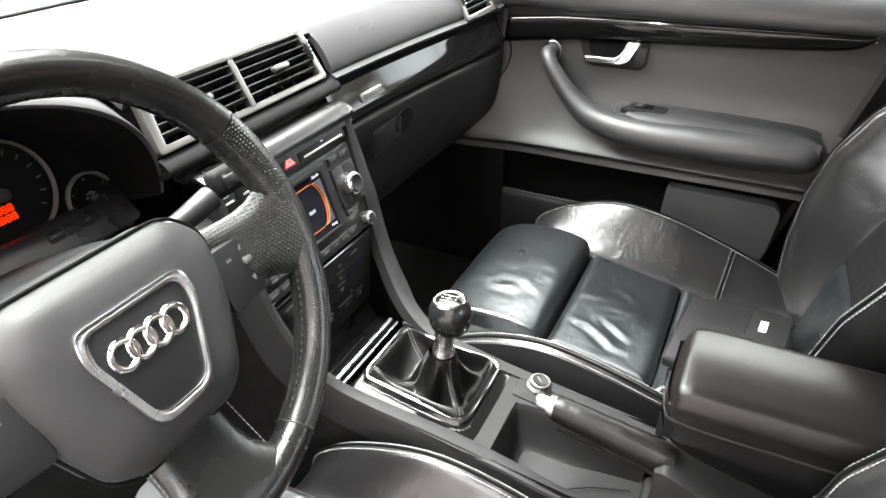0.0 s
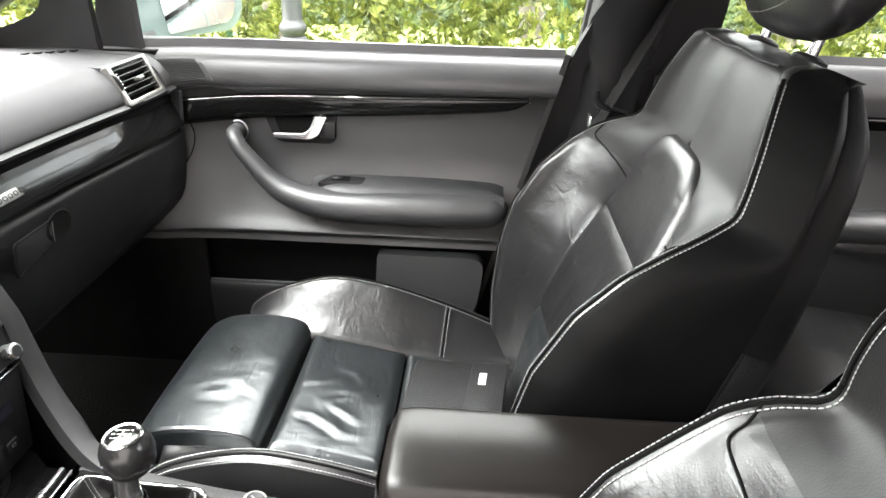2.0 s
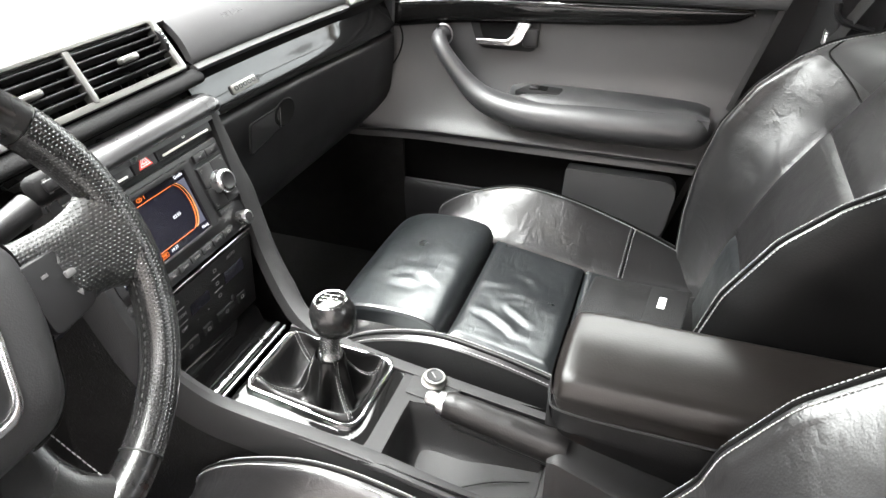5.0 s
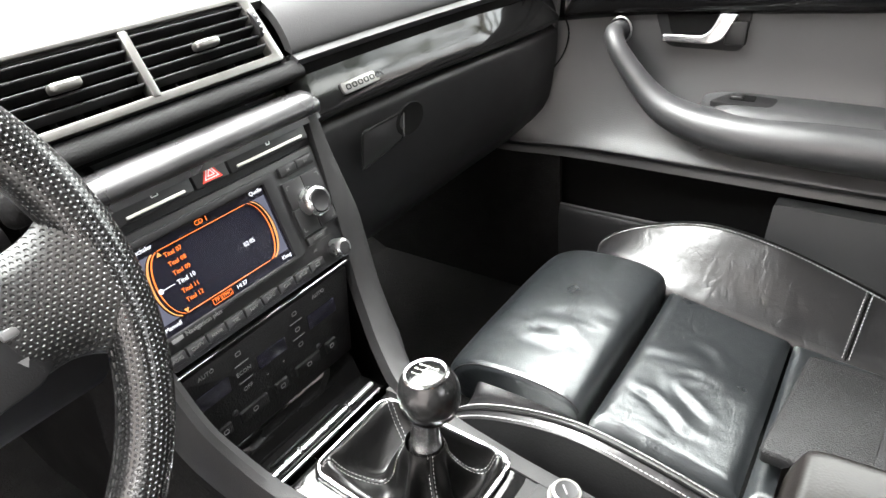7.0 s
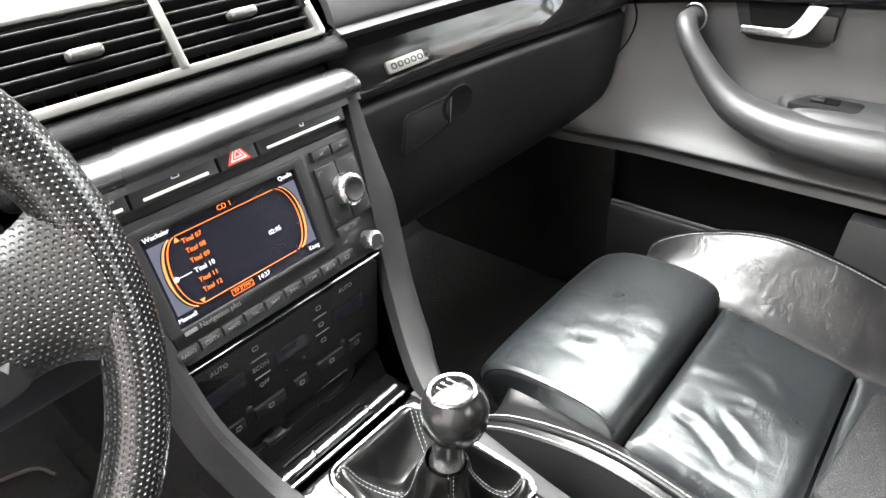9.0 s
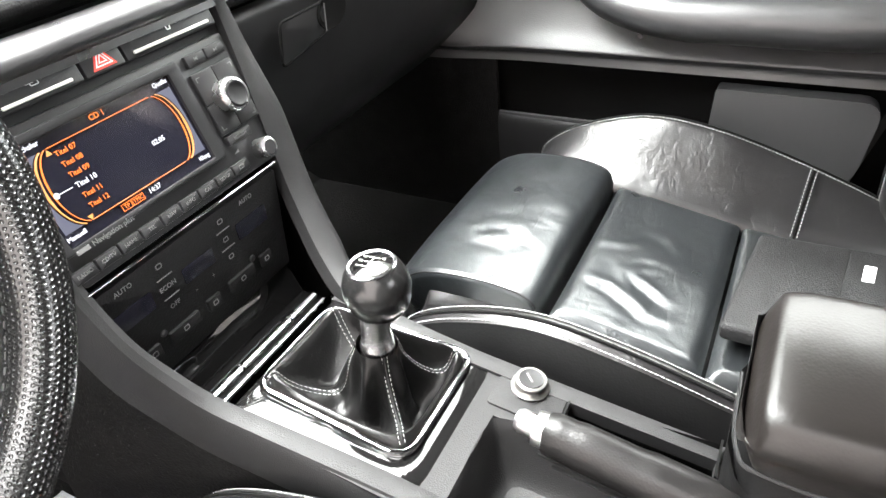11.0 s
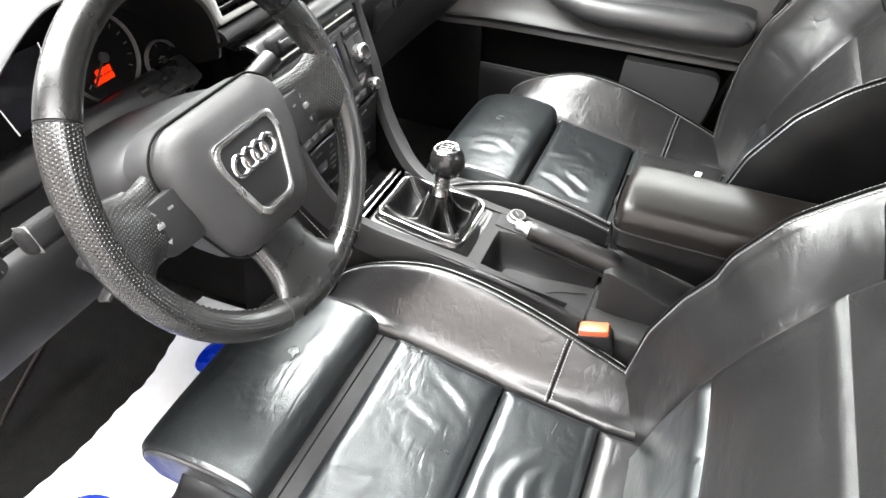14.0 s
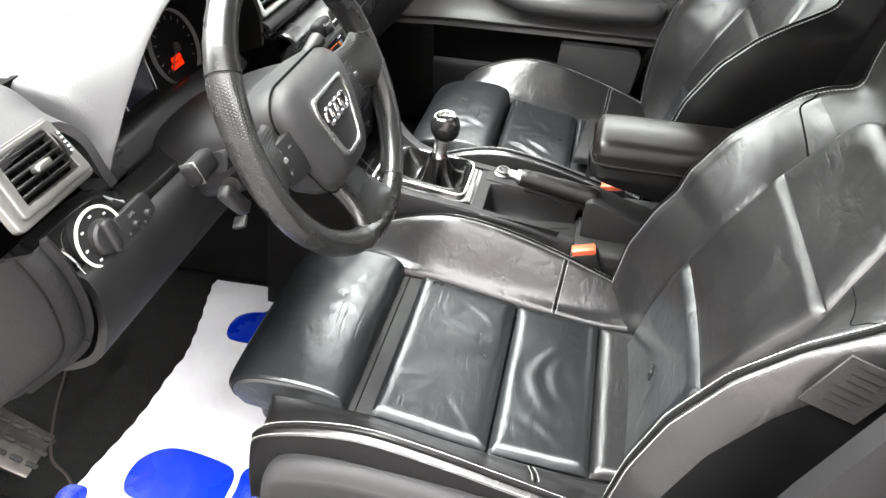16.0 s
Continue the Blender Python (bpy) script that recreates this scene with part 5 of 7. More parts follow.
# round lighter knob on its own small plate
part("knob_plate", moved(prism(rect(0.046, 0.060, 0.004), 0.004, 0.0006), T(0.036, -0.112, 0.0022)), CONSOLE, console)
rk = part("round_knob", moved(lathe([(0.0160, 0.0), (0.0165, 0.003), (0.0140, 0.0045), (0.0130, 0.007), (0.0138, 0.0095), (0.0132, 0.0110), (0.0112, 0.0116), (0.0100, 0.0106)], 32), T(0.044, -0.109, 0.002)), SATIN, console, "round chrome lighter knob")
part("knob_cap", moved(lathe([(0.0104, 0.009), (0.0102, 0.0119), (0.009, 0.0116), (0.004, 0.0112)], 28), T(0.044, -0.109, 0.002)), MATT, rk)
part("knob_sign", moved(rbox(0.010, 0.0016, 0.0005, 0), T(0.044, -0.109, 0.0140) @ Euler((0, 0, 0.8)).to_matrix().to_4x4()), GREY_PRINT, rk)

# ---- gear lever ----
lever = thing("gear_lever", "black ball gear lever with metal collar and stitched leather boot", "gear lever", (0, 0.01, 0.58))
outer = rounded([(-0.071, -0.056), (0.055, -0.056), (0.044, 0.094), (-0.068, 0.094)], [0.022, 0.020, 0.016, 0.016], 6)
ccx, ccy = -0.010, 0.018
inner = [(ccx + (x - ccx) * 0.925, ccy + (y - ccy) * 0.935) for x, y in outer]
part("boot_frame", ringplate(outer, inner, 0.008, 0.0032), CHROME, lever, "chrome frame round the boot", T(0, 0, 0.0075))
corners = [math.atan2(y - ccy, x - ccx) for x, y in ((0.05, -0.05), (0.04, 0.088), (-0.063, 0.088), (-0.066, -0.05))]
plate = rounded([(-0.090, -0.072), (0.052, -0.072), (0.056, 0.098), (-0.098, 0.098)], [0.020, 0.016, 0.004, 0.004], 6)
part("lever_plate", ringplate(plate, inner, 0.010, 0.001), GLOSS, console, "gloss black plate round the gear lever", T(0, 0, 0.0005))
# the boot's edge, with points all round for its folds
rim = []
for p, q in zip(inner, inner[1:] + inner[:1]):
    n = max(1, int(math.hypot(q[0] - p[0], q[1] - p[1]) / 0.005))
    rim += [(p[0] + (q[0] - p[0]) * i / n, p[1] + (q[1] - p[1]) * i / n) for i in range(n)]
rows = []
for k, z, jit in ((1.0, 0.004, 0), (0.97, 0.0075, 0), (0.90, 0.0065, 0.001), (0.80, -0.014, 0.002), (0.68, -0.026, 0.0035), (0.55, -0.028, 0.005), (0.46, -0.016, 0.005), (0.39, 0.002, 0.004), (0.34, 0.016, 0.003), (0.29, 0.028, 0.0012), (0.26, 0.035, 0.0)):
    row = []
    q = 1 - k
    cxk, cyk = ccx + (0.0 - ccx) * q * 1.3, ccy + (0.009 - ccy) * q * 1.3
    for x, y in rim:
        a = math.atan2(y - ccy, x - ccx)
        seam = sum(math.exp(-(((a - c + math.pi) % (2 * math.pi) - math.pi) / 0.26) ** 2) for c in corners)
        r_ = math.hypot(x - ccx, y - ccy)
        mixk = min(1.0, max(0.0, (0.62 - k) / 0.30))
        rad = r_ * k * (1 - mixk) + mixk * (0.0178 + 0.055 * max(0.0, k - 0.26))
        hump = math.sin(math.pi * min(1.0, max(0.0, (1 - k) / 0.72)))
        fold = 1.1 * jit * (math.sin(5 * a + 11 * k) + 0.7 * math.sin(9 * a - 6 * k))
        row.append(tuple(T(cxk + (rad + 0.5 * fold) * math.cos(a), cyk + (rad + 0.5 * fold) * math.sin(a), z + 0.016 * seam * hump + 0.6 * fold).translation))
    rows.append(row)
G = surf(rows, 3, 1, True)
part("boot", sheet(G, closed=True), mat("soft_boot_leather", (0.0024, 0.0024, 0.0024), 0.38, spec=0.24, wave=0.002, wave_size=0.03, grain=0.0001, grain_size=0.002, cells=True), lever, "soft black leather boot")
for c in corners:
    j = min(range(len(rim)), key=lambda i: abs((math.atan2(rim[i][1] - ccy, rim[i][0] - ccx) - c + math.pi) % (2 * math.pi) - math.pi))
    side = V(-math.sin(c), math.cos(c), 0) * 0.0022
    part("boot_seam", tube([p + V(0, 0, 0.0004) for p in G[2:, j]], 0.0008, 5), MATT, lever)
    for d in (-1, 1):
        part("boot_stitching", stitches([p + d * side + V(0, 0, 0.0012) for p in G[2:, j]], 0.0042, 0.0026, 0.00034), THREAD, lever)
km = Matrix.Translation((0, 0, 0.70)) @ Euler((radians(-4), 0, 0)).to_matrix().to_4x4()
part("collar", moved(lathe([(0.0150, -0.092), (0.0150, -0.086), (0.0132, -0.083), (0.0128, -0.070), (0.0128, -0.056), (0.0140, -0.048)], 28), Matrix.Translation((0, 0.001, 0.70)) @ Euler((radians(5), 0, 0)).to_matrix().to_4x4()), BRUSHED, lever, "ribbed metal collar")
part("knob", moved(lathe([(0.0120, -0.0495), (0.0175, -0.0475), (0.0228, -0.0420), (0.0262, -0.0335), (0.0274, -0.0245), (0.0264, -0.0155), (0.0232, -0.0075), (0.0195, -0.0030)], 40), km), mat("polished_black_knob", (0.007, 0.007, 0.007), 0.26, vary=0.05, rough_vary=0.03), lever, "polished black ball")
kp = part("shift_plate", moved(lathe([(0.0198, -0.0040), (0.0200, -0.0022), (0.0188, -0.0012), (0.0178, -0.0016)], 40), km), BRUSHED, lever, "bright ring with the shift pattern")
part("pattern_disc", moved(lathe([(0.0179, -0.004), (0.0178, -0.0018), (0.010, -0.0004), (0.001, 0.0)], 40), km), GLOSS, kp)
pm = km @ Matrix.Translation((0, 0, 0.0002))
part("pattern_lines", joined(*[moved(rbox(0.0005, 0.011, 0.0003, 0), pm @ Matrix.Translation((x, 0, 0))) for x in (-0.006, 0, 0.006)], moved(rbox(0.013, 0.0005, 0.0003, 0), pm), words("1", 0.0045, pm @ Matrix.Translation((-0.006, 0.008, 0))), words("3", 0.0045, pm @ Matrix.Translation((0, 0.0085, 0))), words("5", 0.0045, pm @ Matrix.Translation((0.006, 0.008, 0))), words("2", 0.0045, pm @ Matrix.Translation((-0.006, -0.0085, 0))), words("4", 0.0045, pm @ Matrix.Translation((0, -0.009, 0))), words("6", 0.0045, pm @ Matrix.Translation((0.006, -0.0085, 0)))), PLATE_SILVER, kp)

# ---- handbrake ----
brake = thing("handbrake", "black leather handbrake lever with a chrome release button", "handbrake", (-0.03, -0.2, 0.58))
hb = spline([(-0.031, -0.150, 0.611), (-0.033, -0.19, 0.606), (-0.035, -0.24, 0.598), (-0.036, -0.288, 0.590)], 6)
BRAKE_LEATHER = mat("worn_handbrake_leather", (0.0048, 0.0045, 0.0044), 0.40, spec=0.27, grain=0.0001, grain_size=0.002, vary=0.25, vary_size=0.04, cells=True)
part("grip", tube(hb, [0.0130] + [0.0155] * 3 + [0.0165] * 6 + [0.0178] * 6 + [0.0185] * 2 + [0.017], 16, flat=1.12), BRAKE_LEATHER, brake)
part("grip_seam", tube([p + V(-0.0150, 0, -0.0075) for p in hb], 0.0011, 6), VOID, brake)
part("grip_collar", tube([(-0.031, -0.143, 0.612), (-0.031, -0.151, 0.611)], [0.0125, 0.0138], 16), BRUSHED, brake)
part("release_button", tube([(-0.0305, -0.128, 0.6145), (-0.0306, -0.132, 0.614), (-0.031, -0.145, 0.612)], [0.0065, 0.0088, 0.0088], 16), BRUSHED, brake, "chrome release button")
part("lower_lever", tube([(-0.033, -0.16, 0.594), (-0.036, -0.28, 0.576)], 0.011, 10), PLASTIC, brake)
prof = []
for y, z, w in ((-0.272, 0.596, 0.024), (-0.284, 0.602, 0.029), (-0.31, 0.594, 0.031), (-0.37, 0.573, 0.032), (-0.46, 0.55, 0.032)):
    prof.append([(-0.036 - w, y, z - 0.09), (-0.036 - w, y, z - 0.012), (-0.036 - w + 0.006, y, z - 0.002), (-0.036, y, z), (-0.036 + w - 0.004, y, z - 0.002), (-0.036 + w, y, z - 0.012), (-0.036 + w, y, z - 0.09)])
part("housing", sheet(surf(prof, 4, 3), caps=True), CONSOLE, console, "boxed handbrake housing")
part("rear_tunnel", joined(rbox(0.104, 0.06, 0.14, 0.008, 2, at=(-0.050, -0.292, 0.452)), rbox(0.15, 0.75, 0.18, 0.02, 3, at=(0.0, -0.66, 0.43)), rbox(0.05, 0.22, 0.10, 0.010, 3, at=(-0.083, -0.37, 0.475)), rbox(0.05, 0.26, 0.03, 0.008, 3, at=(0.035, -0.43, 0.528))), CONSOLE, console)

# ---- armrest ----
armrest = thing("armrest", "padded black leather centre armrest, worn brown on top", "armrest", (0.0, -0.40, 0.55))
def arm_rows(zt, zb, x0, x1, y0, y1, r, crown):
    rows = []
    for y, k in ((y0, 0.0), (y0 - r * 0.3, 0.72), (y0 - r, 1.0), (y0 - 0.12, 1.0), ((y0 + y1) / 2, 1.0), (y1 + r, 1.0), (y1, 0.8)):
        q = r * (1 - k)
        a, b = x0 + q * 0.95, x1 - q * 0.95
        top, bot = zt - q, (float(np.interp(y0 - y, (0, 0.015, 0.04, 0.09, 0.2), zb)) if isinstance(zb, tuple) else zb) + q * (not isinstance(zb, tuple))
        h = top - bot
        m = (a + b) / 2
        rows.append([(a + r * 0.2, y, bot), (a, y, bot + h * 0.3), (a, y, top - r * 0.7), (a + r * 0.35, y, top - r * 0.15), (a + r, y, top), (m, y, top + crown * k), (b - r, y, top), (b - r * 0.35, y, top - r * 0.15), (b, y, top - r * 0.7), (b, y, bot + h * 0.3), (b - r * 0.2, y, bot), (m, y, bot)])
    return surf(rows, 4, 3, True)


ARM_TOP = mat("worn_armrest_leather", (0.0066, 0.0057, 0.0052), 0.34, spec=0.30, grain=0.00005, grain_size=0.002, wave=0.0009, wave_size=0.10, rough_vary=0.03, vary=0.15, vary_size=0.14, cells=True)
part("lid", sheet(arm_rows(0.722, 0.680, -0.0705, 0.056, -0.266, -0.66, 0.026, 0.003), closed=True, caps=True), ARM_TOP, armrest, "worn leather lid")
part("body", sheet(arm_rows(0.685, (0.664, 0.650, 0.642, 0.630, 0.602), -0.0715, 0.0575, -0.264, -0.66, 0.034, 0.0), closed=True, caps=True), LEATHER_SHADED, armrest)
part("lid_seam", tube(spline([(-0.0715, -0.60, 0.683), (-0.0725, -0.40, 0.683), (-0.071, -0.291, 0.683), (-0.057, -0.268, 0.684), (0, -0.264, 0.684)], 6), 0.0014, 6), MATT, armrest)
part("hinge_post", rbox(0.07, 0.16, 0.12, 0.02, 3, at=(0.0, -0.58, 0.55)), PLASTIC, armrest)
# ---- seats ----
def folds(ridges):
    """Soft leather folds: (x, y, angle, length, width, height, bend) each."""
    def f(x, y):
        z = 0.0
        for cx, cy, ang, L, w, h, bend in ridges:
            c, s_ = math.cos(radians(ang)), math.sin(radians(ang))
            p, q = (x - cx) * c + (y - cy) * s_, -(x - cx) * s_ + (y - cy) * c
            q -= bend * p * p
            k = math.exp(-(p / L) ** 4)
            z += h * k * (math.exp(-(q / w) ** 2) - 0.7 * math.exp(-((q - 1.7 * w) / w) ** 2))
        return z
    return f


def scattered(seed, n, x0, x1, y0, y1, ang, spread, h):
    r = random.Random(seed)
    return [(r.uniform(x0, x1), r.uniform(y0, y1), r.gauss(ang, spread), r.uniform(0.014, 0.034), r.uniform(0.004, 0.008), h * r.uniform(0.5, 1.2), r.uniform(-6, 6)) for _ in range(n)]


def make_seat(cx, ys, ext, label, group, thigh_folds, seat_folds, splits, worn_in=0.0):
    s = thing("front_seat", label, "seat", (cx, ys - 0.2, 0.30), group)
    P = lambda x, y, z: (cx + x, ys + y, z)
    wrinkle, crumple = folds(thigh_folds), folds(seat_folds)

    # central panels
    def panel(name, y0, y1, zf, half0, half1, puff, material, down=0.03):
        ny, nx = 40, 56
        g = []
        for i in range(ny + 1):
            v = i / ny
            y = y0 + (y1 - y0) * v
            h = half0 + (half1 - half0) * v
            row = []
            for j in range(nx + 1):
                u = j / nx
                x = (2 * u - 1) * h
                d = min(min(u, 1 - u) * 2 * h, min(v, 1 - v) * abs(y1 - y0))
                qs, qv = max(0.0, 1 - min(u, 1 - u) * 2 * h / 0.020), max(0.0, 1 - min(v, 1 - v) * abs(y1 - y0) / 0.024)
                z = zf(y) + puff * (1 - (2 * u - 1) ** 2 * 0.4) - max(0.014 * qs ** 3, 0.010 * qv ** 3) - 0.008 * (1 - (2 * u - 1) ** 2) + crumple(x, y) * min(1.0, d / 0.012)
                row.append(P(x, y, z))
            g.append(row)
        return part(name, thick(g, down, (0, 0, 1)), material, s)

    zc = lambda y: float(np.interp(y, (-0.42, -0.33, -0.18, -0.02, 0.05, 0.2, 0.3), (0.462, 0.456, 0.468, 0.498, 0.506, 0.512, 0.505)))
    panel("cushion_panel", -0.016, -0.182, zc, 0.150, 0.150, 0.012, LEATHER_WORN)
    panel("cushion_panel", -0.186, -0.325, zc, 0.150, 0.146, 0.010, LEATHER_WORN)
    panel("cushion_panel", -0.329, -0.42, zc, 0.146, 0.142, 0.006, LEATHER)
    # thigh support: a bolster with a rolled front
    r0 = -0.006 + ext
    rows = []
    for x, k in ((-0.1575, 0.014), (-0.1560, 0.005), (-0.150, 0.0005), (-0.135, 0.0), (-0.07, -0.002), (0, -0.003), (0.07, -0.002), (0.135, 0.0), (0.150, 0.0005), (0.1560, 0.005), (0.1575, 0.014)):
        rows.append([P(x, r0 + 0.01, 0.45), P(x, r0, 0.47), P(x, r0, 0.502 - k * 0.5), P(x, r0 + 0.012, 0.523 - k), P(x, r0 + 0.05, 0.532 - k), P(x, r0 + 0.105, 0.532 - k), P(x, r0 + 0.150, 0.525 - k),
                     P(x, r0 + 0.180, 0.508 - k * 0.5), P(x, r0 + 0.190, 0.486), P(x, r0 + 0.176, 0.466)])
    for row, cut in zip(rows, (0.034, 0.022, 0.010, 0.003, 0, 0, 0, 0.003, 0.010, 0.022, 0.034)):
        for q, (px, py, pz) in enumerate(row):
            row[q] = (px, py - cut * max(0.0, (py - ys - r0) / 0.19) ** 3, pz)
    g = surf(rows, 8, 6)
    for e_ in (12, -13):
        part("edge_seam", tube(g[e_][14:52] + V(0, 0, 0.0003), 0.0011, 6), MATT, s)
    for row in g:
        for p in row:
            if p[2] > 0.49:
                p[2] += wrinkle(p[0] - cx, p[1] - ys)
    part("thigh_support", sheet(g, caps=True), LEATHER_WORN, s)
    part("thigh_support_base", rbox(0.300, 0.145, 0.060, 0.020, 4, at=P(0, r0 + 0.074, 0.440)), PLASTIC, s)
    part("fabric_strip", rbox(0.298, ext + 0.06, 0.03, 0.004, at=P(0, r0 - ext / 2 - 0.01, 0.476 if ext else 0.440)), MATT, s, "dark ribbed cloth")
    if ext:
        part("strip_seam", tube([P(-0.148, r0 - 0.012, 0.4915), P(0.148, r0 - 0.012, 0.4915)], 0.0012, 6), VOID, s)
    part("cushion_base", rbox(0.44, 0.52, 0.10, 0.02, at=P(0, -0.17, 0.39)), MATT, s)
    # side bolsters of the cushion
    for sg in (-1, 1):
        prof = []
        for y, zt, w in ((0.128, 0.475, 0.0), (0.118, 0.512, 0.002), (0.06, 0.548, 0.006), (-0.03, 0.572, 0.01), (-0.12, 0.563, 0.012), (-0.22, 0.535, 0.010), (-0.32, 0.500, 0.004), (-0.40, 0.465, 0.0)):
            b = zc(y) - 0.02
            prof.append([P(sg * x, y, z) for x, z in ((0.146, b - 0.04), (0.151, b + 0.012), (0.175, b + 0.35 * (zt - b)), (0.205 + w, zt - 0.012), (0.222 + w, zt), (0.240 + w, zt - 0.012), (0.258 + w, zt - 0.06), (0.258, 0.40), (0.20, 0.385))])
        g = surf(prof, 5, 4)
        part("cushion_bolster", sheet(g[:, :20]), LEATHER, s)
        part("cushion_flank", sheet(np.concatenate([g[:, 19:], g[:, :1]], axis=1), caps=False), LEATHER_SHADED, s)
        for end in (0, -1):
            ring_ = g[end]
            part("bolster_end", sheet([ring_, ring_ * 0.02 + ring_.mean(axis=0) * 0.98 + V(0, 0.004 if end == 0 else -0.004, 0)], closed=True, caps=True), LEATHER, s)
        crest = g[:, 4 * 4]
        part("crest_seam", tube([c + V(sg * 0.0035, 0, 0.0002) for c in crest], 0.0020, 6), VOID, s)
        for off in (-0.004, 0.011):
            part("stitching", stitches([c + V(sg * off, 0, 0.0012 - (0.0045 if off > 0 else 0.0)) for c in crest], 0.0052, 0.0040, 0.00072), THREAD, s)
    # backrest, built along its lean
    up, fw = V(0, -0.31, 0.951), V(0, 0.951, 0.31)
    base = V(cx, ys - 0.385, 0.455)
    B = lambda x, a, f: base + V(x, 0, 0) + up * a + fw * f
    # (height, inner edge, its depth, crest, its depth, outer edge)
    LOFT = ((-0.06, 0.118, -0.004, 0.200, 0.015, 0.222), (0.0, 0.122, 0.0, 0.225, 0.052, 0.248), (0.09, 0.126, 0.010, 0.245, 0.082, 0.270), (0.17, 0.130, 0.012, 0.253, 0.100, 0.280), (0.26, 0.134, 0.003, 0.256, 0.106, 0.284),
            (0.34, 0.138, -0.014, 0.254, 0.090, 0.282), (0.40, 0.112, -0.022, 0.251, 0.060, 0.277), (0.435, 0.100, -0.026, 0.249, 0.033, 0.273), (0.460, 0.088, -0.028, 0.240, 0.006, 0.270), (0.476, 0.068, -0.029, 0.225, -0.016, 0.266),
            (0.489, 0.030, -0.030, 0.226, -0.024, 0.262), (0.500, 0.0, -0.031, 0.224, -0.023, 0.260), (0.518, 0.0, -0.031, 0.220, -0.022, 0.256), (0.555, 0.0, -0.030, 0.206, -0.020, 0.246), (0.60, 0.0, -0.028, 0.180, -0.020, 0.222),
            (0.628, 0.0, -0.031, 0.161, -0.022, 0.192), (0.640, 0.0, -0.041, 0.152, -0.031, 0.178), (0.646, 0.0, -0.075, 0.146, -0.070, 0.165))
    fine = np.linspace(-0.06, 0.646, 300)
    cols = [np.interp(fine, [r[0] for r in LOFT], [r[k] for r in LOFT]) for k in range(1, 6)]
    ker = np.hanning(13) / np.hanning(13).sum()
    cols = [np.convolve(np.pad(c, 6, mode="edge"), ker, mode="valid") for c in cols]
    DENSE = [(fine[i], *[c[i] for c in cols]) for i in list(range(0, 190, 4)) + list(range(190, 300, 3)) + [299]]
    A, FI = [r[0] for r in LOFT], [r[2] for r in LOFT]
    depth = lambda a: float(np.interp(a, A, FI))

    # central panels
    def bpanel(name, a0, a1, h0, h1, puff, material):
        g = []
        for i in range(25):
            v = i / 24
            a = a0 + (a1 - a0) * v
            h = h0 + (h1 - h0) * v
            row = []
            for j in range(33):
                u = j / 32
                d = min(min(u, 1 - u) * 2 * h, min(v, 1 - v) * (a1 - a0))
                qs, qv = max(0.0, 1 - min(u, 1 - u) * 2 * h / 0.018), max(0.0, 1 - min(v, 1 - v) * (a1 - a0) / 0.012)
                row.append(B((2 * u - 1) * h, a, depth(a) + puff - max(0.022 * qs * qs, 0.007 * qv * qv) - 0.006 * (1 - (2 * u - 1) ** 2)))
            g.append(row)
        return part(name, thick(g, 0.03, (0, 1, 0)), material, s)
    bpanel("backrest_panel", -0.04, splits[0] - 0.0005, 0.124, 0.132, 0.014, LEATHER_WORN)
    bpanel("backrest_panel", splits[0] + 0.0005, splits[1], 0.132, 0.142, 0.014, LEATHER)
    # upper panel with a rounded head
    head = rounded([(-0.140, splits[1] - 0.004), (0.140, splits[1] - 0.004), (0.100, 0.502), (-0.100, 0.502)], [0.004, 0.004, 0.06, 0.06], 8)
    g = []
    for k, f in ((1.0, -0.04), (1.0, -0.012), (0.985, -0.001), (0.95, 0.006), (0.88, 0.010), (0.6, 0.010), (0.3, 0.009), (0.02, 0.009)):
        g.append([B(x * k, 0.43 + (y - 0.43) * k, f + depth(0.43 + (y - 0.43) * k)) for x, y in head])
    part("backrest_panel", sheet(g, closed=True, caps=True), LEATHER, s)
    for sg in (-1, 1):
        # side wing, running up into the shoulder
        prof = []
        inboard = sg * cx < 0
        for a, xi, fi, xc, fc, xo in DENSE:
            if inboard:
                fc -= worn_in * float(np.interp(a, (0.0, 0.10, 0.22, 0.40, 0.47, 0.54, 0.62), (0, 0.35, 1, 1, 0.72, 0.30, 0)))
            hi = min(1.0, max(0.0, (a - 0.44) / 0.06))
            gr = 0.010 * min(1.0, xi / 0.08)
            row = [(xi - 0.024, fi - gr - 0.012), (xi, fi - gr)] if xi > 0.02 else [(xi, fi - gr), (xi + 0.002, fi - gr)]
            for t, k in ((0.07, 0.05), (0.30, 0.20), (0.55, 0.43), (0.80, 0.76)):
                row.append((xi + (xc - xi) * t, fi + (fc - fi) * k - 0.009 * hi * (1.0 if t > 0.7 else 0.5 if t > 0.5 else 0.0)))
            row += [(xc - 0.014, fc - 0.004 + 0.002 * hi), (xc, fc), (xc + 0.010, fc - 0.008), (xo - 0.004, fc - 0.040), (xo, (fc - 0.120) / 2), (xo - 0.004, -0.078)]
            prof.append([B(sg * x, a, f) for x, f in row])
        g = surf(prof, 1, 4)
        edge = 36 if sg * cx > 0 and cx < 0 else 30
        row_up = int(np.argmin([abs(r[0] - (0.446 if cx < 0 else 0.414)) for r in DENSE]))
        part("backrest_bolster", sheet(g[:row_up + 1, :edge + 1]), LEATHER, s)
        part("shoulder_panel", sheet(g[row_up:, :edge + 1]), LEATHER_UPPER, s)
        # flank takes the shaded leather copy
        part("backrest_flank", sheet(g[:, edge:]), LEATHER_SHADED, s)
        crest, inner, outer = g[3:-4, 28], g[3:-4, 26], g[3:-4, 30]
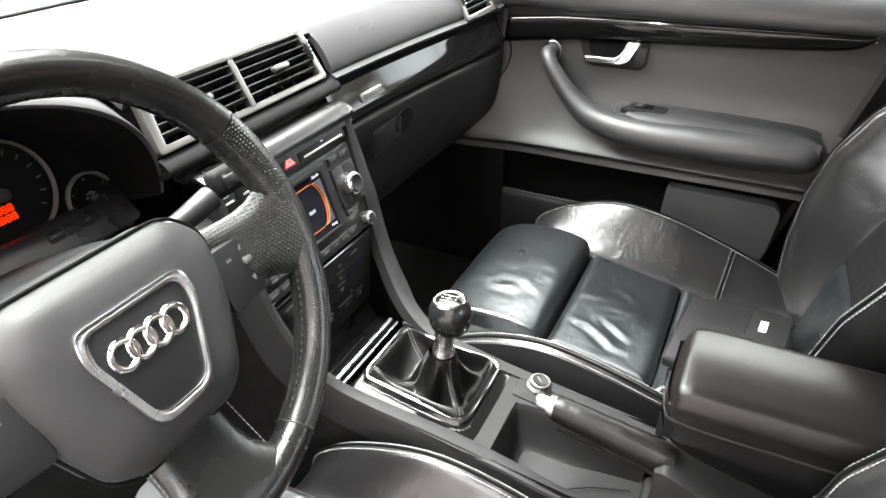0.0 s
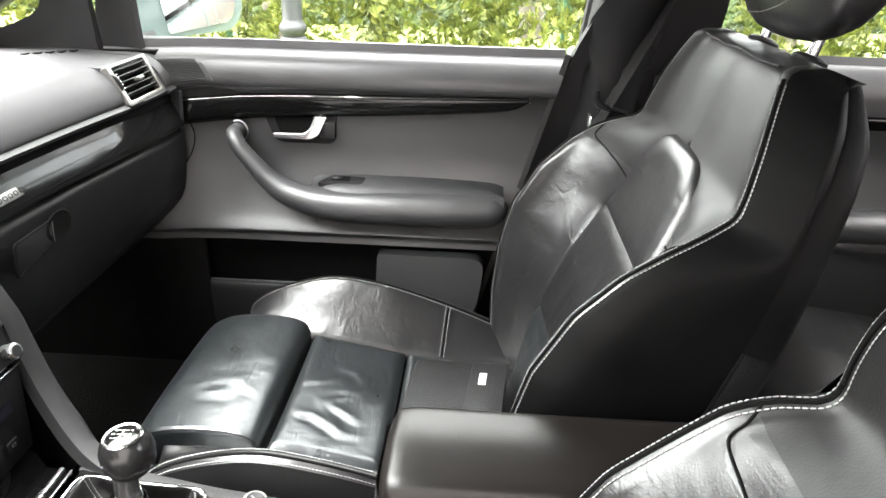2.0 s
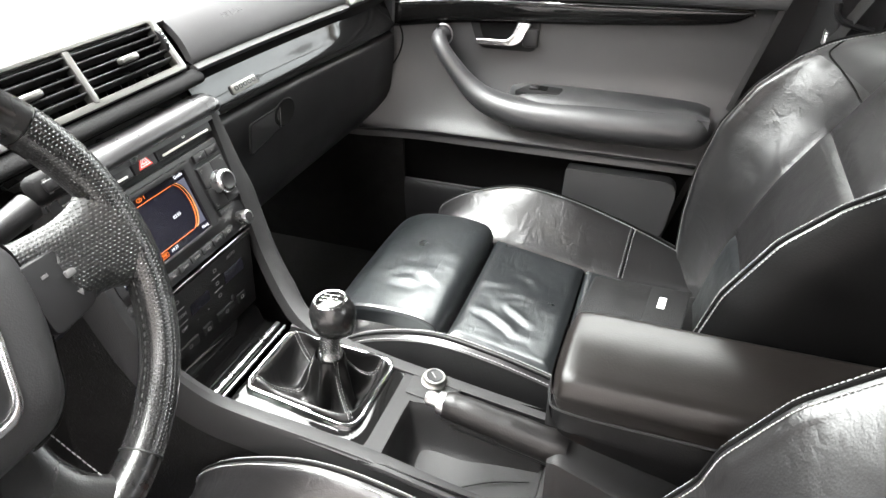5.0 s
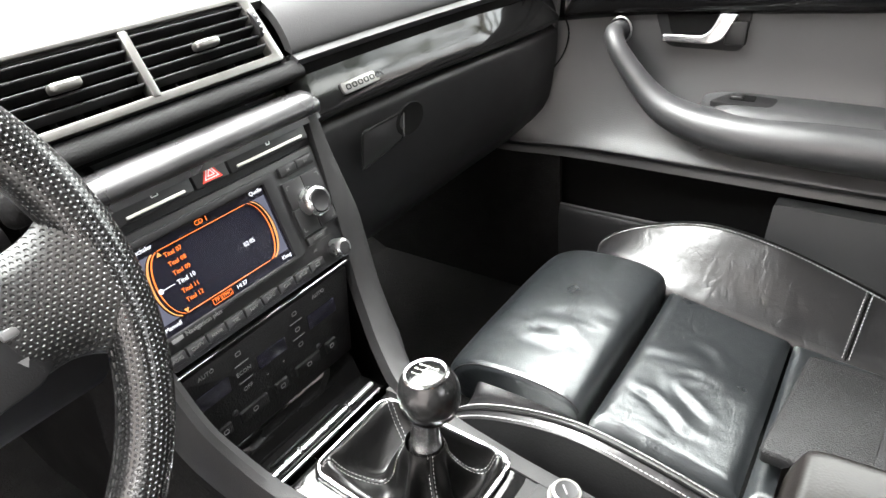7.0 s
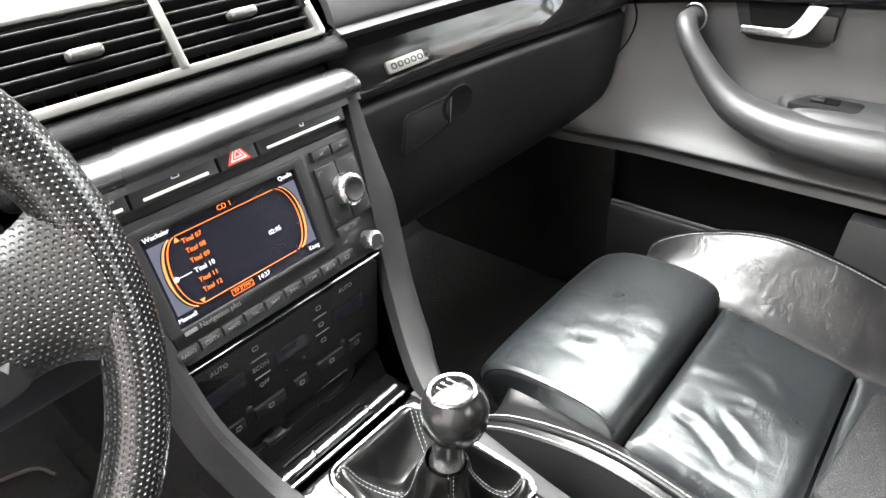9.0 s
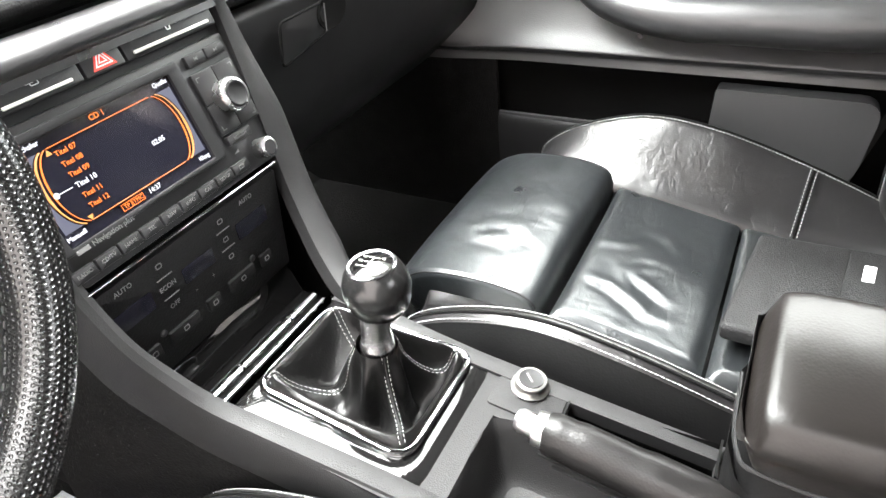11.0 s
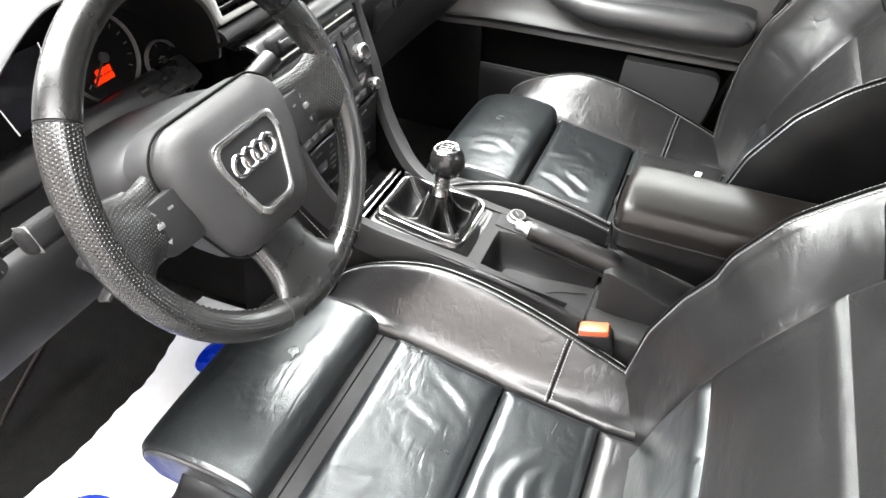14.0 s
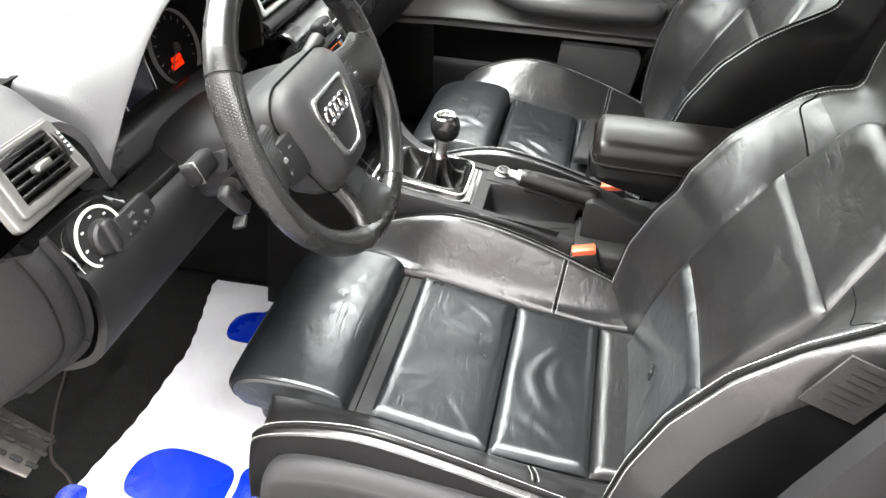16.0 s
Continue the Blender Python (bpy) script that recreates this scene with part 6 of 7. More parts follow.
        cut = [int(np.argmin([abs(r[0] - q) for r in DENSE])) for q in (0.398, 0.402, 0.408, 0.416, 0.426, 0.438, 0.452)]
        part("wing_seam", tube(spline([g[r_, c_] + fw * 0.0003 for r_, c_ in zip(cut, (5, 9, 13, 17, 21, 24, 28))], 6), 0.0014 if inboard == (cx < 0) or cx > 0 else 0.0006, 6), VOID, s)
        part("crest_seam", tube(g[3:-4, 28] + fw * 0.0004, 0.0024, 6), VOID, s)
        part("stitching", stitches(inner + fw * 0.0010), THREAD, s)
        part("stitching", stitches(outer + fw * 0.0008 + V(sg * 0.0010, 0, 0)), THREAD, s)
        part("top_seam", tube([B(sg * t * 0.128, 0.634 - 0.006 * (1 - abs(t - 0.45)), -0.0335 + 0.006 * t * t) for t in np.linspace(0, 1, 10)], 0.0016, 6), MATT, s)
    # leather wraps round the upper back; below it a plastic shell, its rim a little proud
    def back_rows(lo, hi, proud):
        out = []
        for a, xi, fi, xc, fc, xo in [r for r in DENSE if lo <= r[0] <= hi][::2]:
            deep = float(np.interp(a, (-0.06, 0.05, 0.35, 0.60, 0.646), (-0.092, -0.104, -0.145, -0.128, -0.105)))
            half = [(xo - 0.006, -0.077 - 0.003 * (proud > 0)), (xo - 0.004 + proud, -0.083), (xo - 0.006 + proud, (deep - 0.083) / 2), (xo - 0.030, deep + 0.012), (xo * 0.7, deep)]
            out.append([B(-x, a, f) for x, f in half] + [B(0, a, deep - 0.004)] + [B(x, a, f) for x, f in half[::-1]])
        return out
    part("back_cover", sheet(surf(back_rows(0.36, 0.66, 0.0), 1, 3)), LEATHER_SHADED, s, "black leather wrapped round the upper back")
    part("back_shell", sheet(surf(back_rows(-0.1, 0.38, 0.004), 1, 3)), COARSE, s, "grained black plastic back shell")
    for sg in (-1, 1):
        part("shell_gap", tube([B(sg * (r[5] - 0.0030), r[0], -0.0785) for r in DENSE if r[0] < 0.38][::2], 0.0020, 6), VOID, s)
    # headrest: a rounded pad on two posts
    hm = Matrix.Translation(B(0, 0.752, -0.062)) @ Euler((radians(16), 0, 0)).to_matrix().to_4x4()
    rows = []
    for x, k in ((-0.135, 0.15), (-0.128, 0.55), (-0.11, 0.82), (-0.06, 0.97), (0, 1), (0.06, 0.97), (0.11, 0.82), (0.128, 0.55), (0.135, 0.15)):
        rows.append([(x, 0.048 * k * math.cos(t) * (1.1 if math.cos(t) < 0 else 0.9), 0.092 * k * math.sin(t)) for t in np.linspace(0, 2 * math.pi, 14, endpoint=False)])
    part("headrest", sheet(surf(rows, 2, 2, True), closed=True, caps=True), LEATHER, s, "", hm)
    part("headrest_seam", stitches([tuple(hm @ Vector((0.115 * math.cos(t), 0.047 * (1 - 0.25 * abs(math.cos(t)) ** 3), 0.078 * math.sin(t)))) for t in np.linspace(0, 2 * math.pi, 60)]), THREAD, s)
    for sg in (-1, 1):
        part("headrest_post", tube([B(sg * 0.07, 0.632, -0.082), B(sg * 0.07, 0.735, -0.072)], 0.0065, 12), CHROME, s)
        part("post_collar", moved(lathe([(0.02, 0), (0.02, 0.004), (0.015, 0.007), (0.009, 0.008)]), Matrix.Translation(B(sg * 0.07, 0.645, -0.081)) @ Euler((radians(18), 0, 0)).to_matrix().to_4x4()), MATT, s)
    # tread of seams over the cushion wings
    for sg in (-1, 1):
        for dy in (-0.004, 0.0, 0.004):
            pts = []
            for x, w in ((0.155, 0), (0.175, 0.35), (0.205, 0.86), (0.22, 1.0)):
                y = -0.255 + dy + 0.12 * (0.222 - x)
                zb, zt = zc(y) - 0.006, 0.525
                pts.append(P(sg * x, y - 0.0, zb + (zt - zb) * w + 0.003))
            if dy:
                part("stitching", stitches(spline(pts, 6)), THREAD, s)
            else:
                part("cross_seam", tube(spline(pts, 6) - V(0, 0, 0.0022), 0.0020, 6), VOID, s)
    # side cover with the adjusting switches, outboard
    sd = -1 if cx < 0 else 1
    prof = []
    for y, zt, zb in ((0.100, 0.44, 0.37), (0.086, 0.500, 0.34), (0.045, 0.531, 0.31), (-0.05, 0.545, 0.31), (-0.2, 0.526, 0.31), (-0.36, 0.466, 0.32), (-0.40, 0.43, 0.34)):
        prof.append([P(sd * 0.252, y, zt - 0.004), P(sd * 0.268, y, zt), P(sd * 0.282, y, zt - 0.012), P(sd * 0.288, y, zt - 0.04), P(sd * 0.288, y, zb + 0.03), P(sd * 0.265, y, zb)])
    part("side_cover", sheet(surf(prof, 4, 4)), CONSOLE, s, "grey black plastic side cover")
    part("seat_switch", rbox(0.014, 0.10, 0.018, 0.006, 3, at=P(sd * 0.293, -0.04, 0.43)), MATT, s)
    part("seat_switch", rbox(0.014, 0.022, 0.05, 0.006, 3, at=P(sd * 0.293, -0.13, 0.44)), MATT, s)
    for sg in (-1, 1):
        part("seat_rail", rbox(0.04, 0.62, 0.035, 0.006, at=P(sg * 0.2, -0.15, 0.305)), BRUSHED, s)
    part("seat_frame", rbox(0.42, 0.46, 0.06, 0.01, at=P(0, -0.17, 0.345)), MATT, s)
    return s


make_seat(-0.362, 0.0, 0.026, "black leather sport seat with extended thigh support", "front seats",
          scattered(3, 7, -0.02, 0.10, 0.06, 0.15, 60, 30, 0.0010),
          [(0.10, -0.13, 60, 0.035, 0.006, 0.0018, 3), (0.05, -0.10, 75, 0.030, 0.005, 0.0014, 0), (-0.07, -0.05, 110, 0.028, 0.005, 0.0012, 2), (-0.11, -0.14, 40, 0.03, 0.005, 0.0014, 0),
           (0.0, -0.235, 0, 0.06, 0.012, 0.0016, -7), (0.01, -0.262, 0, 0.045, 0.010, 0.0014, -10), (0.03, -0.290, 5, 0.035, 0.010, 0.0010, -10), (-0.09, -0.25, 60, 0.03, 0.007, 0.0016, 0)],
          (0.190, 0.368), 0.056)
make_seat(0.354, -0.05, 0.0, "black leather sport seat beside the centre armrest", "front seats",
          scattered(5, 16, -0.09, 0.06, 0.04, 0.13, 95, 22, 0.0017) + [(-0.05, 0.06, 80, 0.03, 0.007, 0.0022, 3), (-0.075, 0.085, 100, 0.025, 0.007, 0.0020, -3)],
          scattered(8, 9, -0.11, 0.07, -0.14, -0.05, 75, 25, 0.0014) + [(-0.075, -0.085, 62, 0.032, 0.008, 0.0032, 2), (-0.045, -0.105, 60, 0.03, 0.007, 0.0024, 0)],
          (0.148, 0.348))

# ---- passenger door ----
door = thing("door_1", "closed passenger door with black trim, pull handle and armrest", "door", (0.74, -0.1, 0.3), kind="structure")


def curl(y):
    """How far the door trim turns in towards the dash at its front."""
    return 0.03 * min(1.09, max(0.0, (y - 0.10) / 0.16)) ** 2


def door_row(y):
    c = curl(y)
    return [(0.80, y, 0.940), (0.782, y, 0.957), (0.755 - c, y, 0.9615), (0.724 - c, y, 0.9585), (0.703 - c, y, 0.949), (0.692 - c, y, 0.934), (0.687 - c, y, 0.917), (0.689 - c, y, 0.902), (0.700 - c, y, 0.897), (0.706 - c, y, 0.86), (0.708 - c, y, 0.82), (0.705 - c, y, 0.76), (0.690 - c, y, 0.71), (0.668 - c, y, 0.665), (0.652 - c * 0.6, y, 0.642), (0.648 - c * 0.6, y, 0.634), (0.656 - c * 0.5, y, 0.626), (0.654 - c * 0.5, y, 0.612)]


YS = (0.42, 0.34, 0.27, 0.20, 0.12, 0.0, -0.12, -0.24, -0.36, -0.46, -0.50)
part("trim_panel", thick(surf([[(x, y - (0.10 * (0.975 - z) / 0.36 * -1 if y < -0.45 else 0), z) for x, y, z in door_row(y_)] for y_ in YS for y in (y_,)], 3, 4), 0.014, (-1, 0, 0)), DOOR_SOFT, door)
# solid panel in near-black: the shade below the armrest is its colour
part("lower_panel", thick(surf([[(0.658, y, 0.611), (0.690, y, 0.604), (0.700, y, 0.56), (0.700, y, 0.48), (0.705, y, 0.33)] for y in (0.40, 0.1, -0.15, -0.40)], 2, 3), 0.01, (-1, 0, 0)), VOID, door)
part("map_pocket", thick(surf([[(0.648, y, 0.522 + 0.004 * math.sin(y * 9)), (0.640, y, 0.515), (0.638, y, 0.49), (0.642, y, 0.42), (0.66, y, 0.33)] for y in (0.178, 0.08, -0.05, -0.15)], 4, 4), 0.008, (-1, 0, 0)), MATT, door)
part("pocket_lip", tube([(0.647, 0.178, 0.521), (0.646, 0.02, 0.522), (0.647, -0.16, 0.523)], 0.004, 8), PLASTIC, door)
part("kick_panel", thick(surf([[(0.648, y, 0.612), (0.650, y, 0.55), (0.655, y, 0.45), (0.66, y, 0.33)] for y in (0.30, 0.24, 0.182)], 3, 3), 0.01, (-1, 0, 0)), CARPET, door)
sp_m = facing((0.634, -0.262, 0.545), (-1, 0, 0.03))
part("speaker_cover", prism(rounded([(-0.108, -0.075), (0.092, -0.075), (0.108, 0.055), (-0.100, 0.056)], [0.03, 0.04, 0.03, 0.006], 5), 0.03, 0.0), DOOR_SOFT, door, "", sp_m)
STRIP = ((0.262, 0.872, 0.822), (0.215, 0.875, 0.826), (0.095, 0.884, 0.838), (0.0, 0.888, 0.845), (-0.12, 0.8905, 0.851), (-0.228, 0.893, 0.857), (-0.33, 0.895, 0.864), (-0.385, 0.896, 0.869), (-0.415, 0.8965, 0.876), (-0.436, 0.897, 0.891))


part("trim_strip", thick(surf([[(0.704 - curl(y), y, zt + 0.003), (0.6935 - curl(y), y, zt - 0.002), (0.6915 - curl(y), y, zt * 0.7 + zb * 0.3), (0.694 - curl(y), y, zt * 0.2 + zb * 0.8), (0.704 - curl(y), y, zb)] for y, zt, zb in STRIP], 3, 4), 0.006, (-1, 0, 0)), GLOSS, door, "gloss black lacquer strip")
part("strip_edge", tube([(0.6925 - curl(y), y, zt - 0.001) for y, zt, zb in STRIP], 0.0013, 6), CHROME, door, "thin bright line")
part("ledge_shadow", thick(surf([[(0.703 - curl(y), y, 0.899), (0.702 - curl(y), y, zt)] for y, zt, zb in STRIP[:-1]], 3, 2), 0.003, (-1, 0, 0)), MATT, door)
# lever in its dished cup
DL = facing((0.7055, -0.008, 0.822), (-1, 0, 0.05))
cup = part("handle_cup", prism(rounded([(-0.070, 0.028), (-0.050, -0.026), (0.062, -0.026), (0.068, 0.028)], [0.004, 0.02, 0.014, 0.004], 5), 0.004, 0.001), MATT, door, "", DL @ Matrix.Translation((0.004, 0.0, 0.002)))
# flat near-black plate on the cup, painted shade of its hollow
part("cup_hollow_shade", prism(rounded([(-0.050, 0.022), (-0.040, -0.012), (0.018, -0.012), (0.026, 0.022)], [0.004, 0.012, 0.006, 0.004], 4), 0.003, 0.0), VOID, cup, "", DL @ Matrix.Translation((0.004, 0.002, 0.0035)))
lever_shape = rounded([(-0.047, -0.0165), (0.024, -0.0165), (0.040, -0.008), (0.0555, 0.0275), (0.031, 0.0275), (0.021, 0.004), (0.012, -0.0045), (-0.047, -0.0055)], [0.003, 0.010, 0.012, 0.003, 0.003, 0.008, 0.006, 0.003], 4)
part("door_lever", prism(lever_shape, 0.008, 0.0022, 3), BRUSHED, cup, "bright satin chrome door lever", DL @ Matrix.Translation((0, 0, 0.013)) @ Euler((radians(-9), 0, 0)).to_matrix().to_4x4())
part("lever_root", rbox(0.03, 0.034, 0.010, 0.004, 2, at=(0.055, 0.000, 0.004)), PLASTIC, cup, "", DL.copy())
# pull handle that becomes the armrest
pts = [(0.690, 0.104, 0.820), (0.668, 0.105, 0.817), (0.655, 0.094, 0.801), (0.650, 0.073, 0.776), (0.645, 0.044, 0.746), (0.640, 0.008, 0.720), (0.637, -0.045, 0.704), (0.637, -0.11, 0.698), (0.638, -0.20, 0.698), (0.640, -0.30, 0.698), (0.643, -0.375, 0.700), (0.650, -0.400, 0.702)]
rad = [0.015, 0.015, 0.0148, 0.0160, 0.0188, 0.0235, 0.028, 0.031, 0.033, 0.034, 0.031, 0.014]
part("pull_handle", tube(spline(pts, 5), np.interp(np.linspace(0, 11, 56), range(12), rad), 18, flat=1.05, up=(-1, 0, 0.0)), DOOR_SOFT, door, "soft pull handle running into the armrest")
part("armrest_top", thick(surf([[(0.628 + w, y, 0.727 - w * 0.3), (0.645 + w, y, 0.737 - 0.002 * e - w * 0.3), (0.675 + w * 0.5, y, 0.740 - 0.004 * e - w * 0.25), (0.712, y, 0.738 - w * 0.2)] for y, e, w in ((-0.028, 0, 0.055), (-0.040, 0, 0.028), (-0.062, 0, 0.008), (-0.10, 0, 0), (-0.2, 0, 0), (-0.3, 1, 0), (-0.37, 3, 0), (-0.398, 6, 0))], 4, 4), 0.03, (0, 0, 1)), DOOR_SOFT, door)
part("handle_ring", tube([(0.690, 0.104 + 0.0175 * math.cos(a), 0.819 + 0.0195 * math.sin(a)) for a in np.linspace(0, 2 * math.pi, 24, endpoint=False)], 0.0016, 6, closed=True), BRUSHED, door)
part("screw_cover", moved(lathe([(0.004, 0), (0.004, 0.002), (0.002, 0.003)], 12), facing((0.640, -0.05, 0.668), (-1, 0, -0.4))), GREY_PRINT, door)
sw_m = facing((0.662, -0.088, 0.7405), (-0.12, 0, 1), (1, 0, 0))
swp = part("window_switch", prism(rounded([(-0.040, -0.016), (0.046, -0.016), (0.050, 0.016), (-0.016, 0.020)], 0.010), 0.008, 0.0015), MATT, door, "", sw_m)
# flat near-black plate, painted shade of the well round the rocker
part("switch_well_shade", prism(rect(0.034, 0.016, 0.003), 0.003), VOID, swp, "", sw_m @ Matrix.Translation((0.004, 0.004, 0.0012)))
part("switch_rocker", rbox(0.018, 0.012, 0.006, 0.0025, 3, at=(-0.004, 0.003, 0.002)), PLASTIC, swp, "", sw_m.copy())
part("switch_sign", rbox(0.005, 0.003, 0.0006, 0.0, at=(-0.004, 0.003, 0.0053)), GREY_PRINT, swp, "", sw_m.copy())
# tweeter grille at the front top of the door
def door_x(y, z):
    return float(np.interp(z, (0.897, 0.915, 0.945, 0.968), (0.689, 0.686, 0.694, 0.722))) - 0.03 * max(0.0, (y - 0.10) / 0.16) ** 2


def tweeter(u, v, proud):
    y = (0.210 + 0.029 * v) * (1 - u) + (0.138 + 0.014 * v + 0.012 * v * v) * u
    z = 0.903 + 0.050 * v + 0.010 * u * (1 - v)
    return (door_x(y, z) - proud, y, z)


part("tweeter_frame", thick([[tweeter(u, v, 0.006) for v in np.linspace(0, 1, 9)] for u in np.linspace(0, 1, 11)], 0.004, (-1, 0, 0.2)), DOOR_SOFT, door)
part("tweeter_grille", thick([[tweeter(u, v, 0.0075) for v in np.linspace(0.09, 0.92, 9)] for u in np.linspace(0.07, 0.90, 11)], 0.003, (-1, 0, 0.2)), mat("perforated_grille", (0.012, 0.012, 0.0123), 0.6, spec=0.3, grain=0.0005, grain_size=0.0014, cells=True), door, "dark perforated tweeter grille")
part("dash_gap", tube(spline([(0.690 - curl(0.235), 0.235, 0.872), (0.692 - curl(0.205), 0.205, 0.85), (0.699 - curl(0.190), 0.190, 0.815), (0.699 - curl(0.198), 0.198, 0.775), (0.692 - curl(0.225), 0.225, 0.735)], 6), 0.0014, 6), VOID, door)
part("grille_rib", joined(*[tube([tweeter(u, v, 0.0080) for u in np.linspace(0.09, 0.88, 8)], 0.0006, 4) for v in np.linspace(0.13, 0.88, 13)]), PLASTIC, door)
# window glass, outer skin and mirror foot
gl = part("window_pane", sheet(surf([[(0.772, y, 0.930), (0.737, y, 1.10), (0.68, y, 1.25), (0.625, y, 1.365)] for y in (0.42, 0.1, -0.2, -0.52)], 2, 4)), GLASS, door, "clear side window")
gl.visible_shadow = False
part("outer_skin", thick(surf([[(0.80, y, 0.928), (0.845, y, 0.90), (0.865, y, 0.70), (0.86, y, 0.40), (0.82, y, 0.26)] for y in (0.55, 0.1, -0.3, -0.56)], 3, 3), 0.006, (1, 0, 0)), PAINT, door)
part("window_seal", tube([(0.772, y, 0.941) for y in (0.44, 0.2, -0.1, -0.54)], 0.006, 6), RUBBER, door)
part("mirror_triangle", thick(surf([[(0.70, 0.27, 0.955), (0.71, 0.31, 0.955), (0.715, 0.36, 0.955)], [(0.69, 0.268, 1.04), (0.70, 0.30, 1.05), (0.705, 0.34, 1.05)], [(0.665, 0.255, 1.14), (0.67, 0.27, 1.145), (0.672, 0.285, 1.145)]], 4, 4), 0.01, (-1, 0, 0)), DASH, door)
for y in (-0.535,):
    part("window_frame", tube(spline([(0.745, y, 0.965), (0.725, y - 0.01, 1.08), (0.68, y - 0.03, 1.24), (0.635, y - 0.05, 1.36)], 5), 0.022, 8), RUBBER, door)

part("door_edge", thick(surf([[(0.695, -0.500 + 0.27 * (0.975 - z), z), (0.74, -0.512 + 0.27 * (0.975 - z), z), (0.80, -0.545 + 0.2 * (0.975 - z), z)] for z in (0.975, 0.85, 0.7, 0.58, 0.35)], 2, 2), 0.01, (0, -1, 0)), RUBBER, door)

part("window_frame", thick(surf([[(0.712, y, 1.235), (0.690, y, 1.245), (0.664, y, 1.300), (0.632, y, 1.352), (0.610, y, 1.375)] for y in (0.16, 0.0, -0.25, -0.56)], 3, 3), 0.03, (-1, 0, -0.4)), MATT, door, "black frame above the side window")
# rear door and window on the passenger side, rear bench
door_r = thing("door_2", "closed rear door with black trim", "door", (0.74, -0.9, 0.3), kind="structure")
part("trim_panel", thick(surf([[(0.79, y, 0.955), (0.735, y, 0.968), (0.70, y, 0.945), (0.694, y, 0.90), (0.705, y, 0.80), (0.69, y, 0.70), (0.665, y, 0.645), (0.68, y, 0.60), (0.69, y, 0.33)] for y in (-0.65, -0.9, -1.2, -1.5)], 2, 4), 0.014, (-1, 0, 0)), DOOR_SOFT, door_r)
part("trim_strip", thick(surf([[(0.699, y, 0.893), (0.692, y, 0.88), (0.699, y, 0.862)] for y in (-0.66, -0.9, -1.2)], 2, 3), 0.005, (-1, 0, 0)), GLOSS, door_r)
part("armrest", rbox(0.06, 0.40, 0.06, 0.025, 4, at=(0.668, -1.05, 0.69)), DOOR_SOFT, door_r)
part("outer_skin", thick(surf([[(0.80, y, 0.928), (0.845, y, 0.90), (0.865, y, 0.70), (0.82, y, 0.26)] for y in (-0.58, -1.0, -1.6)], 3, 3), 0.006, (1, 0, 0)), PAINT, door_r)
gl = part("window_pane", sheet(surf([[(0.772, y, 0.930), (0.737, y, 1.10), (0.68, y, 1.25), (0.625, y, 1.365)] for y in (-0.68, -1.0, -1.4)], 2, 4)), GLASS, door_r, "clear rear side window")
gl.visible_shadow = False
part("window_frame", thick(surf([[(0.712, y, 1.235), (0.690, y, 1.245), (0.664, y, 1.300), (0.632, y, 1.352), (0.610, y, 1.375)] for y in (-0.66, -1.0, -1.45)], 3, 3), 0.03, (-1, 0, -0.4)), MATT, door_r, "black frame above the side window")
bench = thing("rear_bench", "black leather rear bench seat", "seat", (0, -1.2, 0.3))
part("cushion", thick(surf([[(x, y, z + 0.012 * math.cos(x * 9)) for x in (-0.64, -0.35, 0, 0.35, 0.64)] for y, z in ((-0.83, 0.40), (-0.84, 0.49), (-0.92, 0.525), (-1.05, 0.515), (-1.30, 0.48))], 4, 4), 0.05, (0, 0, 1)), LEATHER, bench)
part("backrest", thick(surf([[(x, y, z) for x in (-0.64, -0.35, 0, 0.35, 0.64)] for y, z in ((-1.26, 0.45), (-1.28, 0.62), (-1.36, 0.85), (-1.44, 0.97))], 4, 4), 0.06, (0, 1, 0)), LEATHER, bench)
door_d = thing("door_3", "closed rear door behind the driver", "door", (-0.74, -0.9, 0.3), kind="structure")
part("trim_panel", thick(surf([[(-0.79, y, 0.955), (-0.735, y, 0.968), (-0.70, y, 0.945), (-0.694, y, 0.90), (-0.705, y, 0.80), (-0.665, y, 0.645), (-0.69, y, 0.33)] for y in (-0.68, -0.9, -1.2, -1.5)], 2, 4), 0.014, (1, 0, 0)), DOOR_SOFT, door_d)
# ---- loose things and small fittings ----
folder = thing("document_folder", "black nylon document folder with a white label lying on the seat", "folder", (0.35, -0.33, 0.47))
FM = Matrix.Translation((0.340, -0.326, 0.497)) @ Euler((radians(-4), radians(2), radians(-6))).to_matrix().to_4x4()
part("cover", rbox(0.198, 0.158, 0.022, 0.007, 3), NYLON, folder, "", FM.copy())
part("flap", rbox(0.17, 0.06, 0.004, 0.002, 2, at=(0.0, -0.050, 0.0122)), NYLON, folder, "", FM.copy())
part("label", rbox(0.032, 0.012, 0.0012, 0.0005, 1, at=(0.042, -0.042, 0.0148)), WHITE_PRINT, folder, "small white woven label", FM.copy())


def buckle(x, y, z, yaw):
    b = thing("seat_belt_buckle", "black belt buckle with an orange red push button", "buckle", (x, y, z - 0.05), "belt buckles")
    m = Matrix.Translation((x, y, z)) @ Euler((radians(-14), 0, yaw)).to_matrix().to_4x4()
    part("body", rbox(0.026, 0.050, 0.085, 0.006, 2, at=(0, 0, -0.044)), MATT, b, "", m.copy())
    part("button", rbox(0.021, 0.042, 0.016, 0.003, 2, at=(0, 0, -0.001)), ORANGE_PLASTIC, b, "orange red push button", m.copy())
    part("stem", rbox(0.018, 0.03, 0.16, 0.004, 1, at=(0, 0.0, -0.15)), MATT, b, "", m.copy())


buckle(-0.113, -0.282, 0.531, 0.1)
buckle(0.092, -0.322, 0.540, -0.1)
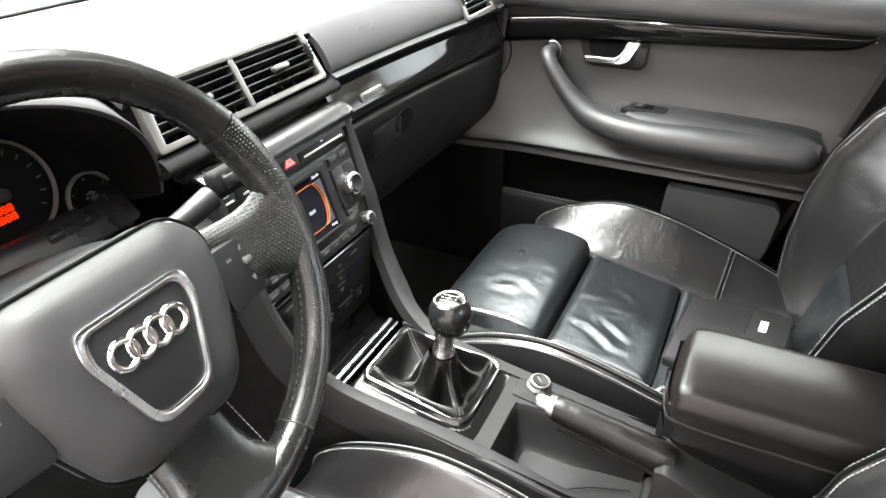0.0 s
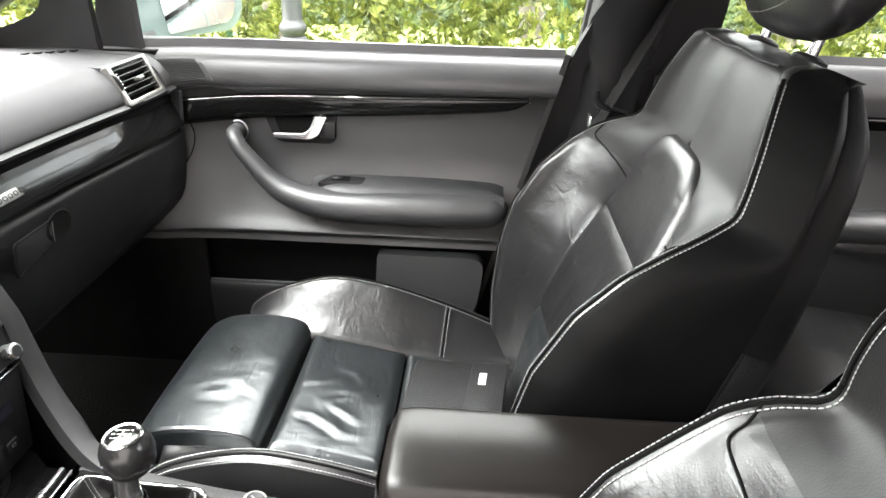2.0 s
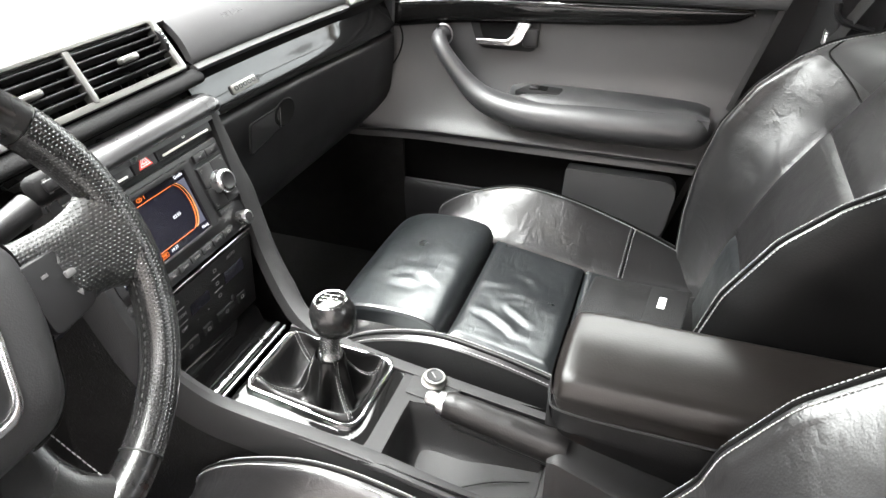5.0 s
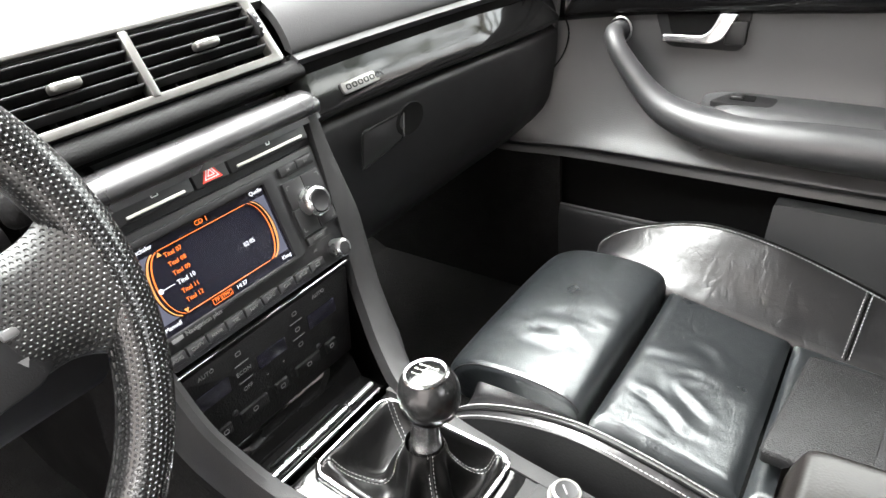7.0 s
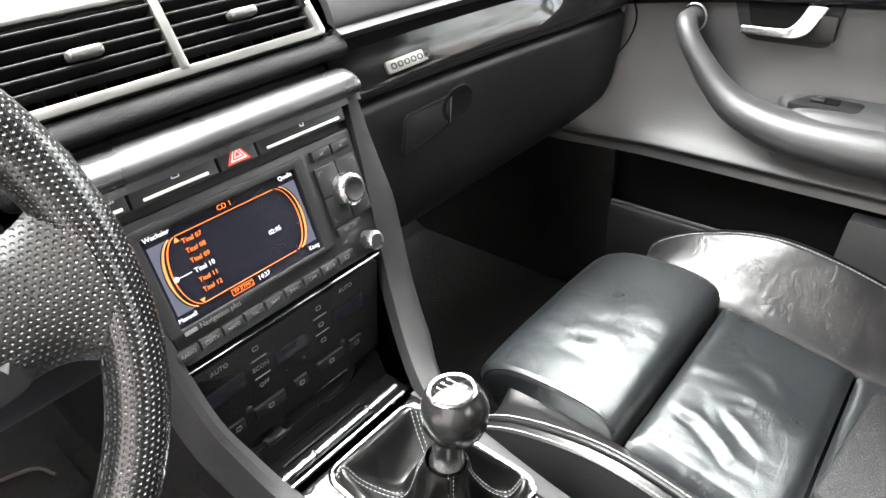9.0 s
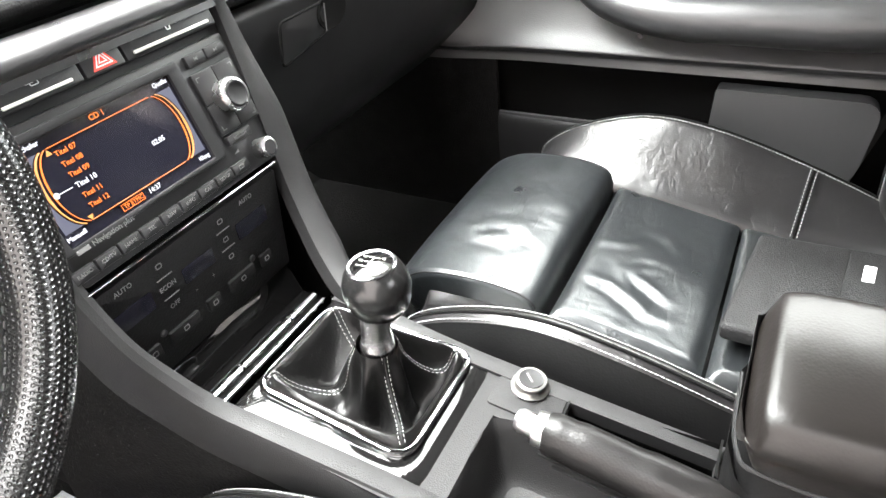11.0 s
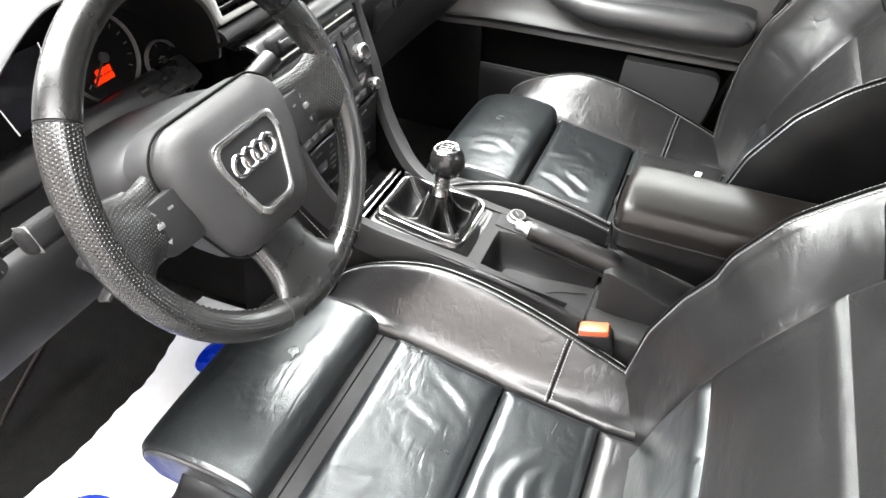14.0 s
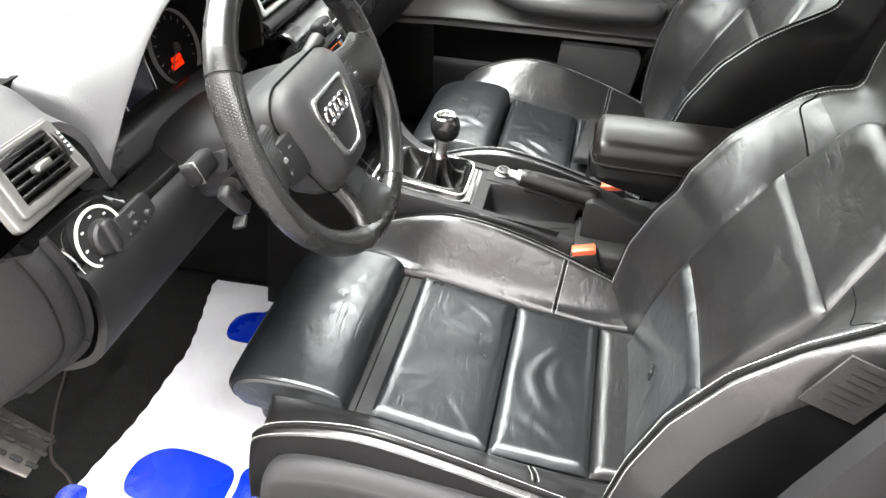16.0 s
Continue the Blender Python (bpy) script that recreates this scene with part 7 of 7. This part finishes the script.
# seat belt on the passenger pillar
belt = thing("seat_belt", "black seat belt hanging along the door pillar", "seat belt", (0.68, -0.57, 0.6))
part("webbing", thick(surf([[(x - 0.022, y - 0.008, z), (x + 0.022, y + 0.008, z)] for x, y, z in ((0.64, -0.68, 1.20), (0.655, -0.64, 1.08), (0.662, -0.600, 0.98), (0.664, -0.555, 0.88), (0.664, -0.525, 0.80), (0.66, -0.50, 0.60), (0.655, -0.49, 0.45))], 4, 1), 0.0016, (0, 1, 0)), BELT, belt)
part("tongue_grip", tube(spline([(0.652, -0.543, 0.925), (0.650, -0.547, 0.908), (0.650, -0.560, 0.898), (0.652, -0.60, 0.888)], 5), 0.009, 8, flat=0.6), MATT, belt)
part("tongue", rbox(0.022, 0.003, 0.045, 0.001, 1, at=(0.650, -0.537, 0.862)), BRUSHED, belt, "metal belt tongue")
# tag on the flank of the driver's seat
tag = thing("seat_side_tag", "grey fabric airbag tag sewn to the seat flank", "tag", (-0.65, -0.49, 0.8))
TM = facing((-0.643, -0.486, 0.846), (-1, 0.0, 0.02)) @ Euler((0, 0, radians(-20))).to_matrix().to_4x4()
part("patch", rbox(0.055, 0.062, 0.002, 0.0008, 1), mat("grey_woven_tag", (0.012, 0.0117, 0.0115), 0.7, grain=0.0006, grain_size=0.0015, vary=0.2), tag, "", TM.copy())
part("lettering_bars", joined(*[rbox(0.034 - 0.005 * (i % 3), 0.0012, 0.0004, 0, at=(0, 0.024 - 0.0085 * i, 0.0013)) for i in range(6)]), PLASTIC, tag, "", TM.copy())

# white protective sheet with blue prints in the footwell
film = thing("floor_protector", "white plastic floor sheet with blue foot prints, slightly creased", "floor cover", (-0.36, 0.3, 0.29))
FX, FY = (-0.66, -0.115), (0.02, 0.475)


def film_z(x, y):
    return 0.2965 + 0.004 * math.sin(x * 13 + y * 5) * math.sin(y * 11 - 1) + 0.003 * math.sin((x + y) * 31) + 0.05 * max(0.0, y - 0.40)


edge = lambda x: float(np.interp(x, (-0.66, -0.621, -0.544, -0.44, -0.334, -0.22, -0.132), (0.449, 0.446, 0.438, 0.428, 0.422, 0.446, 0.473))) + 0.0012 * math.sin(x * 170)
rows = []
for i in range(101):
    x = FX[0] + (FX[1] - FX[0]) * i / 100
    rows.append([(x, y, film_z(x, y)) for y in np.linspace(FY[0], edge(x), 26)])
part("sheet", thick(rows, 0.0012, (0, 0, 1)), WHITE_FILM, film)


def blob(cx, cy, pts, nm="blue_print"):
    o = spline([(cx + x, cy + y, 0) for x, y in pts], 6, True)[:, :2]
    bm = bmesh.new()
    rings = [[bm.verts.new((cx + (x - cx) * k, cy + (y - cy) * k, film_z(cx + (x - cx) * k, cy + (y - cy) * k) + 0.0012)) for x, y in o] for k in (1.0, 0.75, 0.5, 0.25)]
    n = len(o)
    for a, b in zip(rings, rings[1:]):
        for i in range(n):
            bm.faces.new((a[i], a[(i + 1) % n], b[(i + 1) % n], b[i]))
    bm.faces.new(rings[-1])
    bmesh.ops.recalc_face_normals(bm, faces=bm.faces)
    part(nm, bm, BLUE_FILM, film, "glossy blue foot print")


blob(-0.565, 0.295, [(-0.045, 0.075), (0.005, 0.085), (0.04, 0.05), (0.045, -0.01), (0.03, -0.075), (-0.015, -0.085), (-0.04, -0.07), (-0.05, 0.0)])
blob(-0.565, 0.14, [(-0.05, 0.05), (0.0, 0.06), (0.04, 0.055), (0.045, -0.02), (0.03, -0.07), (-0.02, -0.08), (-0.045, -0.05)])
blob(-0.222, 0.320, [(-0.05, 0.04), (0.0, 0.062), (0.035, 0.03), (0.04, -0.05), (0.0, -0.09), (-0.04, -0.06)])
blob(-0.635, 0.44, [(-0.02, 0.02), (0.01, 0.02), (0.015, -0.012), (-0.02, -0.02)])
# mat edge lines on the carpet
mat_edge = thing("floor_mat", "black carpet floor mat with brown edging", "floor mat", (-0.36, 0.5, 0.29))
part("mat_body", thick(surf([[(x, y, z) for x in (-0.66, -0.4, -0.14)] for y, z in ((-0.02, 0.2925), (0.3, 0.2925), (0.55, 0.295), (0.66, 0.325))], 4, 4), 0.004, (0, 0, 1)), CARPET, mat_edge)
part("edging", tube(spline([(-0.66, 0.40, 0.296), (-0.61, 0.47, 0.297), (-0.585, 0.52, 0.297), (-0.52, 0.565, 0.299), (-0.44, 0.60, 0.31), (-0.30, 0.645, 0.325), (-0.19, 0.63, 0.322), (-0.165, 0.60, 0.312)], 6), 0.0026, 6), PIPING, mat_edge)
# metal foot rest
PEDAL = mat("worn_pedal_metal", (0.13, 0.12, 0.11), 0.42, 0.9, vary=0.3, vary_size=0.03)
rest = thing("foot_rest", "perforated brushed metal foot rest", "pedal", (-0.57, 0.6, 0.3))
RM = facing((-0.585, 0.585, 0.325), (0.05, -0.55, 0.8))
part("plate", prism(rounded([(-0.045, -0.065), (0.035, -0.075), (0.045, 0.075), (-0.045, 0.085)], 0.012), 0.01, 0.002), PEDAL, rest, "", RM.copy())
for i in range(3):
    for j in range(5):
        q = RM @ Matrix.Translation((-0.024 + i * 0.024, -0.05 + j * 0.026, 0.0045))
        part("rubber_stud", prism(rect(0.008, 0.020, 0.0039, 5), 0.004, 0.001), RUBBER, rest, "", q)
ped = thing("clutch_pedal", "dark metal pedal with rubber pad", "pedal", (-0.47, 0.6, 0.35), "pedals")
part("pad", moved(rbox(0.065, 0.05, 0.012, 0.008, 2), facing((-0.47, 0.60, 0.42), (0, -0.75, 0.66))), BRUSHED, ped)
part("arm", tube([(-0.47, 0.61, 0.425), (-0.47, 0.70, 0.52), (-0.46, 0.72, 0.66)], 0.009, 8), MATT, ped)
ped = thing("brake_pedal", "dark metal pedal with rubber pad", "pedal", (-0.36, 0.6, 0.35), "pedals")
part("pad", moved(rbox(0.075, 0.05, 0.012, 0.008, 2), facing((-0.36, 0.60, 0.42), (0, -0.75, 0.66))), BRUSHED, ped)
part("arm", tube([(-0.36, 0.61, 0.425), (-0.36, 0.70, 0.52), (-0.36, 0.72, 0.66)], 0.009, 8), MATT, ped)

# ---- outside ----
mirror = thing("wing_mirror", "painted wing mirror of the passenger door", "mirror", (0.93, 0.33, 0.98))
MR = Matrix.Translation((0.94, 0.272, 1.020)) @ Euler((radians(0), 0, radians(-38))).to_matrix().to_4x4()
rows = []
for y, k in ((0.0, 1.0), (0.012, 1.02), (0.04, 0.96), (0.075, 0.75), (0.095, 0.4), (0.10, 0.1)):
    rows.append([(k * x, y, k * z) for x, z in rounded([(-0.125, -0.070), (0.095, -0.066), (0.125, -0.03), (0.120, 0.075), (-0.125, 0.08)], [0.03, 0.04, 0.05, 0.03, 0.03], 5)])
part("housing", sheet(rows, closed=True, caps=True), PAINT, mirror, "painted shell", MR.copy())
part("mirror_glass", moved(prism(rounded([(-0.056, -0.062), (0.098, -0.046), (0.112, 0.030), (0.09, 0.066), (-0.075, 0.064)], [0.008, 0.03, 0.02, 0.02, 0.01], 5), 0.003), MR @ Euler((radians(90), 0, 0)).to_matrix().to_4x4() @ Matrix.Translation((0, 0, 0.003))), mat("mirror_glass", (0.9, 0.9, 0.9), 0.01, 1.0, vary=0, rough_vary=0), mirror, "clear mirror glass")
part("foot", tube(spline([(0.79, 0.40, 0.955), (0.83, 0.375, 0.950), (0.88, 0.335, 0.957)], 5), 0.022, 10, flat=0.7), RUBBER, mirror)

post = thing("street_lamp", "grey cast iron lamp post with turned rings", "lamp post", (3.35, 0.80, 0))
POST = [(0.17, 0.0), (0.17, 0.08), (0.12, 0.12), (0.10, 0.22), (0.062, 0.30), (0.062, 0.53), (0.060, 0.555), (0.070, 0.570), (0.077, 0.585), (0.070, 0.598), (0.060, 0.604), (0.066, 0.615), (0.075, 0.632), (0.078, 0.650), (0.072, 0.668), (0.060, 0.680), (0.056, 0.70), (0.054, 0.80), (0.052, 2.0), (0.048, 3.4)]
part("shaft", moved(lathe(POST, 28), Matrix.Translation((3.35, 0.727, 0))), CAST_IRON, post)
fence = thing("fence", "dark green fence posts with wire mesh behind the hedge", "fence", (4.7, 0, 0))
for y in (-3.4, -0.93, 1.55, 4.0, 6.5):
    part("post", tube([(4.55, y, 0), (4.55, y, 1.7)], 0.03, 10), GREEN_PAINT, fence)
for sgn in (-1, 1):
    wires = []
    for k in np.arange(-4.0, 8.0, 0.10):
        a_, b_ = (k, 0.05), (k + sgn * 1.5, 1.55)
        wires.append(tube([(4.58, a_[0], a_[1]), (4.58, b_[0], b_[1])], 0.0012, 3, caps=False))
    part("mesh_wire", joined(*wires), WIRE, fence)

# conifer hedge of many small sprays, and low plants
rng = np.random.default_rng(7)


def sprays(n, place, size, name, material, label, category):
    verts, faces = [], []
    for i in range(n):
        c, nrm = place(rng)
        L = size * (0.6 + 0.8 * rng.random())
        up_ = np.array([rng.normal(0, 0.35) + nrm[0] * 0.6, rng.normal(0, 0.45) + nrm[1] * 0.6, 0.9])
        up_ /= np.linalg.norm(up_)
        sd_ = np.cross(up_, rng.normal(size=3))
        sd_ /= np.linalg.norm(sd_)
        for q in range(5):
            a = (q - 2) * 0.42
            d = up_ * math.cos(a) + sd_ * math.sin(a)
            w = np.cross(d, np.cross(up_, sd_)) * L * 0.10
            b0, tip = c + up_ * L * 0.08 * q, c + up_ * L * 0.08 * q + d * L * (0.8 if q != 2 else 1.0)
            k = len(verts)
            md = (b0 + tip) / 2
            verts += [tuple(b0), tuple(md + w), tuple(tip), tuple(md - w)]
            faces.append((k, k + 1, k + 2, k + 3))
    me = bpy.data.meshes.new(name)
    me.from_pydata(verts, [], faces)
    me.materials.append(material)
    return tagged(new(name, me), label, category, kind="stuff")


def leaf_mat(name, c0, c1, c2):
    m = bpy.data.materials.new(name)
    m.use_nodes = True
    n, l = m.node_tree.nodes, m.node_tree.links
    b = n["Principled BSDF"]
    g = n.new("ShaderNodeNewGeometry")
    r = n.new("ShaderNodeValToRGB")
    r.color_ramp.elements[0].color, r.color_ramp.elements[1].color = (*c0, 1), (*c2, 1)
    e = r.color_ramp.elements.new(0.5)
    e.color = (*c1, 1)
    l.new(g.outputs["Random Per Island"], r.inputs["Fac"])
    l.new(r.outputs[0], b.inputs["Base Color"])
    b.inputs["Roughness"].default_value = 0.55
    b.inputs["Transmission Weight"].default_value = 0.0
    return m


HEDGE = leaf_mat("hedge_green", (0.030, 0.045, 0.005), (0.085, 0.105, 0.014), (0.16, 0.165, 0.03))
GRASS = leaf_mat("grass_green", (0.03, 0.06, 0.008), (0.07, 0.11, 0.015), (0.14, 0.15, 0.03))
bushes = [(-6.2 + 0.78 * i + rng.normal(0, 0.06), 4.25 + rng.normal(0, 0.08), 0.40 + 0.06 * rng.random(), 1.10 + 0.12 * rng.random()) for i in range(22)]


def on_bush(r):
    y, x, rad_, h = bushes[r.integers(len(bushes))]
    z = r.random() ** 1.0 * h
    a = r.uniform(0.35 * math.pi, 1.65 * math.pi)
    rr = rad_ * (1 - 0.55 * (z / h) ** 2) * (0.75 + 0.3 * r.random()) * (1 + 0.10 * math.sin(9 * z + y * 5))
    n_ = np.array([math.cos(a), math.sin(a), 0])
    return np.array([x + rr * n_[0], y + rr * n_[1] * 0.95, z]), n_


sprays(38000, on_bush, 0.065, "hedge", HEDGE, "yellow-green conifer hedge of dense feathery sprays", "hedge")
sprays(3000, lambda r: (np.array([r.uniform(1.3, 4.2), r.uniform(-5, 9), 0.0]), np.array([0, 0, 1.0])), 0.06, "grass", GRASS, "patchy short grass and low weeds", "grass")


BARK = mat("grey_brown_bark", (0.06, 0.048, 0.038), 0.9, grain=0.012, grain_size=0.03, vary=0.4, vary_size=0.15)
LEAVES = leaf_mat("tree_leaf_green", (0.020, 0.036, 0.006), (0.05, 0.075, 0.012), (0.10, 0.12, 0.02))


def tree(x, y, h, seed, label):
    """A broad-leaved tree: tapered trunk, limbs, and a loose crown of leaf clumps round the limb ends."""
    r = np.random.default_rng(seed)
    t = thing("tree", label, "tree", (x, y, 0), "trees beyond the hedge")
    lean = r.normal(0, 0.15, 2)
    stem = spline([(x, y, 0), (x + lean[0] * 0.3, y + lean[1] * 0.3, h * 0.35), (x + lean[0], y + lean[1], h * 0.7), (x + lean[0] * 1.6, y + lean[1], h * 0.95)], 5)
    part("trunk", tube(stem, np.linspace(0.17, 0.02, len(stem)), 10), BARK, t)
    ends = []
    for i in range(13):
        k = 0.30 + 0.62 * i / 12
        c = np.array([np.interp(k, np.linspace(0, 0.95, len(stem)), stem[:, q]) for q in range(3)])
        a = i * 2.4 + r.normal(0, 0.3)
        reach = h * (0.30 - 0.20 * (k - 0.3)) * r.uniform(0.75, 1.15)
        tip = c + V(math.cos(a) * reach, math.sin(a) * reach, reach * r.uniform(0.25, 0.6))
        mid_ = (c + tip) / 2 + V(0, 0, reach * 0.10)
        part("limb", tube(spline([c, mid_, tip], 3), np.linspace(0.05 * (1.2 - k), 0.008, 7), 6), BARK, t)
        ends += [(mid_ * 0.4 + tip * 0.6, reach * 0.34), (tip, reach * 0.30)]
    ends.append((stem[-1], h * 0.10))
    verts, faces = [], []
    for c, rad_ in ends:
        for _ in range(150):
            d = r.normal(size=3)
            d /= np.linalg.norm(d)
            p = c + d * rad_ * r.random() ** 0.5 * V(1, 1, 0.75)
            u = r.normal(size=3)
            u /= np.linalg.norm(u)
            w = np.cross(u, d)
            w /= np.linalg.norm(w) + 1e-9
            L = r.uniform(0.07, 0.13)
            q = len(verts)
            verts += [tuple(p), tuple(p + u * L * 0.5 + w * L * 0.32), tuple(p + u * L), tuple(p + u * L * 0.5 - w * L * 0.32)]
            faces.append((q, q + 1, q + 2, q + 3))
    me = bpy.data.meshes.new("crown")
    me.from_pydata(verts, [], faces)
    me.materials.append(LEAVES)
    me.transform(Matrix.Translation((-x, -y, 0)))
    crown = new("crown", me)
    crown.parent = t
    return t


for i, (tx, ty, th) in enumerate(((7.4, -11.5, 7.6), (6.9, -8.6, 6.9), (7.6, -6.0, 8.2), (6.8, -3.4, 7.2), (7.8, -0.9, 8.0), (7.0, 1.9, 6.6), (7.7, 4.6, 7.8), (7.2, 7.5, 7.0), (8.0, 10.6, 7.7))):
    tree(tx, ty, th, 40 + i, "tall leafy green tree beyond the hedge")
backdrop = part("backdrop", sheet(surf([[(9 + 3 * math.sin(k * 1.3) * 0.2, -16 + 5 * k, z) for z in (0, 0.9, 1.6 + 0.25 * math.sin(k * 2.1))] for k in range(9)], 4, 3)), mat("far_foliage", (0.035, 0.05, 0.012), 0.9, grain=0.15, grain_size=0.12, vary=0.7, vary_size=0.35), None)
tagged(backdrop, "distant trees behind the hedge", "trees", kind="structure")
